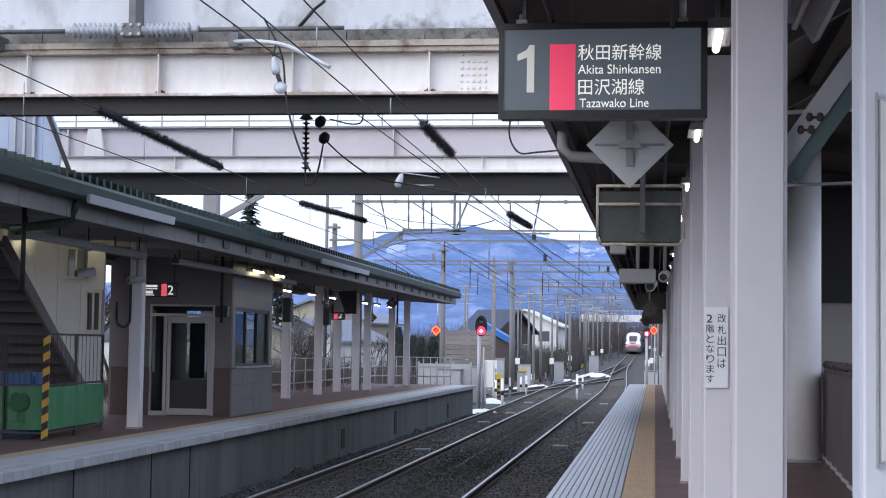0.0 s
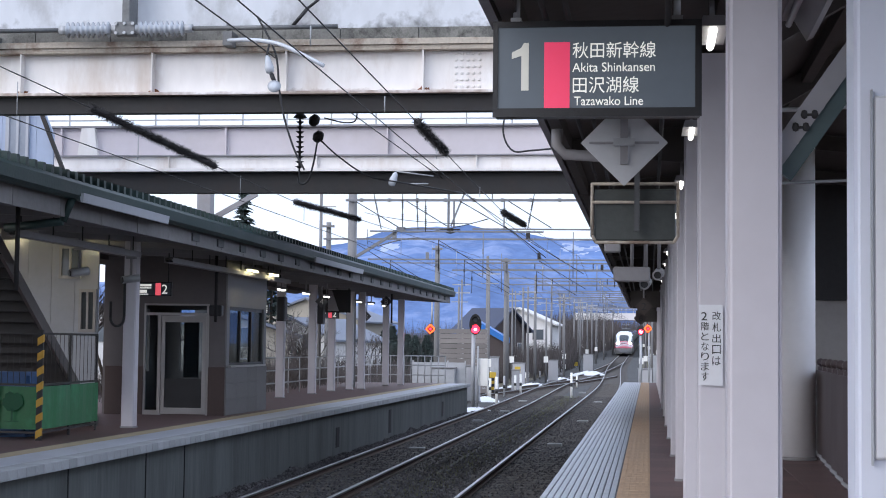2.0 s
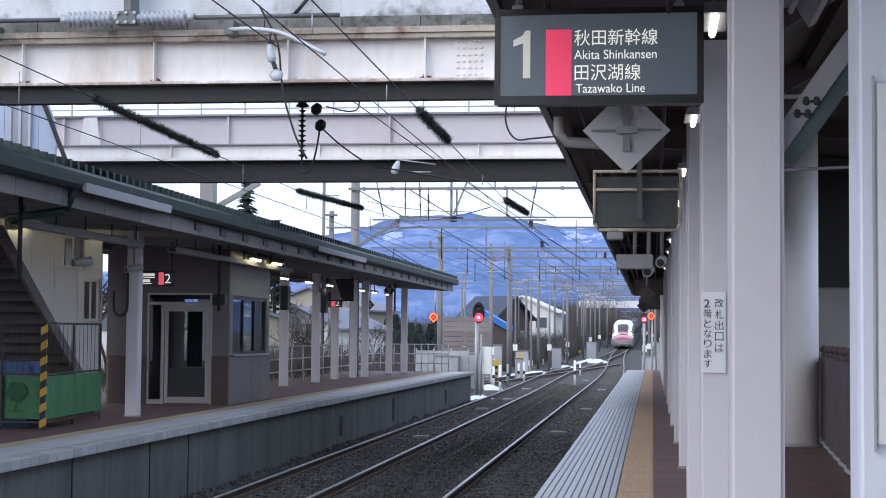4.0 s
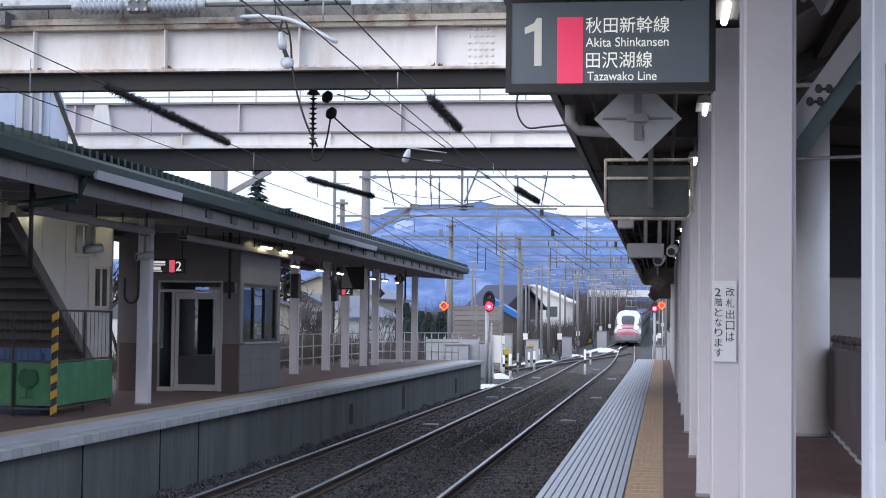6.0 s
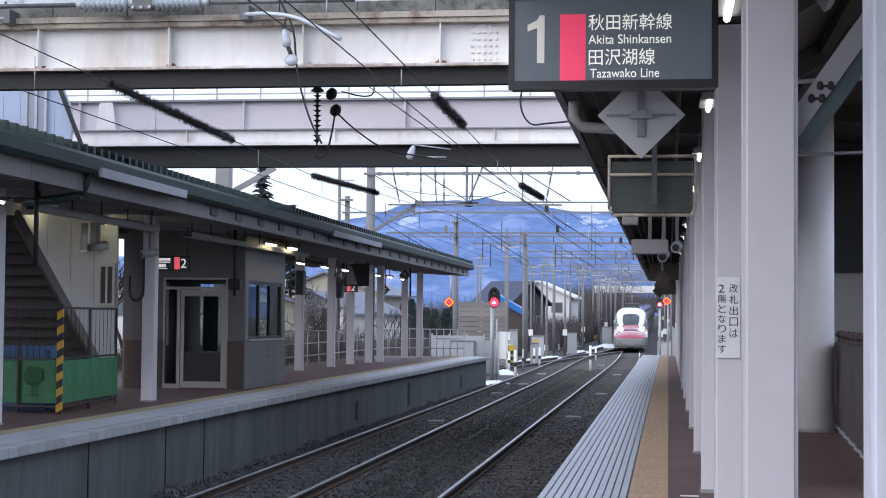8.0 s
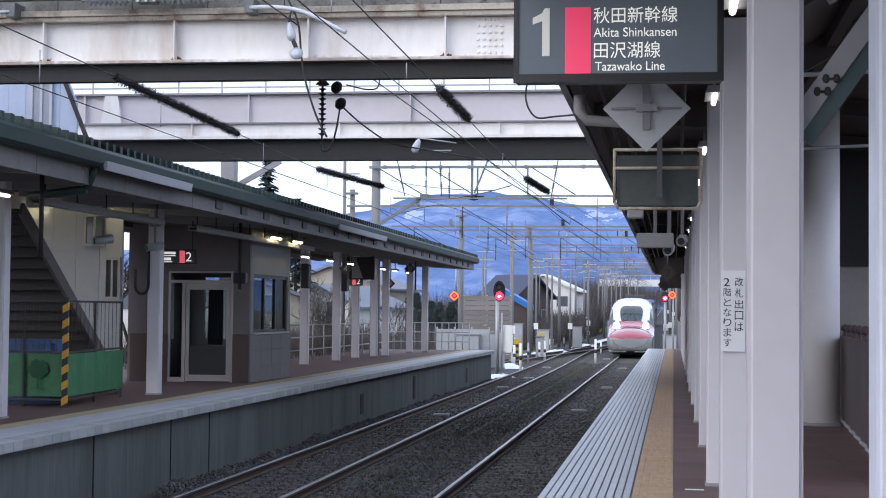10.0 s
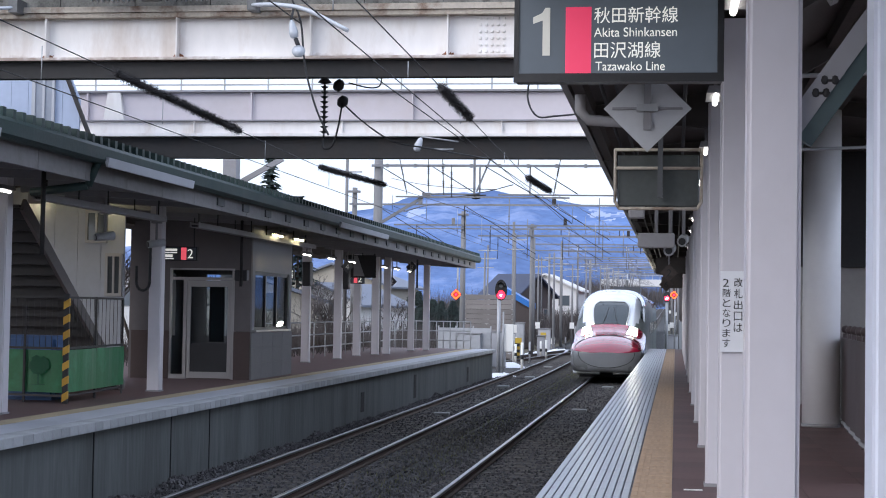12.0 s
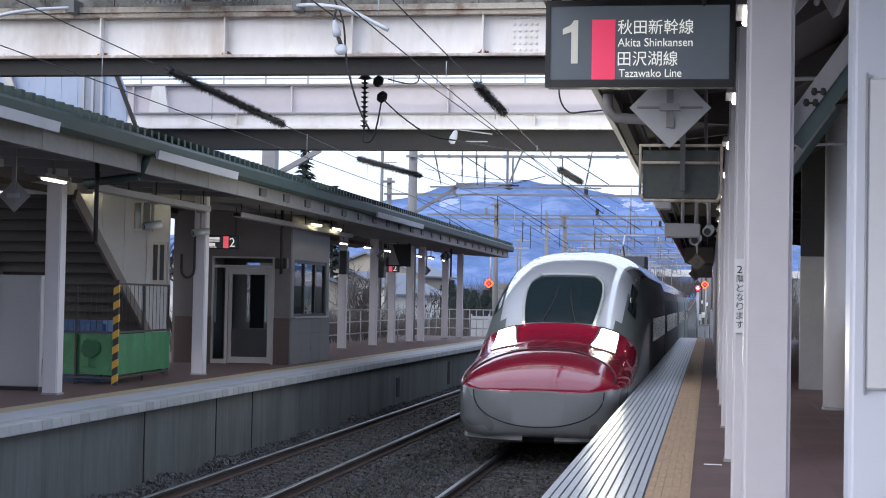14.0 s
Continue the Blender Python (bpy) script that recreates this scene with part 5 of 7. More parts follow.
def sleeve(p, q, r, name="bristle_sleeve"):
    """A wire guard of dense black bristles round a wire."""
    p, q = Vector(p), Vector(q)
    random.seed(int(abs(p.x) * 100))
    turn = (q - p).to_track_quat("Z", "Y").to_matrix()
    bm = bmesh.new()
    tube(bm, p, q, r * 0.45, n=8)
    n = int((q - p).length * 420)
    for k in range(n):
        c = p.lerp(q, random.random())
        a = random.uniform(0, 6.283)
        d = turn @ Vector((math.cos(a), math.sin(a), random.uniform(-0.35, 0.35)))
        e = c + d * r * random.uniform(0.8, 1.15)
        s = turn @ Vector((-math.sin(a), math.cos(a), 0)) * 0.006
        u = turn @ Vector((0, 0, 0.006))
        v = [bm.verts.new(c + s), bm.verts.new(c - s * 0.5 + u), bm.verts.new(c - s * 0.5 - u), bm.verts.new(e)]
        for f in ((0, 1, 3), (1, 2, 3), (2, 0, 3)):
            bm.faces.new([v[i] for i in f])
    return whole(name, bm, BRISTLE, "black bristle guard round an overhead wire", "wire guard", group="bristle guards")


def curve_wire(points, r=0.012, m=None, label="black drooping feeder cable", name="feeder_cable", group="feeder cables"):
    """A round cable through points, eased by Catmull-Rom."""
    P = [Vector(p) for p in points]
    P = [P[0] * 2 - P[1]] + P + [P[-1] * 2 - P[-2]]
    pts = []
    for i in range(1, len(P) - 2):
        for k in range(6):
            t = k / 6
            a, b, c, d = P[i - 1], P[i], P[i + 1], P[i + 2]
            pts.append(0.5 * ((2 * b) + (c - a) * t + (2 * a - 5 * b + 4 * c - d) * t * t + (3 * b - a - 3 * c + d) * t ** 3))
    pts.append(P[-2])
    bm = polytube(bmesh.new(), pts, r)
    return whole(name, bm, m or CABLE, label, "cable", group=group)


def ribbed(n, r0, r1, step):
    prof = [(0.012, 0)]
    for k in range(n):
        prof += [(r0, k * step + 0.004), (r1, k * step + step * 0.45), (r0, k * step + step * 0.6)]
    return prof + [(0.012, n * step + 0.01)]


def build_overhead():
    for x, tag in ((-1.38, "first"), (-5.15, "second")):
        w = thing("catenary_wires", "thin overhead contact and messenger wires above the %s track" % tag, "overhead wires")
        bm = bmesh.new()
        y = -8.0
        k = 0
        run = []
        while y < 290:
            q = 22 if y < 60 else 30
            za, zb = 3.88 + track_z(y), 3.88 + track_z(y + q)
            dx = -0.12 if k % 2 else 0.12
            xa, xb = x + (track_x(y) + 1.45) + dx * (y > 40), x + (track_x(y + q) + 1.45) - dx * (y > 30)
            run.append((xa - 0.14, y, za))
            y, k = y + q, k + 1
        polytube(bm, run, 0.006, 5)
        part("contact_wire", bm, CABLE, w)
        bm = bmesh.new()
        drop = 0.0 if tag == "second" else -0.18
        run = [(x, -8, 4.5 + drop), (x, 18, 4.27 + drop), (x, 23, 4.2 + drop), (x, 28.4, 4.16 + drop), (x, 35, 4.36 + drop), (x, 60, 4.95)]
        for j in range(1, 49):
            a = 60 + 5 * j
            sag = 4 * (j % 6 / 6) * (1 - j % 6 / 6) * 0.5
            run.append((x + track_x(a) + 1.45, a, 4.95 + track_z(a) - sag))
        polytube(bm, run, 0.0065, 5)
        part("messenger_wire", bm, CABLE, w)
        for j, a in enumerate((12, 15.5, 19.4, 24.5, 29.2, 36, 41, 47, 53)):
            bm = bmesh.new()
            top = (4.22 if a < 37 else 4.36 + (a - 36) / 25 * 0.55) + drop
            tube(bm, (x, a, 3.88), (x, a, top), 0.006, n=4)
            part("dropper", bm, GALV, w)
    sleeve((-5.15, 17.6, 4.27), (-5.15, 23.0, 4.2), 0.085)
    sleeve((-1.38, 17.7, 4.09), (-1.38, 20.3, 4.06), 0.085)
    sleeve((-5.15, 28.4, 4.16), (-5.15, 35.0, 4.36), 0.08)
    sleeve((-1.38, 28.4, 3.98), (-1.38, 33.5, 4.13), 0.08)
    # insulated bar before the near girder
    ib = thing("insulator_bar", "grey steel bar with two white ribbed insulators before the girder", "insulator")
    y = 19.85
    bm = bmesh.new()
    tube(bm, (-9.6, y, 5.62), (-6.3, y, 5.62), 0.03, n=10)
    part("bar", bm, DARKBOLT, ib)
    bm = bmesh.new()
    tube(bm, (-4.62, y, 5.62), (-2.72, y, 5.62), 0.03, n=10)
    part("bar", bm, DARKBOLT, ib)
    for x in (-6.3, -5.32):
        bm = bmesh.new()
        lathe(bm, ribbed(9, 0.055, 0.105, 0.068), 18, Matrix.Translation((x, y, 5.62)) @ pose(0, 0, 0, 0, 90, 0))
        part("insulator", bm, PORCELAIN, ib, "white ribbed porcelain insulator")
    for x in (-6.33, -5.63, -5.36, -4.66):
        part("end_cap", tube(bmesh.new(), (x - 0.05, y, 5.62), (x + 0.05, y, 5.62), 0.06, n=12), GALV, ib)
    bm = bmesh.new()
    box(bm, -5.62, -5.36, y - 0.07, y + 0.07, 5.53, 5.71)
    box(bm, -5.54, -5.44, y - 0.04, y + 0.3, 5.71, 7.1)
    bevelled(bm, 0.01)
    part("bracket", bm, DARKBOLT, ib, "dark bolted steel bracket")
    for x in (-5.6, -5.49, -5.38):
        for z in (5.56, 5.68):
            part("bolt", tube(bmesh.new(), (x, y - 0.07, z), (x, y - 0.1, z), 0.022, n=6), GALV, ib)
    for x in (-7.35, -4.15):
        bm = bmesh.new()
        box(bm, x - 0.06, x + 0.06, y - 0.02, y + 0.33, 5.40, 5.58)
        tube(bm, (x, y, 5.58), (x, y, 5.68), 0.02, n=6)
        part("clamp", bm, DARKBOLT, ib)
    bm = bmesh.new()
    tube(bm, (-3.3, y, 5.64), (-3.1, y - 0.05, 5.85), 0.025, n=8)
    tube(bm, (-3.1, y - 0.05, 5.85), (-2.95, y - 0.1, 5.95), 0.02, n=8)
    part("hook", bm, CABLE, ib)
    curve_wire([(-4.14, 19.85, 5.46), (-3.75, 19.6, 5.41), (-3.35, 19.5, 5.32), (-2.8, 19.4, 5.04)], 0.028, PORCELAIN, "white insulated cable arm bending down from the girder", "insulated_cable")
    curve_wire([(-8.9, 19.6, 5.0), (-8.3, 19.6, 5.3), (-7.8, 19.65, 5.40), (-7.36, 19.85, 5.46)], 0.025, PORCELAIN, "white insulated cable arm bending down from the girder", "insulated_cable")
    # post insulators
    pi = thing("post_insulator", "white porcelain insulators on a hook below the girder", "insulator", (-3.52, 19.6, 0))
    bm = bmesh.new()
    lathe(bm, [(0.01, 0), (0.05, 0.02), (0.06, 0.08), (0.035, 0.2), (0.015, 0.24)], 16, Matrix.Translation((0, 0, 4.98)) @ pose(0, 0, 0, 0, -12, 0))
    part("upper_bell", bm, PORCELAIN, pi)
    bm = bmesh.new()
    lathe(bm, [(0.015, 0), (0.078, 0.012), (0.086, 0.035), (0.03, 0.07)], 18, Matrix.Translation((0.06, -0.03, 4.8)) @ pose(0, 0, 0, 65, 20, 0))
    part("lower_disc", bm, PORCELAIN, pi)
    bm = bmesh.new()
    tube(bm, (-0.05, 0, 5.22), (-0.09, 0.3, 5.45), 0.015, n=6)
    part("hook", bm, CABLE, pi)
    part("link", tube(bmesh.new(), (0.01, 0, 4.98), (0.06, 0, 4.86), 0.03, n=6), CABLE, pi)
    # dark insulator string and weights
    st = thing("insulator_string", "dark ribbed insulator string with two round weights", "insulator", (-3.66, 22, 0))
    bm = bmesh.new()
    lathe(bm, ribbed(10, 0.018, 0.06, 0.07), 14, Matrix.Translation((0, 0, 4.05)))
    part("string", bm, DARKSTEELSHADE, st)
    bm = bmesh.new()
    lathe(bm, [(0.02, 0), (0.10, 0.02), (0.03, 0.1), (0.03, 0.2)], 14, Matrix.Translation((0, 0, 4.75)))
    part("cap", bm, BLACK, st)
    for x, z in ((0.2, 4.73), (0.26, 4.5)):
        bm = bmesh.new()
        lathe(bm, [(0.01, -0.09), (0.055, -0.07), (0.08, 0), (0.055, 0.07), (0.01, 0.09)], 14, Matrix.Translation((x, 0, z)) @ pose(0, 0, 0, 30, 40, 0))
        part("weight", bm, DARKSTEELSHADE, st)
    bm = bmesh.new()
    tube(bm, (-0.02, 0, 4.9), (0.4, 0.0, 4.86), 0.02, n=8)
    tube(bm, (0, 0, 4.85), (0, 0, 5.1), 0.015, n=6)
    part("arm", bm, BLACK, st)
    curve_wire([(-3.75, 19.8, 5.75), (-3.51, 19.8, 5.28), (-3.45, 19.8, 4.80), (-3.38, 19.8, 4.45), (-3.25, 19.8, 4.06), (-3.11, 19.8, 3.79)], 0.014)
    curve_wire([(-3.40, 22.0, 4.5), (-3.42, 21.8, 4.1), (-3.5, 21.8, 3.85), (-3.63, 21.85, 3.84), (-3.66, 22.0, 4.06)], 0.014)
    curve_wire([(-3.40, 22.0, 4.48), (-3.0, 21.6, 4.15), (-2.6, 21.6, 3.9), (-2.2, 22, 3.85), (-1.6, 24, 3.9)], 0.012)
    curve_wire([(-3.4, 21.9, 4.9), (-2.9, 21.9, 4.9), (-2.85, 21.9, 4.72), (-3.0, 21.9, 4.68), (-3.3, 21.9, 4.75)], 0.01)
    curve_wire([(-0.55, 20.0, 4.7), (-0.62, 20.0, 4.3), (-0.5, 20.0, 4.05), (-0.25, 20.0, 4.05), (0.3, 20.0, 4.1)], 0.012)
    wp = thing("post_insulator", "small white insulator hanging below the far footbridge", "insulator", (-3.9, 31.5, 0))
    bm = bmesh.new()
    lathe(bm, [(0.01, 0), (0.07, 0.03), (0.08, 0.14), (0.05, 0.26), (0.02, 0.3)], 14, Matrix.Translation((0, 0, 4.75)) @ pose(0, 0, 0, 0, 20, 0))
    part("bell", bm, PORCELAIN, wp)
    bm = bmesh.new()
    tube(bm, (0.1, 0, 5.05), (0.85, 0, 4.95), 0.015, n=6)
    tube(bm, (0.3, 0, 4.8), (0.75, 0, 4.8), 0.015, n=6)
    part("fittings", bm, GALV, wp)
    # thin upper feeder wires crossing the view
    bm = bmesh.new()
    for a, b, s in (((-4.2, 8, 5.6), (-1.7, 60, 4.6), 0.1), ((-9.5, 60, 6.6), (-3.0, 38, 4.5), 0.1), ((-8.4, 60, 5.9), (-2.2, 34, 4.3), 0.15), ((-9.0, 75, 6.5), (-4.5, 110, 5.6), 0.2), ((-12, 75, 6.5), (-6.5, 120, 5.0), 0.2), ((-10, 90, 6.5), (-10, 200, 7.5), 0.8)):
        bm = bmesh.new()
        wire(bm, a, b, 0.01, s, 8)
        whole("span_wire", bm, CABLE, "thin span wire crossing above the tracks", "wire", group="span wires")


def gantry(y, x0, x1, z, r=0.19, truss=0.0, group="catenary gantries"):
    ga = thing("catenary_gantry", "grey gantry of poles and steel beams carrying overhead wires", "gantry", (0, y, track_z(y)), group)
    for x in (x0, x1):
        bm = bmesh.new()
        tube(bm, (x, 0, -1.4), (x, 0, z + 0.5), r, r * 0.8, 12)
        part("pole", bm, POLECONC, ga)
    bm = bmesh.new()
    bar(bm, (x0, 0, z), (x1, 0, z), 0.09, 0.09)
    if truss:
        bar(bm, (x0, 0, z - truss), (x1, 0, z - truss), 0.08, 0.08)
    part("beam", bm, GANTRY, ga)
    if truss:
        bm = bmesh.new()
        n = int((x1 - x0) / (truss * 3.2))
        for k in range(n):
            a, b = x0 + (x1 - x0) * k / n, x0 + (x1 - x0) * (k + 1) / n
            bar(bm, (a, 0, z - (truss if k % 2 else 0)), (b, 0, z - (0 if k % 2 else truss)), 0.022, 0.022)
        part("lattice", bm, GANTRY, ga)
    for x in (-1.4, -5.15):
        bm = bmesh.new()
        xx = x + track_x(y) + 1.45
        tube(bm, (xx - 0.9, 0, z - 0.05), (xx - 0.9, 0, z - 1.9), 0.03, n=6)
        tube(bm, (xx - 0.9, 0, z - 1.2), (xx + 0.15, 0, z - 1.9), 0.022, n=6)
        tube(bm, (xx - 0.9, 0, z - 1.85), (xx + 0.3, 0, z - 2.15), 0.022, n=6)
        part("cantilever", bm, GANTRY, ga)
        bm = bmesh.new()
        lathe(bm, ribbed(6, 0.03, 0.07, 0.06), 10, Matrix.Translation((xx - 0.9, 0, z - 0.5)))
        part("insulator", bm, PORCELAIN, ga)
    for k in range(3):
        x = x0 + (x1 - x0) * (0.22 + 0.27 * k)
        bm = bmesh.new()
        lathe(bm, ribbed(6, 0.02, 0.06, 0.07), 8, Matrix.Translation((x, 0, z - 0.45)))
        part("insulator", bm, DARKSTEELSHADE, ga)
    return ga


def near_gantry():
    """The gantry past the platform roofs: two beams, hung posts, dark insulator strings."""
    ga = thing("catenary_gantry", "grey two-beam gantry with dark insulator strings and a diagonal brace", "gantry", (0, 60, 0), "catenary gantries")
    for x in (-9.97, 3.2):
        bm = bmesh.new()
        tube(bm, (x, 0, -1.4), (x, 0, 7.5), 0.2, 0.165, 14)
        part("pole", bm, POLECONC, ga)
    bm = bmesh.new()
    bar(bm, (-10.2, -0.22, 7.05), (3.4, -0.22, 7.05), 0.08, 0.09)
    for k in range(12):
        x = -9.6 + 1.07 * k
        box(bm, x - 0.05, x + 0.05, -0.28, -0.16, 6.98, 7.12)
    part("upper_beam", bm, GANTRY, ga)
    bm = bmesh.new()
    bar(bm, (-9.26, -0.2, 5.88), (-2.7, -0.2, 5.86), 0.07, 0.06)
    bar(bm, (-8.3, 0.1, 6.0), (-6.3, 0.1, 5.99), 0.06, 0.06)
    bar(bm, (-5.4, 0.1, 5.99), (1.0, 0.1, 5.97), 0.06, 0.06)
    box(bm, -8.25, -7.95, -0.15, 0.15, 5.92, 6.04)
    part("lower_beam", bm, GANTRY, ga)
    for a, b, w in (((-6.3, 0, 7.5), (-6.3, 0, 6.0), 0.085), ((-6.1, 0.05, 7.05), (-6.1, 0.05, 6.05), 0.06), ((-5.66, -0.1, 7.4), (-6.2, -0.1, 6.08), 0.06), ((-4.2, 0, 7.05), (-4.2, 0, 6.0), 0.05), ((-4.65, 0, 7.35), (-4.65, 0, 7.05), 0.05)):
        bm = bmesh.new()
        bar(bm, a, b, w, w)
        part("hung_post", bm, GANTRY, ga)
    bm = bmesh.new()
    bar(bm, (-9.82, -0.1, 4.9), (-8.25, -0.1, 5.86), 0.09, 0.11)
    part("brace", bm, GANTRY, ga)
    bm = bmesh.new()
    for k in range(8):
        a, b = 0.2 * k, 0.2 * (k + 1)
        tube(bm, (-8.95 + a, -0.3, 5.3 + 0.32 * math.sin(a)), (-8.95 + b, -0.3, 5.3 + 0.32 * math.sin(b)), 0.025, n=6)
    part("bent_arm", bm, GANTRY, ga)
    bm = bmesh.new()
    lathe(bm, [(0.02, 0), (0.16, 0.03), (0.2, 0.08), (0.12, 0.12), (0.18, 0.17), (0.06, 0.22)], 14, Matrix.Translation((-6.22, -0.05, 5.8)))
    box(bm, -6.6, -5.85, -0.08, 0.02, 5.93, 5.98)
    part("insulator", bm, DARKSTEELSHADE, ga)
    for x0, z0, x1, z1, r in ((-9.12, 7.3, -8.82, 5.95, 0.045), (-8.02, 7.35, -8.01, 6.04, 0.06), (-7.49, 7.35, -7.42, 5.95, 0.065), (-7.14, 7.1, -7.13, 5.87, 0.065), (-3.05, 7.3, -3.3, 5.93, 0.06), (-0.6, 7.3, -0.7, 6.0, 0.06)):
        bm = bmesh.new()
        d = Vector((x1 - x0, 0, z1 - z0))
        m = Matrix.Translation((x0, -0.25, z0)) @ d.to_track_quat("Z", "Y").to_matrix().to_4x4()
        tube(bm, (x0, -0.25, z0), (x1, -0.25, z1), 0.018, n=6)
        lathe(bm, ribbed(5, 0.02, r, 0.07), 10, m @ Matrix.Translation((0, 0, 0.22 * d.length)))
        lathe(bm, ribbed(4, 0.02, r, 0.07), 10, m @ Matrix.Translation((0, 0, 0.62 * d.length)))
        part("insulator", bm, BLACK, ga)
    for a, b in (((-9.79, -0.3, 6.99), (-8.15, -0.3, 6.02)), ((-7.86, -0.3, 7.01), (-6.3, -0.3, 6.06)), ((-5.86, -0.3, 7.02), (-3.81, -0.3, 5.84)), ((-3.81, -0.3, 5.84), (-2.6, -0.3, 4.9)), ((-4.03, -0.3, 7.02), (-2.4, -0.3, 6.0))):
        bm = bmesh.new()
        tube(bm, a, b, 0.02, n=6)
        part("stay_wire", bm, CABLE, ga)
    return ga


def plain_gantry(y, x0, x1, z, lower, posts, r):
    """A gantry of plain beams with short hangers."""
    ga = thing("catenary_gantry", "grey gantry of plain beams with short hangers", "gantry", (0, y, 0), "catenary gantries")
    for x in posts:
        bm = bmesh.new()
        tube(bm, (x, 0, -1.4), (x, 0, z + 0.8), r, r * 0.8, 12)
        box(bm, x - 0.3, x + 0.3, -0.25, -0.1, z + 0.55, z + 0.65)
        part("pole", bm, POLECONC, ga)
    for k, dz in enumerate((0,) + lower):
        bm = bmesh.new()
        bar(bm, (x0 + 0.8 * k, -0.25, z - dz), (x1, -0.25, z - dz), 0.09, 0.085 if k == 0 else 0.06)
        part("beam", bm, GANTRY, ga)
    n = int((x1 - x0) / 2.1)
    for k in range(n):
        x = x0 + 1.3 + 2.1 * k
        bm = bmesh.new()
        if k % 3 == 1:
            box(bm, x - 0.09, x + 0.09, -0.33, -0.17, z + 0.04, z + 0.4)
        else:
            tube(bm, (x, -0.25, z + (0.35 if k % 2 else 0)), (x, -0.25, z - 1.5 - 0.3 * (k % 2)), 0.022, n=6)
            lathe(bm, ribbed(4, 0.02, 0.06, 0.07), 8, Matrix.Translation((x, -0.25, z - 0.7)))
        part("hanger", bm, GANTRY if k % 2 else DARKSTEELSHADE, ga)
    for k in range(0, n - 1, 2):
        x = x0 + 1.3 + 2.1 * k
        part("stay_wire", tube(bmesh.new(), (x, -0.3, z - 0.05), (x + 2.6, -0.3, z - 1.6), 0.018, n=5), CABLE, ga)


def build_gantries():
    near_gantry()
    plain_gantry(75, -14.1, 4.0, 6.58, (), (-13.9, 3.9), 0.15)
    plain_gantry(90, -14.6, 5.0, 6.43, (0.2,), (-10.65, 4.8), 0.17)
    plain_gantry(104, -11.5, 5.0, 6.5, (), (-8.0, 4.8), 0.15)
    for y, x0, x1, z, t in ((112, -10, 5, 7.4, 0.45), (125, -9.7, 6, 6.9, 0.5), (140, -8.6, 6, 7.3, 0.4), (152, -10.6, 6, 6.6, 0.55), (170, -9.0, 6, 7.2, 0.4), (185, -8.5, 6, 6.8, 0.5), (205, -10, 6, 7.2, 0.4), (222, -9, 6, 6.7, 0.5), (250, -9, 6, 6.8, 0.5), (285, -9, 6, 6.8, 0.5)):
        gantry(y, x0, x1, z, 0.12, t)
    # single poles and side arms
    random.seed(11)
    for k, (x, y, h) in enumerate(((-11.6, 62, 8.0), (-8.7, 100, 6.5), (-7.6, 118, 6.0), (-9.6, 128, 6.2), (-6.6, 150, 6.5), (-12, 160, 7), (-6.2, 175, 6.5), (1.5, 165, 6), (-5.8, 200, 6.5), (2.2, 190, 6.2), (-7.8, 215, 6.5), (1.2, 230, 6.5), (-6.5, 245, 6.4), (0.6, 130, 5.5), (1.4, 110, 5.5), (-8.3, 180, 7), (-10.6, 140, 6.0), (-7.2, 133, 5.6), (-9.1, 146, 6.4), (-7.0, 158, 6.0), (-8.0, 168, 6.6), (-6.0, 190, 6.2), (-7.4, 198, 6.8), (-5.6, 210, 6.0), (-6.8, 228, 6.4), (-8.4, 236, 6.6), (-5.2, 232, 6.0), (-5.6, 258, 6.2), (-4.9, 275, 6.0), (0.9, 150, 5.8), (1.6, 205, 6.0), (0.4, 255, 6.0), (0.0, 280, 6.0), (-12.5, 118, 6.5), (-11.3, 106, 5.5))):
        bm = bmesh.new()
        tube(bm, (0, 0, -1.4), (0, 0, h), 0.075 + 0.015 * (k % 3), 0.06, 10)
        po = thing("line_pole", "grey concrete line pole beside the tracks", "pole", (x, y, track_z(y)), "line poles")
        part("shaft", bm, POLECONC, po)
        bm = bmesh.new()
        bar(bm, (-0.7, 0, h - 0.4), (0.7, 0, h - 0.4), 0.07, 0.07)
        bar(bm, (-0.5, 0, h - 1.0), (0.6, 0, h - 1.0), 0.05, 0.05)
        part("cross_arm", bm, GALV, po)
        if k % 2:
            bm = bmesh.new()
            box(bm, -0.18, 0.18, -0.22, -0.1, 0.3, 0.8)
            part("plate", bm, SIGNWHITE, po)


build_overhead()
build_gantries()


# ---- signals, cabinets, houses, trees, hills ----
# blue base colour and faint glow stand in for distance haze
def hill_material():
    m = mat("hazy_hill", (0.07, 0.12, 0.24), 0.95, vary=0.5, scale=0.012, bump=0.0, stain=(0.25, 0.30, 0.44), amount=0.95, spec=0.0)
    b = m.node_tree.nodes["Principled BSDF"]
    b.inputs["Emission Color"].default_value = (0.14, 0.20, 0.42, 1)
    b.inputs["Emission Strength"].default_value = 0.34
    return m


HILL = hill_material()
SNOW = mat("snow", (0.80, 0.82, 0.86), 0.8, vary=0.06, scale=3, bump=0.3)
DARKNEEDLE = mat("conifer", (0.022, 0.035, 0.032), 0.9, vary=0.4, scale=2, island=0.4)
TWIG = mat("bare_twigs", (0.085, 0.074, 0.072), 0.9, vary=0.3, scale=3, island=0.35)
BARK = mat("bark", (0.075, 0.06, 0.05), 0.9, vary=0.3, scale=4)
HOUSEWHITE = mat("house_white", (0.68, 0.67, 0.67), 0.8, vary=0.08, scale=0.8, stain=(0.5, 0.48, 0.45), amount=0.3)
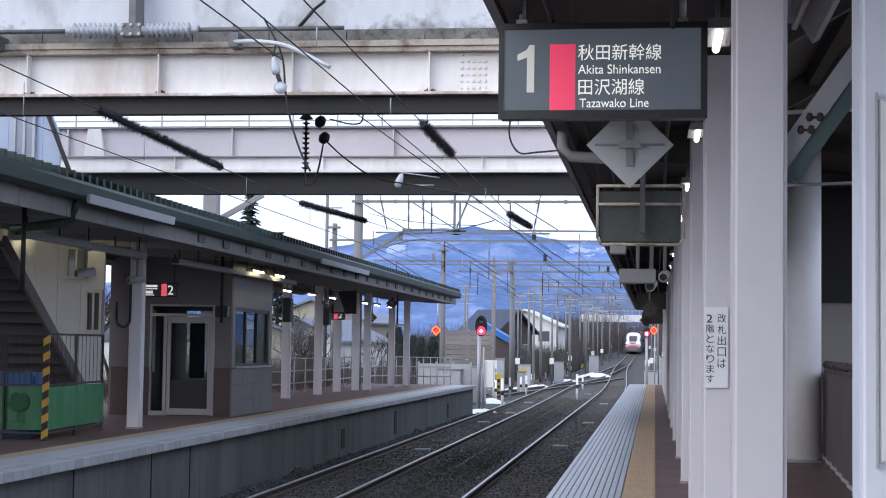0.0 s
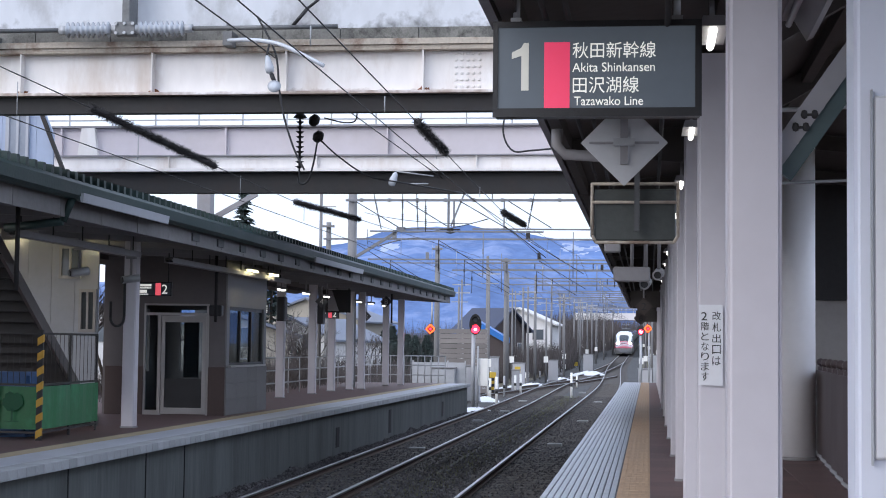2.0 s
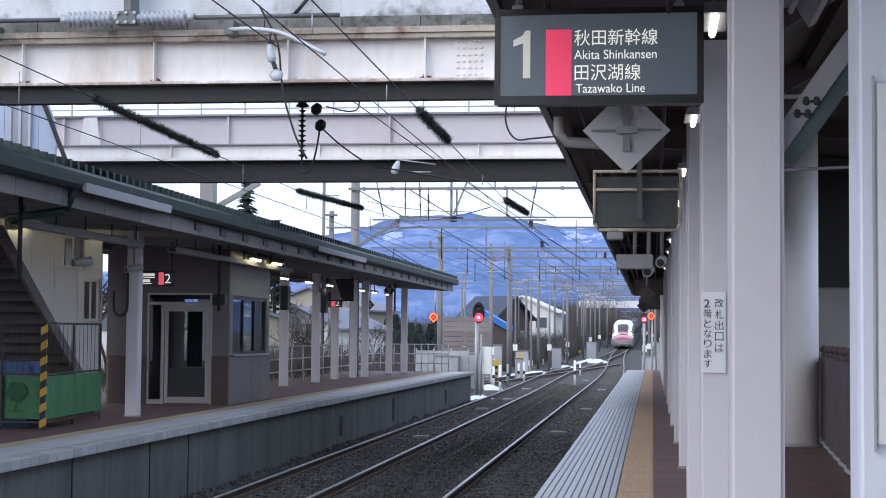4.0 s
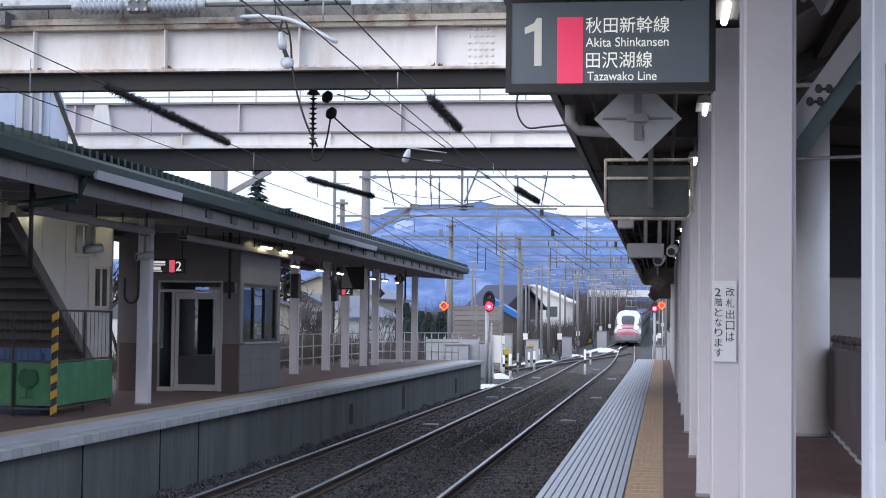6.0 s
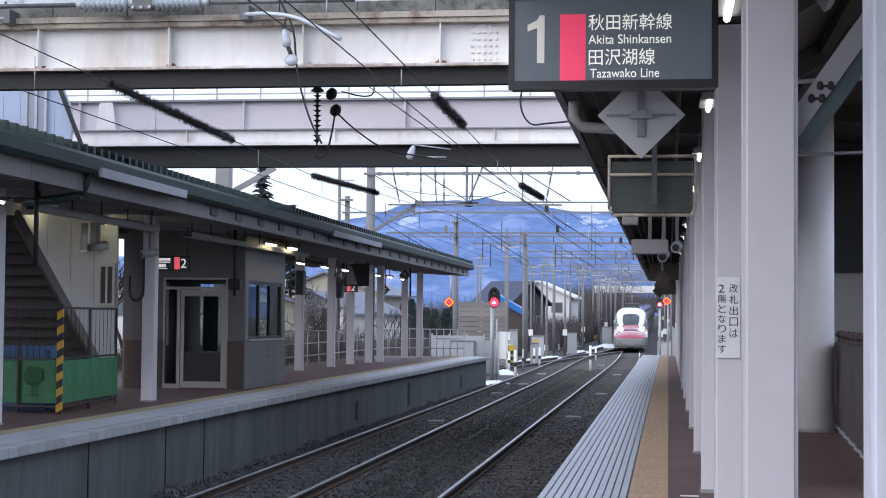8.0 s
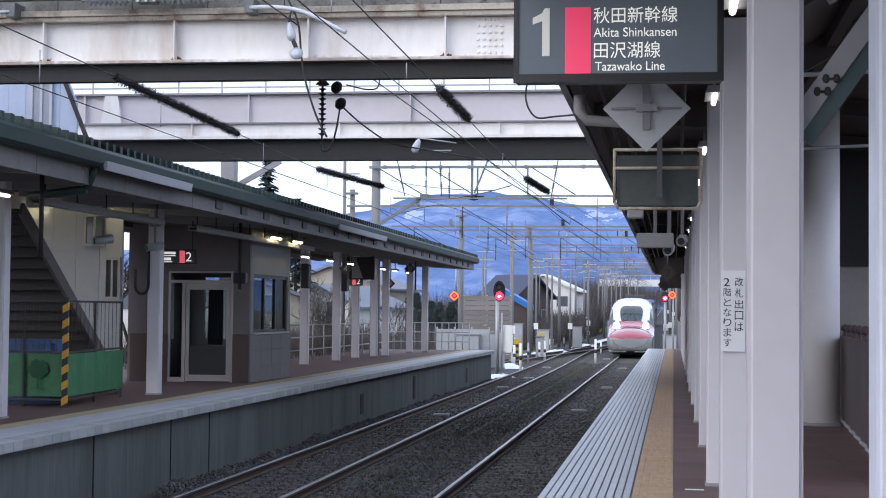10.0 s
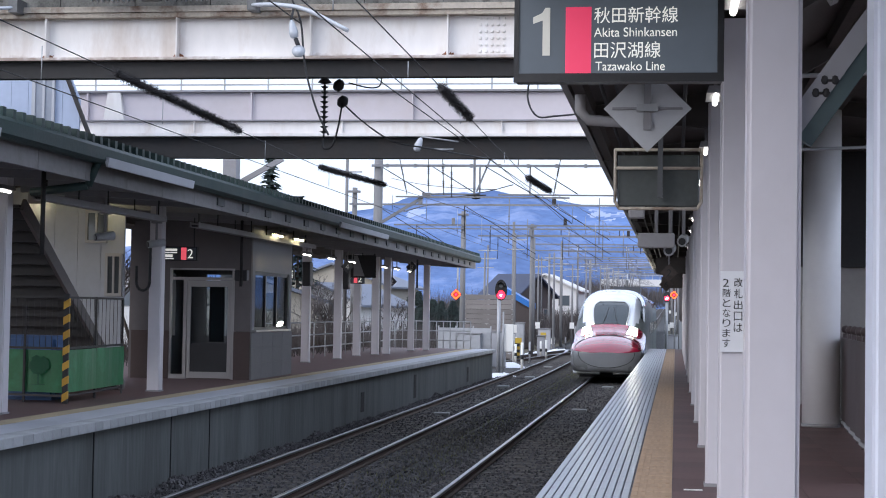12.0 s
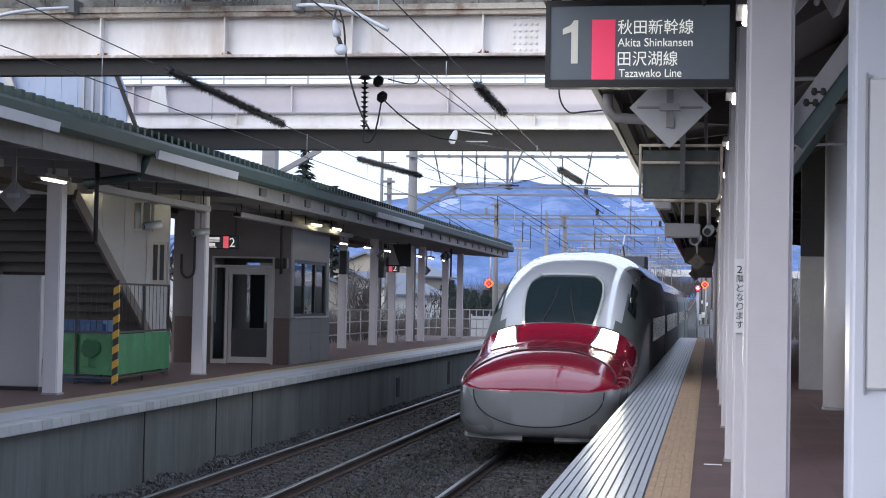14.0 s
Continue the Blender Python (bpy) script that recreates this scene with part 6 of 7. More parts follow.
HOUSECREAM = mat("house_cream", (0.36, 0.33, 0.28), 0.8, vary=0.08, scale=0.8, stain=(0.38, 0.33, 0.28), amount=0.4)
ROOFNAVY = mat("roof_navy", (0.035, 0.045, 0.085), 0.55, vary=0.2, scale=1)
ROOFBLUE = mat("roof_blue", (0.02, 0.16, 0.50), 0.5, vary=0.15, scale=1)
ROOFGREY = mat("roof_grey", (0.15, 0.17, 0.22), 0.6, vary=0.15, scale=1)
YELLOWBOX = mat("yellow_box", (0.62, 0.42, 0.05), 0.5, vary=0.1)
SHEDWALL = mat("shed_boards", (0.075, 0.06, 0.058), 0.85, vary=0.25, scale=2)
WOODGREY = mat("weathered_boards", (0.22, 0.20, 0.19), 0.85, vary=0.2, scale=2, island=0.15)


def build_hills():
    prof = ((-1600, 60), (-1000, 95), (-760, 120), (-575, 150), (-537, 165), (-490, 172), (-443, 187), (-405, 196), (-368, 199), (-330, 199), (-294, 202), (-257, 196), (-220, 194), (-182, 185), (-134, 178), (-94, 177), (-20, 186), (120, 210), (400, 170), (1000, 120), (1800, 60))

    def ridge(x):
        for (a, ha), (b, hb) in zip(prof, prof[1:]):
            if a <= x <= b:
                return ha + (hb - ha) * (x - a) / (b - a)
        return 50
    bm = bmesh.new()
    rows = []
    nx, ny = 620, 60
    for j in range(ny + 1):
        row = []
        v = j / ny
        for i in range(nx + 1):
            x = -1500 + 2800 * i / nx
            y = 1900 + 700 * v
            h = ridge(x) * (v ** 0.8)
            nz = noise.fractal(Vector((x * 0.008, y * 0.006, 3.1)), 1.0, 2.0, 5)
            h += nz * 26 * v * (1 - v) * 2 + noise.noise(Vector((x * 0.05, 1.7, 0))) * 2.0 * v
            row.append(bm.verts.new((x, y, max(h, 0) - 4)))
        rows.append(row)
    for a, b in zip(rows, rows[1:]):
        for i in range(nx):
            f = bm.faces.new((a[i], a[i + 1], b[i + 1], b[i]))
            c = f.calc_center_median()
            f.smooth = True
            s = noise.fractal(Vector((c.x * 0.035, c.y * 0.02, 9.0)), 1.0, 2.0, 5)
            patch_a = -185 < c.x < -70 and 140 < c.z < 166 and s > 0.22
            patch_b = (c.x + 392) ** 2 / 260 + (c.z - 150) ** 2 / 60 < 1 + s
            if patch_a or patch_b:
                f.material_index = 1
    # snow colour is dimmed and blued to paint the same haze
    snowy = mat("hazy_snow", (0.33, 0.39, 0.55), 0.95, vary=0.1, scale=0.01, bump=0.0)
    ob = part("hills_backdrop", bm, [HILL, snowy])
    tagged(ob, "hazy blue wooded hills with snow patches on the horizon", "hills", kind="structure")


def stuff_twigs(name, boxes, n, size, m, label, seed):
    """A thicket: many thin upright twigs filling the given boxes."""
    random.seed(seed)
    verts, faces = [], []
    for x0, x1, y0, y1, z0, h in boxes:
        for k in range(n):
            x, y = random.uniform(x0, x1), random.uniform(y0, y1)
            hh = h * random.uniform(0.35, 1.0) * (0.75 + 0.5 * noise.noise(Vector((x * 0.5, y * 0.3, 0))))
            a = random.uniform(0, 6.28)
            lean = Vector((random.uniform(-0.3, 0.3), random.uniform(-0.2, 0.2), 1)) * hh
            s = Vector((math.cos(a), math.sin(a), 0)) * size
            b = Vector((x, y, z0 + random.uniform(0, 0.55) * h))
            i = len(verts)
            verts += [b - s, b + s, b + s.cross(Vector((0, 0, 1))), b + lean]
            faces += [(i, i + 1, i + 3), (i + 1, i + 2, i + 3), (i + 2, i, i + 3)]
    me = bpy.data.meshes.new(name)
    me.from_pydata(verts, [], faces)
    me.materials.append(m)
    return tagged(new(name, me), label, "undergrowth", kind="stuff")


def conifer(at, h, r, group, seed):
    random.seed(seed)
    tr = thing("conifer_tree", "dark evergreen conifer with ragged outline", "tree", at, group)
    bm = bmesh.new()
    tube(bm, (0, 0, 0), (0, 0, h), 0.04 * r + 0.12, 0.02, 8)
    part("trunk", bm, BARK, tr)
    bm = bmesh.new()
    for k in range(int(520)):
        z = h * (0.12 + 0.88 * random.random() ** 0.8)
        reach = r * (1 - z / h) ** 0.85 * random.uniform(0.35, 1.1) + 0.05
        a = random.uniform(0, 6.283)
        c = Vector((math.cos(a) * reach, math.sin(a) * reach, z - reach * 0.25))
        s = 0.07 * r + 0.10
        q = Vector((math.cos(a), math.sin(a), -0.25))
        side = Vector((-math.sin(a), math.cos(a), 0)) * s * 0.7
        v = [bm.verts.new(c - q * s * 2.2), bm.verts.new(c + side), bm.verts.new(c + q * s * 1.5), bm.verts.new(c - side), bm.verts.new(c + Vector((0, 0, s * 0.5)))]
        for f in ((0, 1, 4), (1, 2, 4), (2, 3, 4), (3, 0, 4)):
            bm.faces.new([v[i] for i in f])
    part("crown", bm, DARKNEEDLE, tr)


def bare_tree(at, h, group, seed):
    random.seed(seed)
    tr = thing("bare_tree", "leafless winter tree with fine branching twigs", "tree", at, group)
    bm, tw = bmesh.new(), bmesh.new()

    def grow(b, p, d, L, r, depth):
        q = p + d * L
        tube(bm if depth < 2 else tw, p, q, r, r * 0.65, 5)
        if depth < 5:
            for k in range(3 if depth < 4 else 2):
                e = (d + Vector((random.uniform(-0.75, 0.75), random.uniform(-0.75, 0.75), random.uniform(-0.1, 0.5)))).normalized()
                grow(b, p.lerp(q, random.uniform(0.6, 1.0)), e, L * random.uniform(0.6, 0.8), r * 0.55, depth + 1)
    grow(bm, Vector((0, 0, 0)), Vector((0, 0, 1)), h * 0.3, 0.03 * h * 0.6, 0)
    part("trunk", bm, BARK, tr)
    part("crown", tw, TWIG, tr)


def house(name, at, w, d, h, rise, wall, roof, label, turn=0, windows=()):
    ho = thing(name, label, "house", at, "houses beyond the line")
    ho.rotation_euler.z = radians(turn)
    bm = bmesh.new()
    prism(bm, [(-w / 2, 0), (w / 2, 0), (w / 2, h), (0, h + rise), (-w / 2, h)], 0, d)
    part("wall", bm, wall, ho)
    bm = bmesh.new()
    k = rise / (w / 2)
    for s in (-1, 1):
        prism(bm, [(0, h + rise + 0.02), (s * (w / 2 + 0.6), h - 0.6 * k + 0.02), (s * (w / 2 + 0.6), h - 0.6 * k + 0.2), (0, h + rise + 0.22)], -0.5, d + 0.5)
    part("roof", bm, roof, ho)
    for x, z, ww, hh in windows:
        bm = bmesh.new()
        box(bm, x - ww / 2 - 0.06, x + ww / 2 + 0.06, -0.06, -0.002, z - 0.06, z + hh + 0.06)
        wi = part("window", bm, ALU, ho)
        bm = bmesh.new()
        box(bm, x - ww / 2, x + ww / 2, -0.075, -0.061, z, z + hh)
        part("pane", bm, TGL, wi)
    return ho


def build_signals():
    sg = thing("railway_signal", "railway colour-light signal showing red on a grey post", "signal", (-6.98, 76.2, 0))
    bm = bmesh.new()
    prism(bm, [(0.29 * math.cos(a), 0.5 * math.sin(a)) for a in [2 * math.pi * k / 24 for k in range(24)]], -0.02, 0.02)
    for v in bm.verts:
        v.co.z += 2.62
    part("backplate", bm, PITCH, sg)
    for z, on in ((2.84, False), (2.40, True)):
        bm = bmesh.new()
        tube(bm, (0, -0.04, z), (0, -0.02, z), 0.20 if on else 0.1, n=20)
        part("lens", bm, REDGLOW if on else TGL, sg, "glowing red lens" if on else "dark lens")
        bm = bmesh.new()
        for k in range(10):
            a, b = math.pi * k / 10, math.pi * (k + 1) / 10
            bar(bm, (0.17 * math.cos(a), -0.16, z + 0.17 * math.sin(a)), (0.17 * math.cos(b), -0.16, z + 0.17 * math.sin(b)), 0.22, 0.015)
        part("hood", bm, PITCH, sg)
    part("lens_core", tube(bmesh.new(), (0, -0.05, 2.38), (0, -0.041, 2.38), 0.06, n=16), REDCORE, sg, "white-hot lens centre")
    bm = bmesh.new()
    tube(bm, (-0.1, 0.1, -1.3), (-0.1, 0.1, 2.25), 0.09, n=10)
    tube(bm, (0.12, 0.1, -1.3), (0.12, 0.1, 1.6), 0.04, n=8)
    part("post", bm, GALV, sg)
    bm = bmesh.new()
    box(bm, 0.15, 0.6, 0.2, 0.5, -0.3, 1.0)
    bevelled(bm, 0.02)
    part("white_box", bm, SIGNWHITE, sg)
    for x, y, z in ((-8.3, 70.0, 2.32), (1.15, 86.0, 2.62)):
        mk = thing("lit_marker", "orange glowing diamond departure marker", "signal", (x, y, z), "departure markers")
        for d, w in ((0.19, 0.05),):
            bm = bmesh.new()
            for k in range(4):
                a, b = math.pi / 2 * k, math.pi / 2 * (k + 1)
                bar(bm, (d * math.cos(a), 0, d * math.sin(a)), (d * math.cos(b), 0, d * math.sin(b)), 0.04, w)
            part("light_ring", bm, ORANGEGLOW, mk, "glowing orange ring")
            bm = bmesh.new()
            prism(bm, [(0, -0.25), (0.25, 0), (0, 0.25), (-0.25, 0)], 0.03, 0.06)
            part("backplate", bm, BLACK, mk)
            bm = bmesh.new()
            prism(bm, [(0, -0.07), (0.07, 0), (0, 0.07), (-0.07, 0)], -0.01, 0.02)
            part("centre_light", bm, REDGLOW, mk)
            bm = bmesh.new()
            tube(bm, (0.05, 0.12, 0.0), (0.05, 0.12, 1.3 if z < 2.5 else -3.6), 0.04, n=8)
            part("post", bm, GALV, mk)
    r2 = thing("railway_signal", "small red signal at the platform end", "signal", (0.78, 86, 2.52))
    bm = bmesh.new()
    prism(bm, [(0.2 * math.cos(a), 0.28 * math.sin(a)) for a in [2 * math.pi * k / 20 for k in range(20)]], 0.02, 0.06)
    part("backplate", bm, BLACK, r2)
    bm = bmesh.new()
    tube(bm, (0, 0, -0.08), (0, 0.02, -0.08), 0.13, n=16)
    part("lens", bm, REDGLOW, r2, "glowing red lens")
    part("lens_core", tube(bmesh.new(), (0, -0.012, -0.08), (0, -0.001, -0.08), 0.07, n=14), REDCORE, r2)
    bm = bmesh.new()
    tube(bm, (0, 0.12, -3.7), (0, 0.12, 0), 0.07, n=8)
    part("post", bm, GALV, r2)


def build_lineside():
    random.seed(3)
    kinds = (("relay_cabinet", CREAM, "pale grey lineside relay cabinet"), ("relay_cabinet", GALV, "galvanised metal lineside relay cabinet"))
    for x, y, w, h, k in ((-7.9, 84, 0.7, 1.9, 0), (-9.2, 82, 1.2, 1.8, 1), (-8.4, 120, 0.9, 1.7, 0), (-7.4, 105, 0.5, 1.4, 0), (-6.9, 138, 0.8, 1.8, 0), (-11, 98, 0.9, 1.5, 1), (-5.2, 172, 1.0, 1.9, 0), (-9.8, 110, 1.6, 2.2, 1), (1.0, 96, 0.8, 1.7, 0), (1.8, 120, 1.0, 2.4, 1), (-7.7, 160, 0.8, 1.4, 0)):
        nm, m, lab = kinds[k]
        bm = bmesh.new()
        box(bm, -w / 2, w / 2, -0.3, 0.3, 0.1, h)
        bevelled(bm, 0.03)
        cb = thing(nm, lab, "cabinet", (x, y, -1.36 + track_z(y)), "lineside cabinets")
        part("body", bm, m, cb)
        bm = bmesh.new()
        box(bm, -w / 2 - 0.05, w / 2 + 0.05, -0.35, 0.35, h, h + 0.06)
        part("cap", bm, GREYPAINT, cb)
        bm = bmesh.new()
        box(bm, -w / 2 - 0.02, w / 2 + 0.02, -0.32, 0.32, -0.05, 0.098)
        part("plinth", bm, GREYPAINT, cb)
        bm = bmesh.new()
        box(bm, -w * 0.3, w * 0.3, -0.31, -0.302, 0.4, h - 0.2)
        part("door", bm, m, cb)
    for x, y in ((-8.1, 96), (1.2, 101), (-8.8, 128)):
        pm = thing("crossing_light", "yellow and black striped lineside fixture", "lineside fixture", (x, y, -1.36), "striped fixtures")
        bm = bmesh.new()
        for k in range(6):
            box(bm, -0.16, 0.16, -0.14, 0.14, 0.18 * k, 0.18 * (k + 1))
            bm.faces.ensure_lookup_table()
            for f in bm.faces[-6:]:
                f.material_index = k % 2
        part("stand", bm, [YELLOWBOX, BLACK], pm)
    for x, y, h in ((-6.2, 79, 1.5), (-3.3, 95, 1.5), (-7.6, 90, 1.2), (-8.6, 93, 1.3), (-4.0, 118, 1.0), (-9.4, 100, 1.4), (-6.6, 99, 1.3), (-7.1, 101, 1.2)):
        bm = bmesh.new()
        tube(bm, (0, 0, 0), (0, 0, h), 0.07, n=8)
        ps = thing("marker_post", "white lineside marker post with dark band", "post", (x, y, -1.4), "marker posts")
        part("post", bm, SIGNWHITE, ps)
        bm = bmesh.new()
        tube(bm, (0, 0, h * 0.45), (0, 0, h * 0.6), 0.075, n=8)
        part("band", bm, BLACK, ps)
    random.seed(17)
    for k in range(26):
        y = random.uniform(84, 190)
        x = random.uniform(-12.5, -6.7) if k % 4 else random.uniform(0.9, 2.6)
        h = random.uniform(0.7, 1.9)
        ps = thing("marker_post", "white lineside marker post with dark band", "post", (x, y, -1.38 + track_z(y)), "marker posts")
        part("post", tube(bmesh.new(), (0, 0, 0), (0, 0, h), 0.06, n=8), (SIGNWHITE, GALV, POLECONC)[k % 3], ps)
        if k % 2:
            part("plate", box(bmesh.new(), -0.2, 0.2, -0.085, -0.065, h - 0.45, h), (SIGNWHITE, YELLOWBOX, GALV)[k % 3], ps)
        else:
            part("band", tube(bmesh.new(), (0, 0, h * 0.45), (0, 0, h * 0.6), 0.066, n=8), BLACK, ps)
    # point machines and low boxes between the rails
    for x, y in ((-5.1, 44), (-5.2, 61), (-5.0, 70), (-1.5, 47), (-1.3, 62), (-1.4, 84), (-2.9, 101), (-5.3, 84)):
        bm = bmesh.new()
        box(bm, -0.22, 0.22, -0.14, 0.14, 0, 0.09)
        bevelled(bm, 0.02)
        whole("track_box", bm, CONC, "small pale box lying between the rails", "track box", (x, y, -1.28), "track boxes")
    # snow
    for x, y, s in ((-6.35, 71.5, 0.9), (-6.9, 70.5, 0.6), (-8.5, 112, 0.9), (-7.2, 118, 1.2), (-9.5, 108, 0.8), (-4.6, 160, 1.8), (-6.3, 140, 1.2), (-7.6, 86, 1.0)):
        random.seed(int(y * 10))
        bm = bmesh.new()
        n = 16
        rings = []
        for r, z in ((1.0, 0.0), (0.75, 0.18), (0.4, 0.34), (0.1, 0.38)):
            rings.append([bm.verts.new((s * r * math.cos(6.283 * k / n) * random.uniform(0.8, 1.2), s * 1.3 * r * math.sin(6.283 * k / n) * random.uniform(0.8, 1.2), z * s * random.uniform(0.4, 0.8))) for k in range(n)])
        for a, b in zip(rings, rings[1:]):
            for k in range(n):
                bm.faces.new((a[k], a[(k + 1) % n], b[(k + 1) % n], b[k])).smooth = True
        bm.faces.new(rings[-1])
        whole("snow_pile", bm, SNOW, "small heap of leftover snow beside the track", "snow", (x, y, -1.37 + track_z(y)), "snow heaps")
    # slatted screen
    sc = thing("slatted_screen", "tall weathered slatted screen beyond the platform end", "screen", (-9.75, 95, -1.36))
    for k in range(13):
        bm = bmesh.new()
        box(bm, -1.45, 1.45, 0, 0.05, 0.2 + k * 0.29, 0.47 + k * 0.29)
        part("slat", bm, WOODGREY, sc)
    for x in (-1.4, 0.0, 1.4):
        bm = bmesh.new()
        box(bm, x - 0.05, x + 0.05, 0.05, 0.15, 0, 4.0)
        part("post", bm, GALV, sc)
    pf = thing("panel_fence", "pale panel fence standing beyond the platform end", "fence", (-9.9, 82, -1.36))
    for k in range(3):
        part("panel", box(bmesh.new(), 0.9 * k - 0.9, 0.9 * k - 0.02, 0, 0.04, 0.4, 2.1), GALV, pf)
    for k in range(4):
        part("post", box(bmesh.new(), 0.9 * k - 0.95, 0.9 * k - 0.88, 0.045, 0.1, 0, 2.2), GALV, pf)
    for k in range(6):
        st_ = -7.0
        bm = bmesh.new()
        box(bm, st_ - 0.4, st_ + 0.4, 67.9 + k * 0.25, 68.15 + k * 0.25, -1.4, -0.15 - 0.2 * k)
        whole("end_step", bm, CONC, "concrete step down at the platform end", "step", group="end steps")


def build_surroundings():
    house("house", (-13.4, 182, -1.0), 7.4, 7, 5.2, 1.6, HOUSEWHITE, HOUSEWHITE, "white two-storey house with pale gable beyond the line", -4, ((2.2, 3.4, 1.2, 1.1), (0.0, 3.4, 1.2, 1.1), (1.5, 0.8, 1.6, 1.4)))
    house("house", (-12.6, 160, -1.0), 6.4, 4, 4.3, 1.9, SHEDWALL, ROOFNAVY, "house with dark navy roof beyond the line", 62, ((-1, 1.8, 1.2, 1.1), (2, 1.8, 1.0, 1.1)))
    sh = thing("shed", "dark boarded lean-to shed with bright blue roof beside the line", "shed", (-11.2, 130, -1.3))
    part("wall", prism(bmesh.new(), [(-1.75, 0), (0.9, 0), (0.9, 3.16), (-1.75, 4.6)], 0, 3.0), SHEDWALL, sh)
    part("roof", prism(bmesh.new(), [(-1.9, 4.7), (0.95, 3.15), (0.95, 3.62), (-1.9, 5.25)], -0.3, 3.3), ROOFBLUE, sh, "bright blue metal roof")
    house("house", (-23.5, 92, -1.2), 8.0, 9, 3.3, 1.3, HOUSECREAM, ROOFGREY, "cream house with grey-blue roof behind the platform", 25, ((1.5, 2.6, 1.2, 1.1), (-1.5, 2.6, 1.2, 1.1)))
    house("house", (-26.5, 124, -1.2), 7.0, 9, 3.2, 1.5, HOUSEWHITE, ROOFGREY, "white house with grey roof behind the platform", -15, ((1.5, 2.4, 1.2, 1.1), (-1.8, 2.4, 1.2, 1.1)))
    house("house", (-34, 95, -1.2), 10.0, 9, 4.0, 1.6, HOUSEWHITE, ROOFNAVY, "white house with navy roof behind the platform", 15, ((1.5, 2.8, 1.4, 1.1), (-1.8, 2.8, 1.2, 1.1)))
    house("house", (-31, 150, -1.2), 11.0, 9, 5.0, 2.0, HOUSECREAM, ROOFGREY, "cream house with grey roof beyond the yard", -10, ((1.5, 2.8, 1.4, 1.1), (-1.8, 2.8, 1.2, 1.1)))
    br = thing("overpass", "pale concrete road overpass far along the line", "bridge", (0, 330, 0))
    bm = bmesh.new()
    box(bm, -14, 22, 0, 6, 7.2, 8.6)
    part("deck", bm, HOUSEWHITE, br)
    bm = bmesh.new()
    for k in range(24):
        box(bm, -14 + 1.5 * k, -13.9 + 1.5 * k, 0, 0.1, 8.6, 9.5)
    box(bm, -14, 22, 0, 0.1, 9.4, 9.5)
    part("parapet_rail", bm, GALV, br)
    for x in (-12, 6, 18):
        bm = bmesh.new()
        box(bm, x, x + 1.4, 1, 5, -1, 7.2)
        part("pier", bm, CONC, br)
    random.seed(8)
    conifer((-29.6, 120, -1.3), 14.6, 2.6, "conifers", 1)
    conifer((-27.8, 122, -1.3), 11.5, 2.4, "conifers", 12)
    for k in range(9):
        y = random.uniform(136, 150)
        conifer((-23.5 + 1.05 * k + random.uniform(-0.4, 0.4), y, -1.2), random.uniform(2.2, 3.3), random.uniform(0.9, 1.3), "conifers", 200 + k)
    for k in range(16):
        x = -13 + random.uniform(-3, 4)
        y = 150 + random.uniform(0, 70)
        conifer((x - y * 0.06, y, -1.0), random.uniform(3.0, 4.4), random.uniform(1.1, 1.6), "conifers", 20 + k)
    for k, (x, y, h) in enumerate(((-12.5, 48, 5.0), (-13.5, 54, 5.6), (-12.2, 60, 4.6), (-14, 44, 6), (-12.6, 66, 4.5), (-15.5, 75, 6), (-13.2, 38, 6.5), (-16, 34, 7), (-17, 84, 6), (-18, 60, 7), (-21, 45, 11.0), (-24, 50, 11.5), (-14.5, 90, 5))):
        bare_tree((x, y, -1.35), h, "bare trees", 40 + k)
    for k in range(12):
        y = 140 + k * 14
        bare_tree((-7.5 - 4.5 * random.random() - y * 0.015, y, -1.2 + track_z(y)), random.uniform(3.5, 5.5), "bare trees", 80 + k)
        bare_tree((3.0 + 3 * random.random(), y + 5, -1.2 + track_z(y)), random.uniform(4, 6), "bare trees", 100 + k)
    stuff_twigs("thicket", [(-16, -11.2, 40, 68, -1.3, 2.3), (-20, -12, 68, 100, -1.3, 2.2)], 5500, 0.018, TWIG, "brown leafless thicket behind the platform", 4)
    stuff_twigs("thicket", [(-30, -5.2, 335, 400, 2.0, 6.0), (-0.4, 16, 335, 400, 2.0, 6.0), (-30, 20, 424, 500, 3.2, 6.5)], 5000, 0.06, TWIG, "hazy winter wood beyond the far overpass", 9)
    stuff_twigs("thicket", [(-16, -8.6, 125, 190, -1.2, 1.9), (-17, -7.5, 190, 320, 0.3, 3.0), (2.6, 12, 110, 190, -1.2, 3.0), (2.0, 12, 190, 330, 0.3, 3.6), (-45, -16, 190, 300, 0, 4.0), (-15, -5, 240, 330, 1.0, 5.5), (1.0, 14, 235, 330, 1.0, 6.0), (-13, -7.2, 150, 200, -1, 2.6)], 6000, 0.035, TWIG, "grey-brown winter thicket along the line", 6)
    random.seed(21)
    verts, faces = [], []
    for k in range(52000):
        y = 19 + 75 * random.random() ** 1.7
        x = random.choice((random.uniform(-6.45, -5.95), random.uniform(-4.3, -2.3), random.uniform(-4.3, -2.3), random.uniform(-5.85, -4.45), random.uniform(-2.15, -0.75), random.uniform(-6.0, 0.0)))
        s = random.uniform(0.018, 0.042)
        c = Vector((x, y, (-1.345 if -6.7 < x < -6.6 or -3.6 < x < -3.0 else -1.275) + random.uniform(-0.01, 0.02)))
        if k >= 44000:
            # stones heaped against the platform wall
            y = 16 + 52 * random.random() ** 1.3
            d = random.random() ** 1.5
            s = random.uniform(0.025, 0.06)
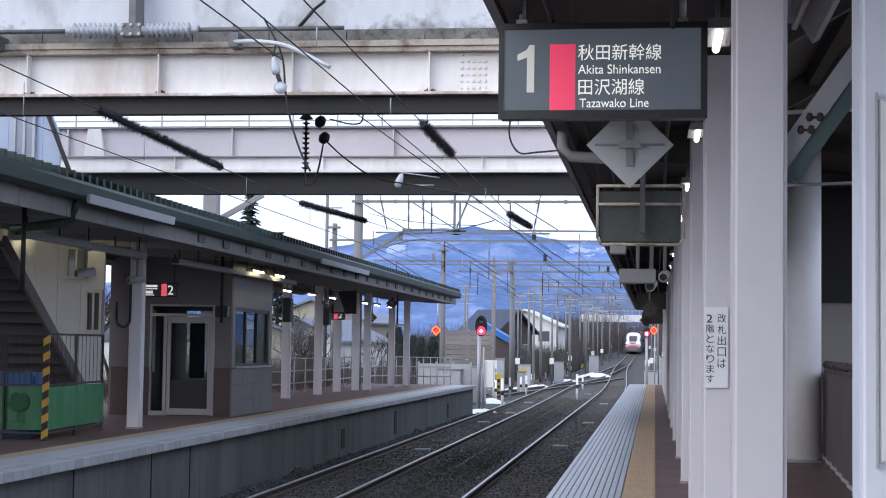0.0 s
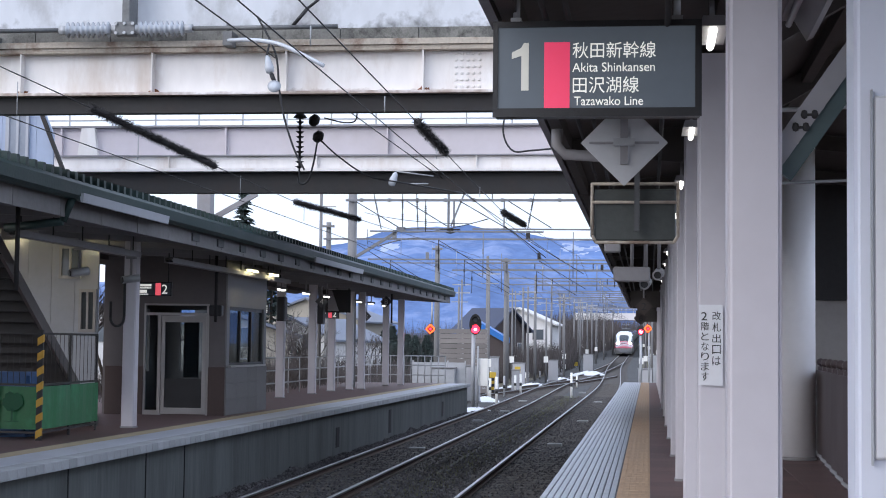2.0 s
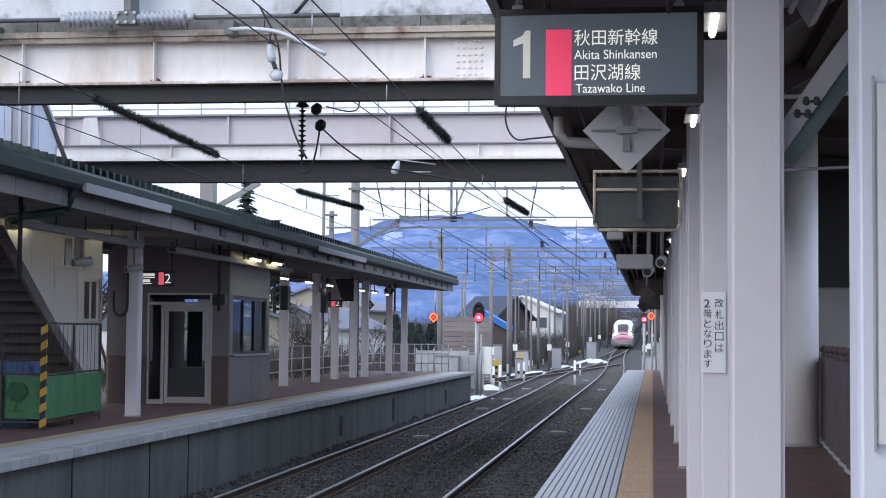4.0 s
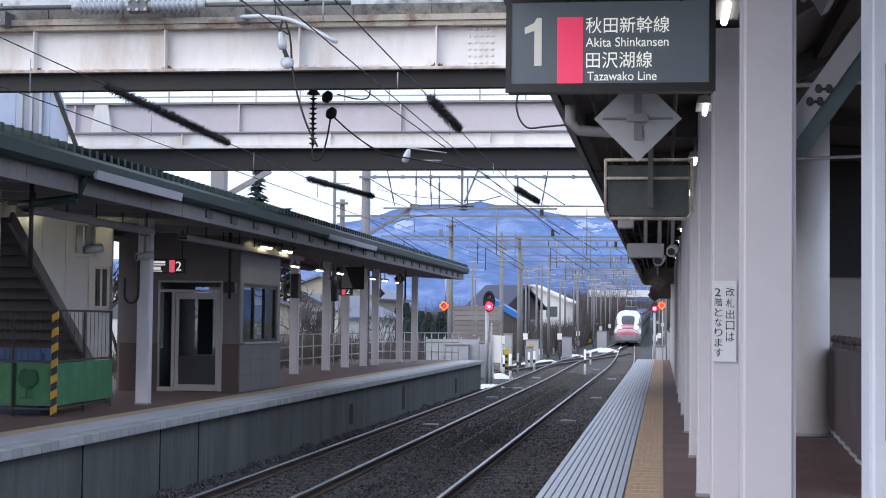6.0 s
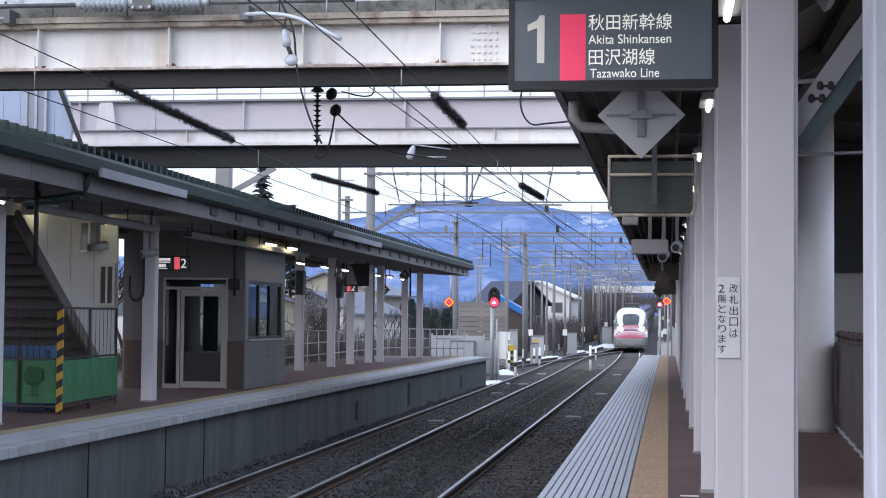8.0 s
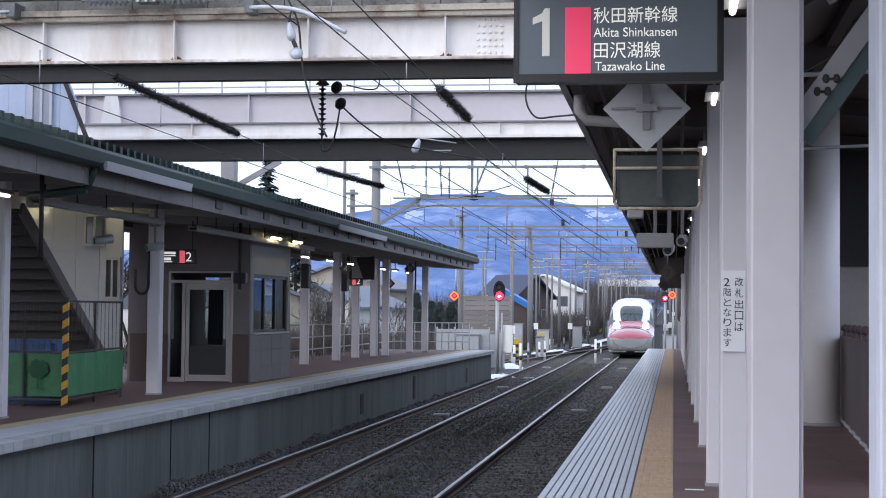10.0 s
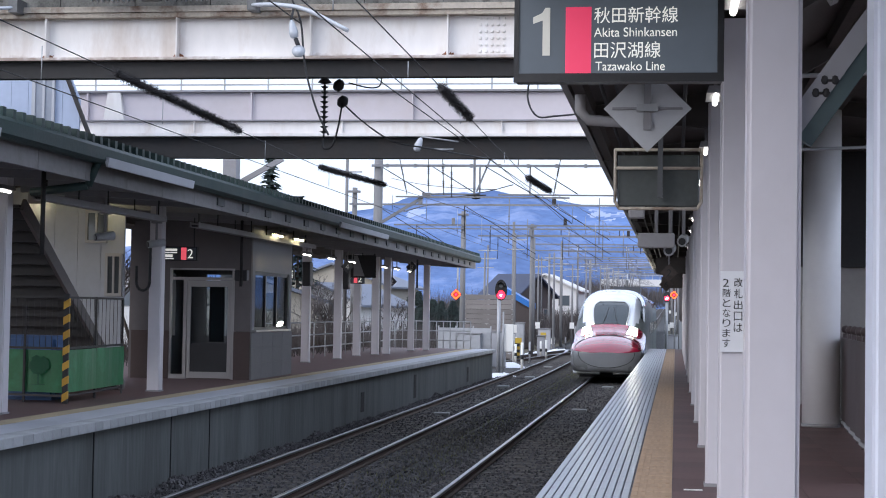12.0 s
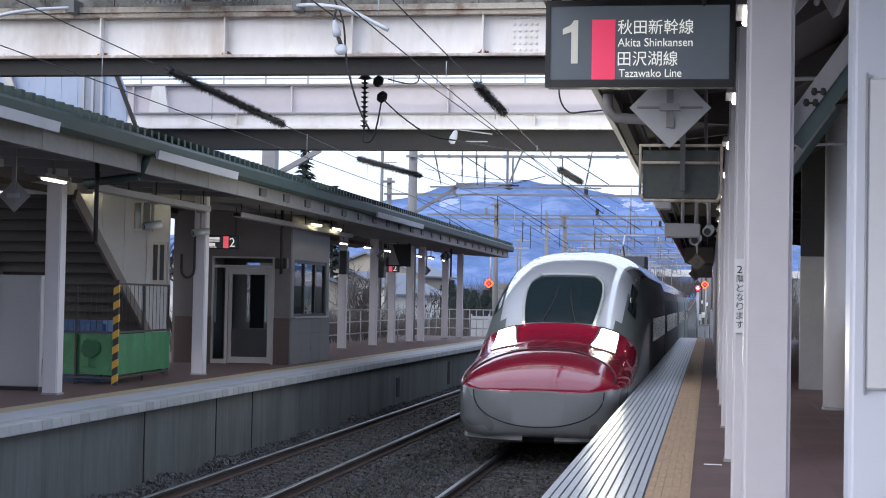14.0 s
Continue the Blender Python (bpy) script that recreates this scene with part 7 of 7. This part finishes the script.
            c = Vector((p2_edge(y) - 0.12 + 0.5 * d, y, -1.33 + 0.16 * (1 - d) * (0.6 + noise.noise(Vector((0, y * 0.7, 0)))) + random.uniform(0, 0.03)))
        i = len(verts)
        e = Euler((random.random() * 6, random.random() * 6, random.random() * 6)).to_matrix()
        verts += [c + e @ Vector(q) * s for q in ((1, 0, -0.5), (-0.5, 0.9, -0.5), (-0.6, -0.8, -0.4), (0.1, 0.1, 0.8), (0.7, 0.6, 0.4))]
        faces += [(i, i + 1, i + 4), (i + 1, i + 3, i + 4), (i + 1, i + 2, i + 3), (i + 2, i, i + 3), (i, i + 4, i + 3), (i, i + 2, i + 1)]
    me = bpy.data.meshes.new("ballast_stones")
    me.from_pydata(verts, [], faces)
    me.materials.append(STONE)
    tagged(new("ballast_stones", me), "loose grey ballast stones between the tracks", "ballast", kind="stuff")
    stuff_twigs("track_weeds", [(-4.2, -2.7, 20, 95, -1.32, 0.12)], 5000, 0.006, mat("dry_grass", (0.13, 0.13, 0.06), 0.9, vary=0.3, island=0.4), "thin dry grass between the tracks", 9)


build_signals()
build_lineside()
build_surroundings()
build_hills()


# ---- the train ----
TRED = mat("train_red", (0.33, 0.006, 0.035), 0.2, vary=0.05, scale=1, bump=0.0, coat=1.0, spec=0.2)
TRED.node_tree.nodes["Principled BSDF"].inputs["Coat IOR"].default_value = 1.9
TGREY = mat("train_silver", (0.31, 0.315, 0.32), 0.3, 0.2, vary=0.05, scale=1, bump=0.0, coat=0.6)
TWHITE = mat("train_white", (0.5, 0.51, 0.5), 0.25, vary=0.04, scale=1, bump=0.0, coat=0.8)
TDARK = mat("train_dark", (0.02, 0.02, 0.022), 0.5, vary=0.2)
TGLASS = mat("train_glass", (0.018, 0.030, 0.036), 0.05, vary=0.05, bump=0.0)
# pale cab-top colour stands in for sky mirrored in glossy red paint
TSKYWHITE = mat("train_sky_reflection", (0.74, 0.77, 0.84), 0.10, 0.2, vary=0.04, scale=1, bump=0.0, coat=1.0)
# dark flank colour holds the shade on the train's pale sides
TSHADESIDE = mat("train_side_shade", (0.10, 0.115, 0.112), 0.5, vary=0.15, scale=1, bump=0.0, spec=0.2)
HEADLAMP = glow("headlamp", (1.0, 0.98, 0.80), 85.0)

NOSE = ((0.0, 0.45, 0.55, 1.10, 1.13), (0.05, 0.92, 0.42, 1.13, 1.22), (0.15, 1.17, 0.36, 1.16, 1.32), (0.35, 1.33, 0.32, 1.18, 1.44), (0.7, 1.43, 0.30, 1.20, 1.58), (1.2, 1.50, 0.30, 1.22, 1.71), (1.7, 1.53, 0.30, 1.25, 1.79), (2.4, 1.53, 0.28, 1.30, 1.87), (3.0, 1.53, 0.22, 1.36, 1.99), (3.4, 1.53, 0.2, 1.42, 2.11), (3.7, 1.53, 0.18, 1.48, 2.25), (4.5, 1.53, 0.16, 1.6, 2.68), (5.2, 1.53, 0.16, 1.72, 3.02), (5.7, 1.53, 0.16, 1.8, 3.21), (6.2, 1.53, 0.16, 1.9, 3.36), (7.0, 1.53, 0.16, 2.0, 3.57), (8.0, 1.53, 0.16, 2.12, 3.71), (9.5, 1.53, 0.16, 2.25, 3.80), (11.0, 1.53, 0.16, 2.3, 3.82), (23.0, 1.53, 0.16, 2.3, 3.82))


def nose_at(s):
    for a, b in zip(NOSE, NOSE[1:]):
        if s <= b[0]:
            k = (s - a[0]) / (b[0] - a[0])
            return [a[i] + (b[i] - a[i]) * k for i in range(1, 5)]
    return NOSE[-1][1:]


def skin(s, a, out=0.0):
    """A point of the upper body at s metres behind the tip; a from 0 (one side) over the top to 180 degrees."""
    hw, zb, zs, zt = nose_at(s)
    c, d = math.cos(radians(a)), math.sin(radians(a))
    e = 1.0 - 0.36 * min(max((s - 1.5) / 3.5, 0), 1)
    return Vector(((hw + out) * abs(c) ** e * (1 if c > 0 else -1), s, zs + (zt - zs + out) * abs(d) ** e))


def patch(bm, s0, s1, a0, a1, ns, na, out):
    grid = []
    for i in range(ns + 1):
        k = i / ns
        lo, hi = (a0(k), a1(k))
        grid.append([bm.verts.new(skin(s0 + (s1 - s0) * k, lo + (hi - lo) * j / na, out)) for j in range(na + 1)])
    for p, q in zip(grid, grid[1:]):
        for j in range(na):
            bm.faces.new((p[j], p[j + 1], q[j + 1], q[j])).smooth = True
    return bm


def build_lead_car():
    car = thing("train_lead_car", "red and grey express train lead car with long nose, cab top pale as sky reflection", "train")
    stations = [0, 0.02, 0.05, 0.1, 0.15, 0.25, 0.35, 0.5, 0.7, 1.0, 1.3, 1.7, 2.1, 2.4, 2.7, 3, 3.4, 3.7, 4.1, 4.5, 5, 5.5, 6, 6.5, 7, 7.5, 8, 8.7, 9.5, 11, 13, 18, 22.6]
    bm = bmesh.new()
    rings = []
    for s in stations:
        hw, zb, zs, zt = nose_at(s)
        pts = [Vector((0.7 * hw, s, zb)), Vector((0.93 * hw, s, zb + 0.06)), Vector((hw, s, zb + 0.3)), Vector((hw, s, (zs + zb + 0.3) / 2))]
        pts += [skin(s, 180 * j / 24) for j in range(25)]
        pts += [Vector((-p.x, p.y, p.z)) for p in pts[:4][::-1]]
        rings.append([bm.verts.new(p) for p in pts])
    n = len(rings[0])
    for k, (p, q) in enumerate(zip(rings, rings[1:])):
        s = stations[k]
        for j in range(n):
            f = bm.faces.new((p[j], q[j], q[(j + 1) % n], p[(j + 1) % n]))
            f.smooth = True
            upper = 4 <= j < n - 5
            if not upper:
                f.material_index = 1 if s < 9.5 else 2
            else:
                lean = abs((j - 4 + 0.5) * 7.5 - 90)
                # behind 3.7 m the mirrored sky and the side shade are painted on
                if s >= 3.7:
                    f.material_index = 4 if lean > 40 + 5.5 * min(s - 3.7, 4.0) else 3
    bm.faces.new(rings[0]), bm.faces.new(rings[-1][::-1])
    bm.faces.ensure_lookup_table()
    bm.faces[-2].material_index = 1
    part("body", bm, [TRED, TGREY, TSHADESIDE, TSKYWHITE, TSHADESIDE], car)
    edge = lambda k: 70.0 - 2.5 * math.sin(k * 3.14) + 4 * k + (5 * ((k - 0.8) / 0.2) ** 2 if k > 0.8 else 0)
    bm = patch(bmesh.new(), 3.7, 5.65, edge, lambda k: 180 - edge(k), 14, 14, 0.02)
    part("windscreen", bm, TGLASS, car, "dark curved windscreen")
    bm = bmesh.new()
    for side in (1, -1):
        pts = [skin(3.7 + 1.95 * k / 14, 90 + side * (90 - edge(k / 14)), 0.03) for k in range(15)]
        polytube(bm, pts, 0.03, 6)
    top = [skin(5.65, edge(1) + (180 - 2 * edge(1)) * k / 10, 0.03) for k in range(11)]
    polytube(bm, top, 0.03, 6)
    part("windscreen_trim", bm, TWHITE, car, "silver windscreen trim")
    bm = bmesh.new()
    for k in (-1, 1):
        pivot = skin(3.72, 90 + 7 * k, 0.035)
        polytube(bm, [pivot, skin(4.3, 90 + 3 * k, 0.04), skin(5.0, 90 + 1 * k, 0.04)], 0.012, 5)
    part("wiper", bm, TDARK, car, "black windscreen wiper")
    for side in (1, -1):
        bm = patch(bmesh.new(), 2.55, 3.6, lambda k: 90 + side * 35 - 10 + 2 * k, lambda k: 90 + side * 35 + 10 - 2 * k, 6, 5, 0.025)
        part("headlight", bm, HEADLAMP, car, "glowing white headlight")
        bm = patch(bmesh.new(), 2.45, 3.7, lambda k: 90 + side * 35 - 12 + 2 * k, lambda k: 90 + side * 35 + 12 - 2 * k, 6, 5, 0.012)
        part("headlight_bezel", bm, TDARK, car, "dark headlight surround")
        bm = patch(bmesh.new(), 4.7, 6.3, lambda k: 90 + side * (90 - 36) - 8 + 4 * k, lambda k: 90 + side * (90 - 36) + 6, 6, 4, 0.015)
        part("cab_window", bm, TGLASS, car, "dark cab side window")
    arc = [skin(0.35 + 1.45 * math.sin(math.pi * k / 24) ** 0.8, 18 + 144 * k / 24, 0.008) for k in range(25)]
    part("hood_seam", polytube(bmesh.new(), arc, 0.014, 5), TDARK, car, "dark hood seam")
    ring = []
    for k in range(25):
        a = math.pi * k / 24
        x, z = 1.12 * math.cos(a), 1.14 - 0.62 * math.sin(a) ** 0.8
        y = next(q for q in [0.01 * i for i in range(200)] if nose_at(q)[0] >= abs(x) - 0.02 and nose_at(q)[1] <= z)
        ring.append(Vector((x, y - 0.004, z)))
    part("coupler_seam", polytube(bmesh.new(), ring, 0.012, 5), TDARK, car, "dark coupler cover seam")
    for first in (0, 9):
        bm = bmesh.new()
        lip = [Vector((1.40 * math.sin(math.pi * (k / 16 - 0.5)), 0.22 + 0.85 * (1 - math.cos(math.pi * (k / 16 - 0.5))), 0.30)) for k in range(first, first + 8)]
        rows = [[bm.verts.new(p + Vector((0, dy, dz))) for p in lip] for dy, dz in ((0.0, 0.06), (-0.08, -0.02), (0.1, -0.07), (0.2, 0.05))]
        for a in range(4):
            for k in range(7):
                bm.faces.new((rows[a][k], rows[a][k + 1], rows[(a + 1) % 4][k + 1], rows[(a + 1) % 4][k]))
        for k in (0, 7):
            bm.faces.new([r[k] for r in rows])
        part("skirt_lip", bm, TWHITE, car, "pale lip along the skirt")
    bm = bmesh.new()
    box(bm, -1.2, 1.2, 2.5, 22, 0.05, 0.3)
    part("underframe", bm, TDARK, car)
    for y in (4.2, 6.4, 17.8, 20.1):
        for x in (-0.7525, 0.7525):
            bm = bmesh.new()
            tube(bm, (x - 0.06, y, 0.43), (x + 0.06, y, 0.43), 0.43, n=20)
            part("wheel", bm, TDARK, car)
    bm = bmesh.new()
    for side in (-1.535, 1.535):
        box(bm, side - 0.012, side + 0.012, 11.5, 22.0, 1.75, 2.3)
    part("side_windows", bm, TGLASS, car)
    return car


def build_car():
    car = thing("train_car", "express train car with red roof edge, silver base and sides darkened for shade", "train")
    out = [(1.40, 0.2), (1.53, 0.5), (1.53, 2.3)] + [(1.53 * math.cos(radians(a)) ** 0.72, 2.3 + 1.42 * math.sin(radians(a)) ** 0.72) for a in (12, 25, 40, 55, 70)]
    out = out + [(0, 3.72)] + [(-x, z) for x, z in out[::-1]]
    bm = bmesh.new()
    prism(bm, out, 0, 20.0)
    for f in bm.faces:
        # the middle band takes the flank colour with the shade in it
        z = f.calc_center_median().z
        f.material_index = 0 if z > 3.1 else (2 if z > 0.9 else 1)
    part("body", bm, [TRED, TGREY, TSHADESIDE], car)
    for side in (-1.535, 1.535):
        bm = bmesh.new()
        box(bm, side - 0.012, side + 0.012, 1.8, 18.2, 1.75, 2.3)
        part("side_windows", bm, TGLASS, car)
    bm = bmesh.new()
    box(bm, -1.2, 1.2, -0.5, 20.5, 0.05, 0.5)
    part("underframe", bm, TDARK, car)
    return car


LEAD = build_lead_car()
CARS = [build_car()]
for k in range(5):
    CARS.append(copy_thing(CARS[0], pose(0, 60 + 20 * k, 0)))
cover = bmesh.new()
prism(cover, [(2.0, 3.6), (2.8, 4.2), (5.6, 4.25), (6.4, 3.6)], -0.75, 0.75, "x")
part("pantograph_cover", cover, TDARK, CARS[0], "dark pantograph shroud")
arm = bmesh.new()
bar(arm, (0, 4.8, 4.2), (0, 3.6, 4.6), 0.05, 0.05)
bar(arm, (0, 3.6, 4.6), (0, 4.6, 4.97), 0.04, 0.04)
bar(arm, (-0.75, 4.6, 4.97), (0.75, 4.6, 4.97), 0.06, 0.04)
part("pantograph", arm, GALV, CARS[0], "raised pantograph arm")


def on_track(y, length):
    """The pose of a car whose front end is at y."""
    a, b = y + 0.15 * length, y + 0.85 * length
    p, q = Vector((track_x(a) - 0.04, a, RAIL + track_z(a))), Vector((track_x(b) - 0.04, b, RAIL + track_z(b)))
    way = (q - p).normalized()
    turn = way.to_track_quat("Y", "Z").to_matrix().to_4x4()
    return Matrix.Translation(p - way * 0.15 * length) @ turn


def motions():
    for car, behind, length in [(LEAD, 0.0, 22.6)] + [(c, 23.1 + 20.5 * k, 20.0) for k, c in enumerate(CARS)]:
        walk(car, [(0.5 * k, on_track(26.3 + 19.3 * (14 - 0.5 * k) + behind, length)) for k in range(29)])


motions()
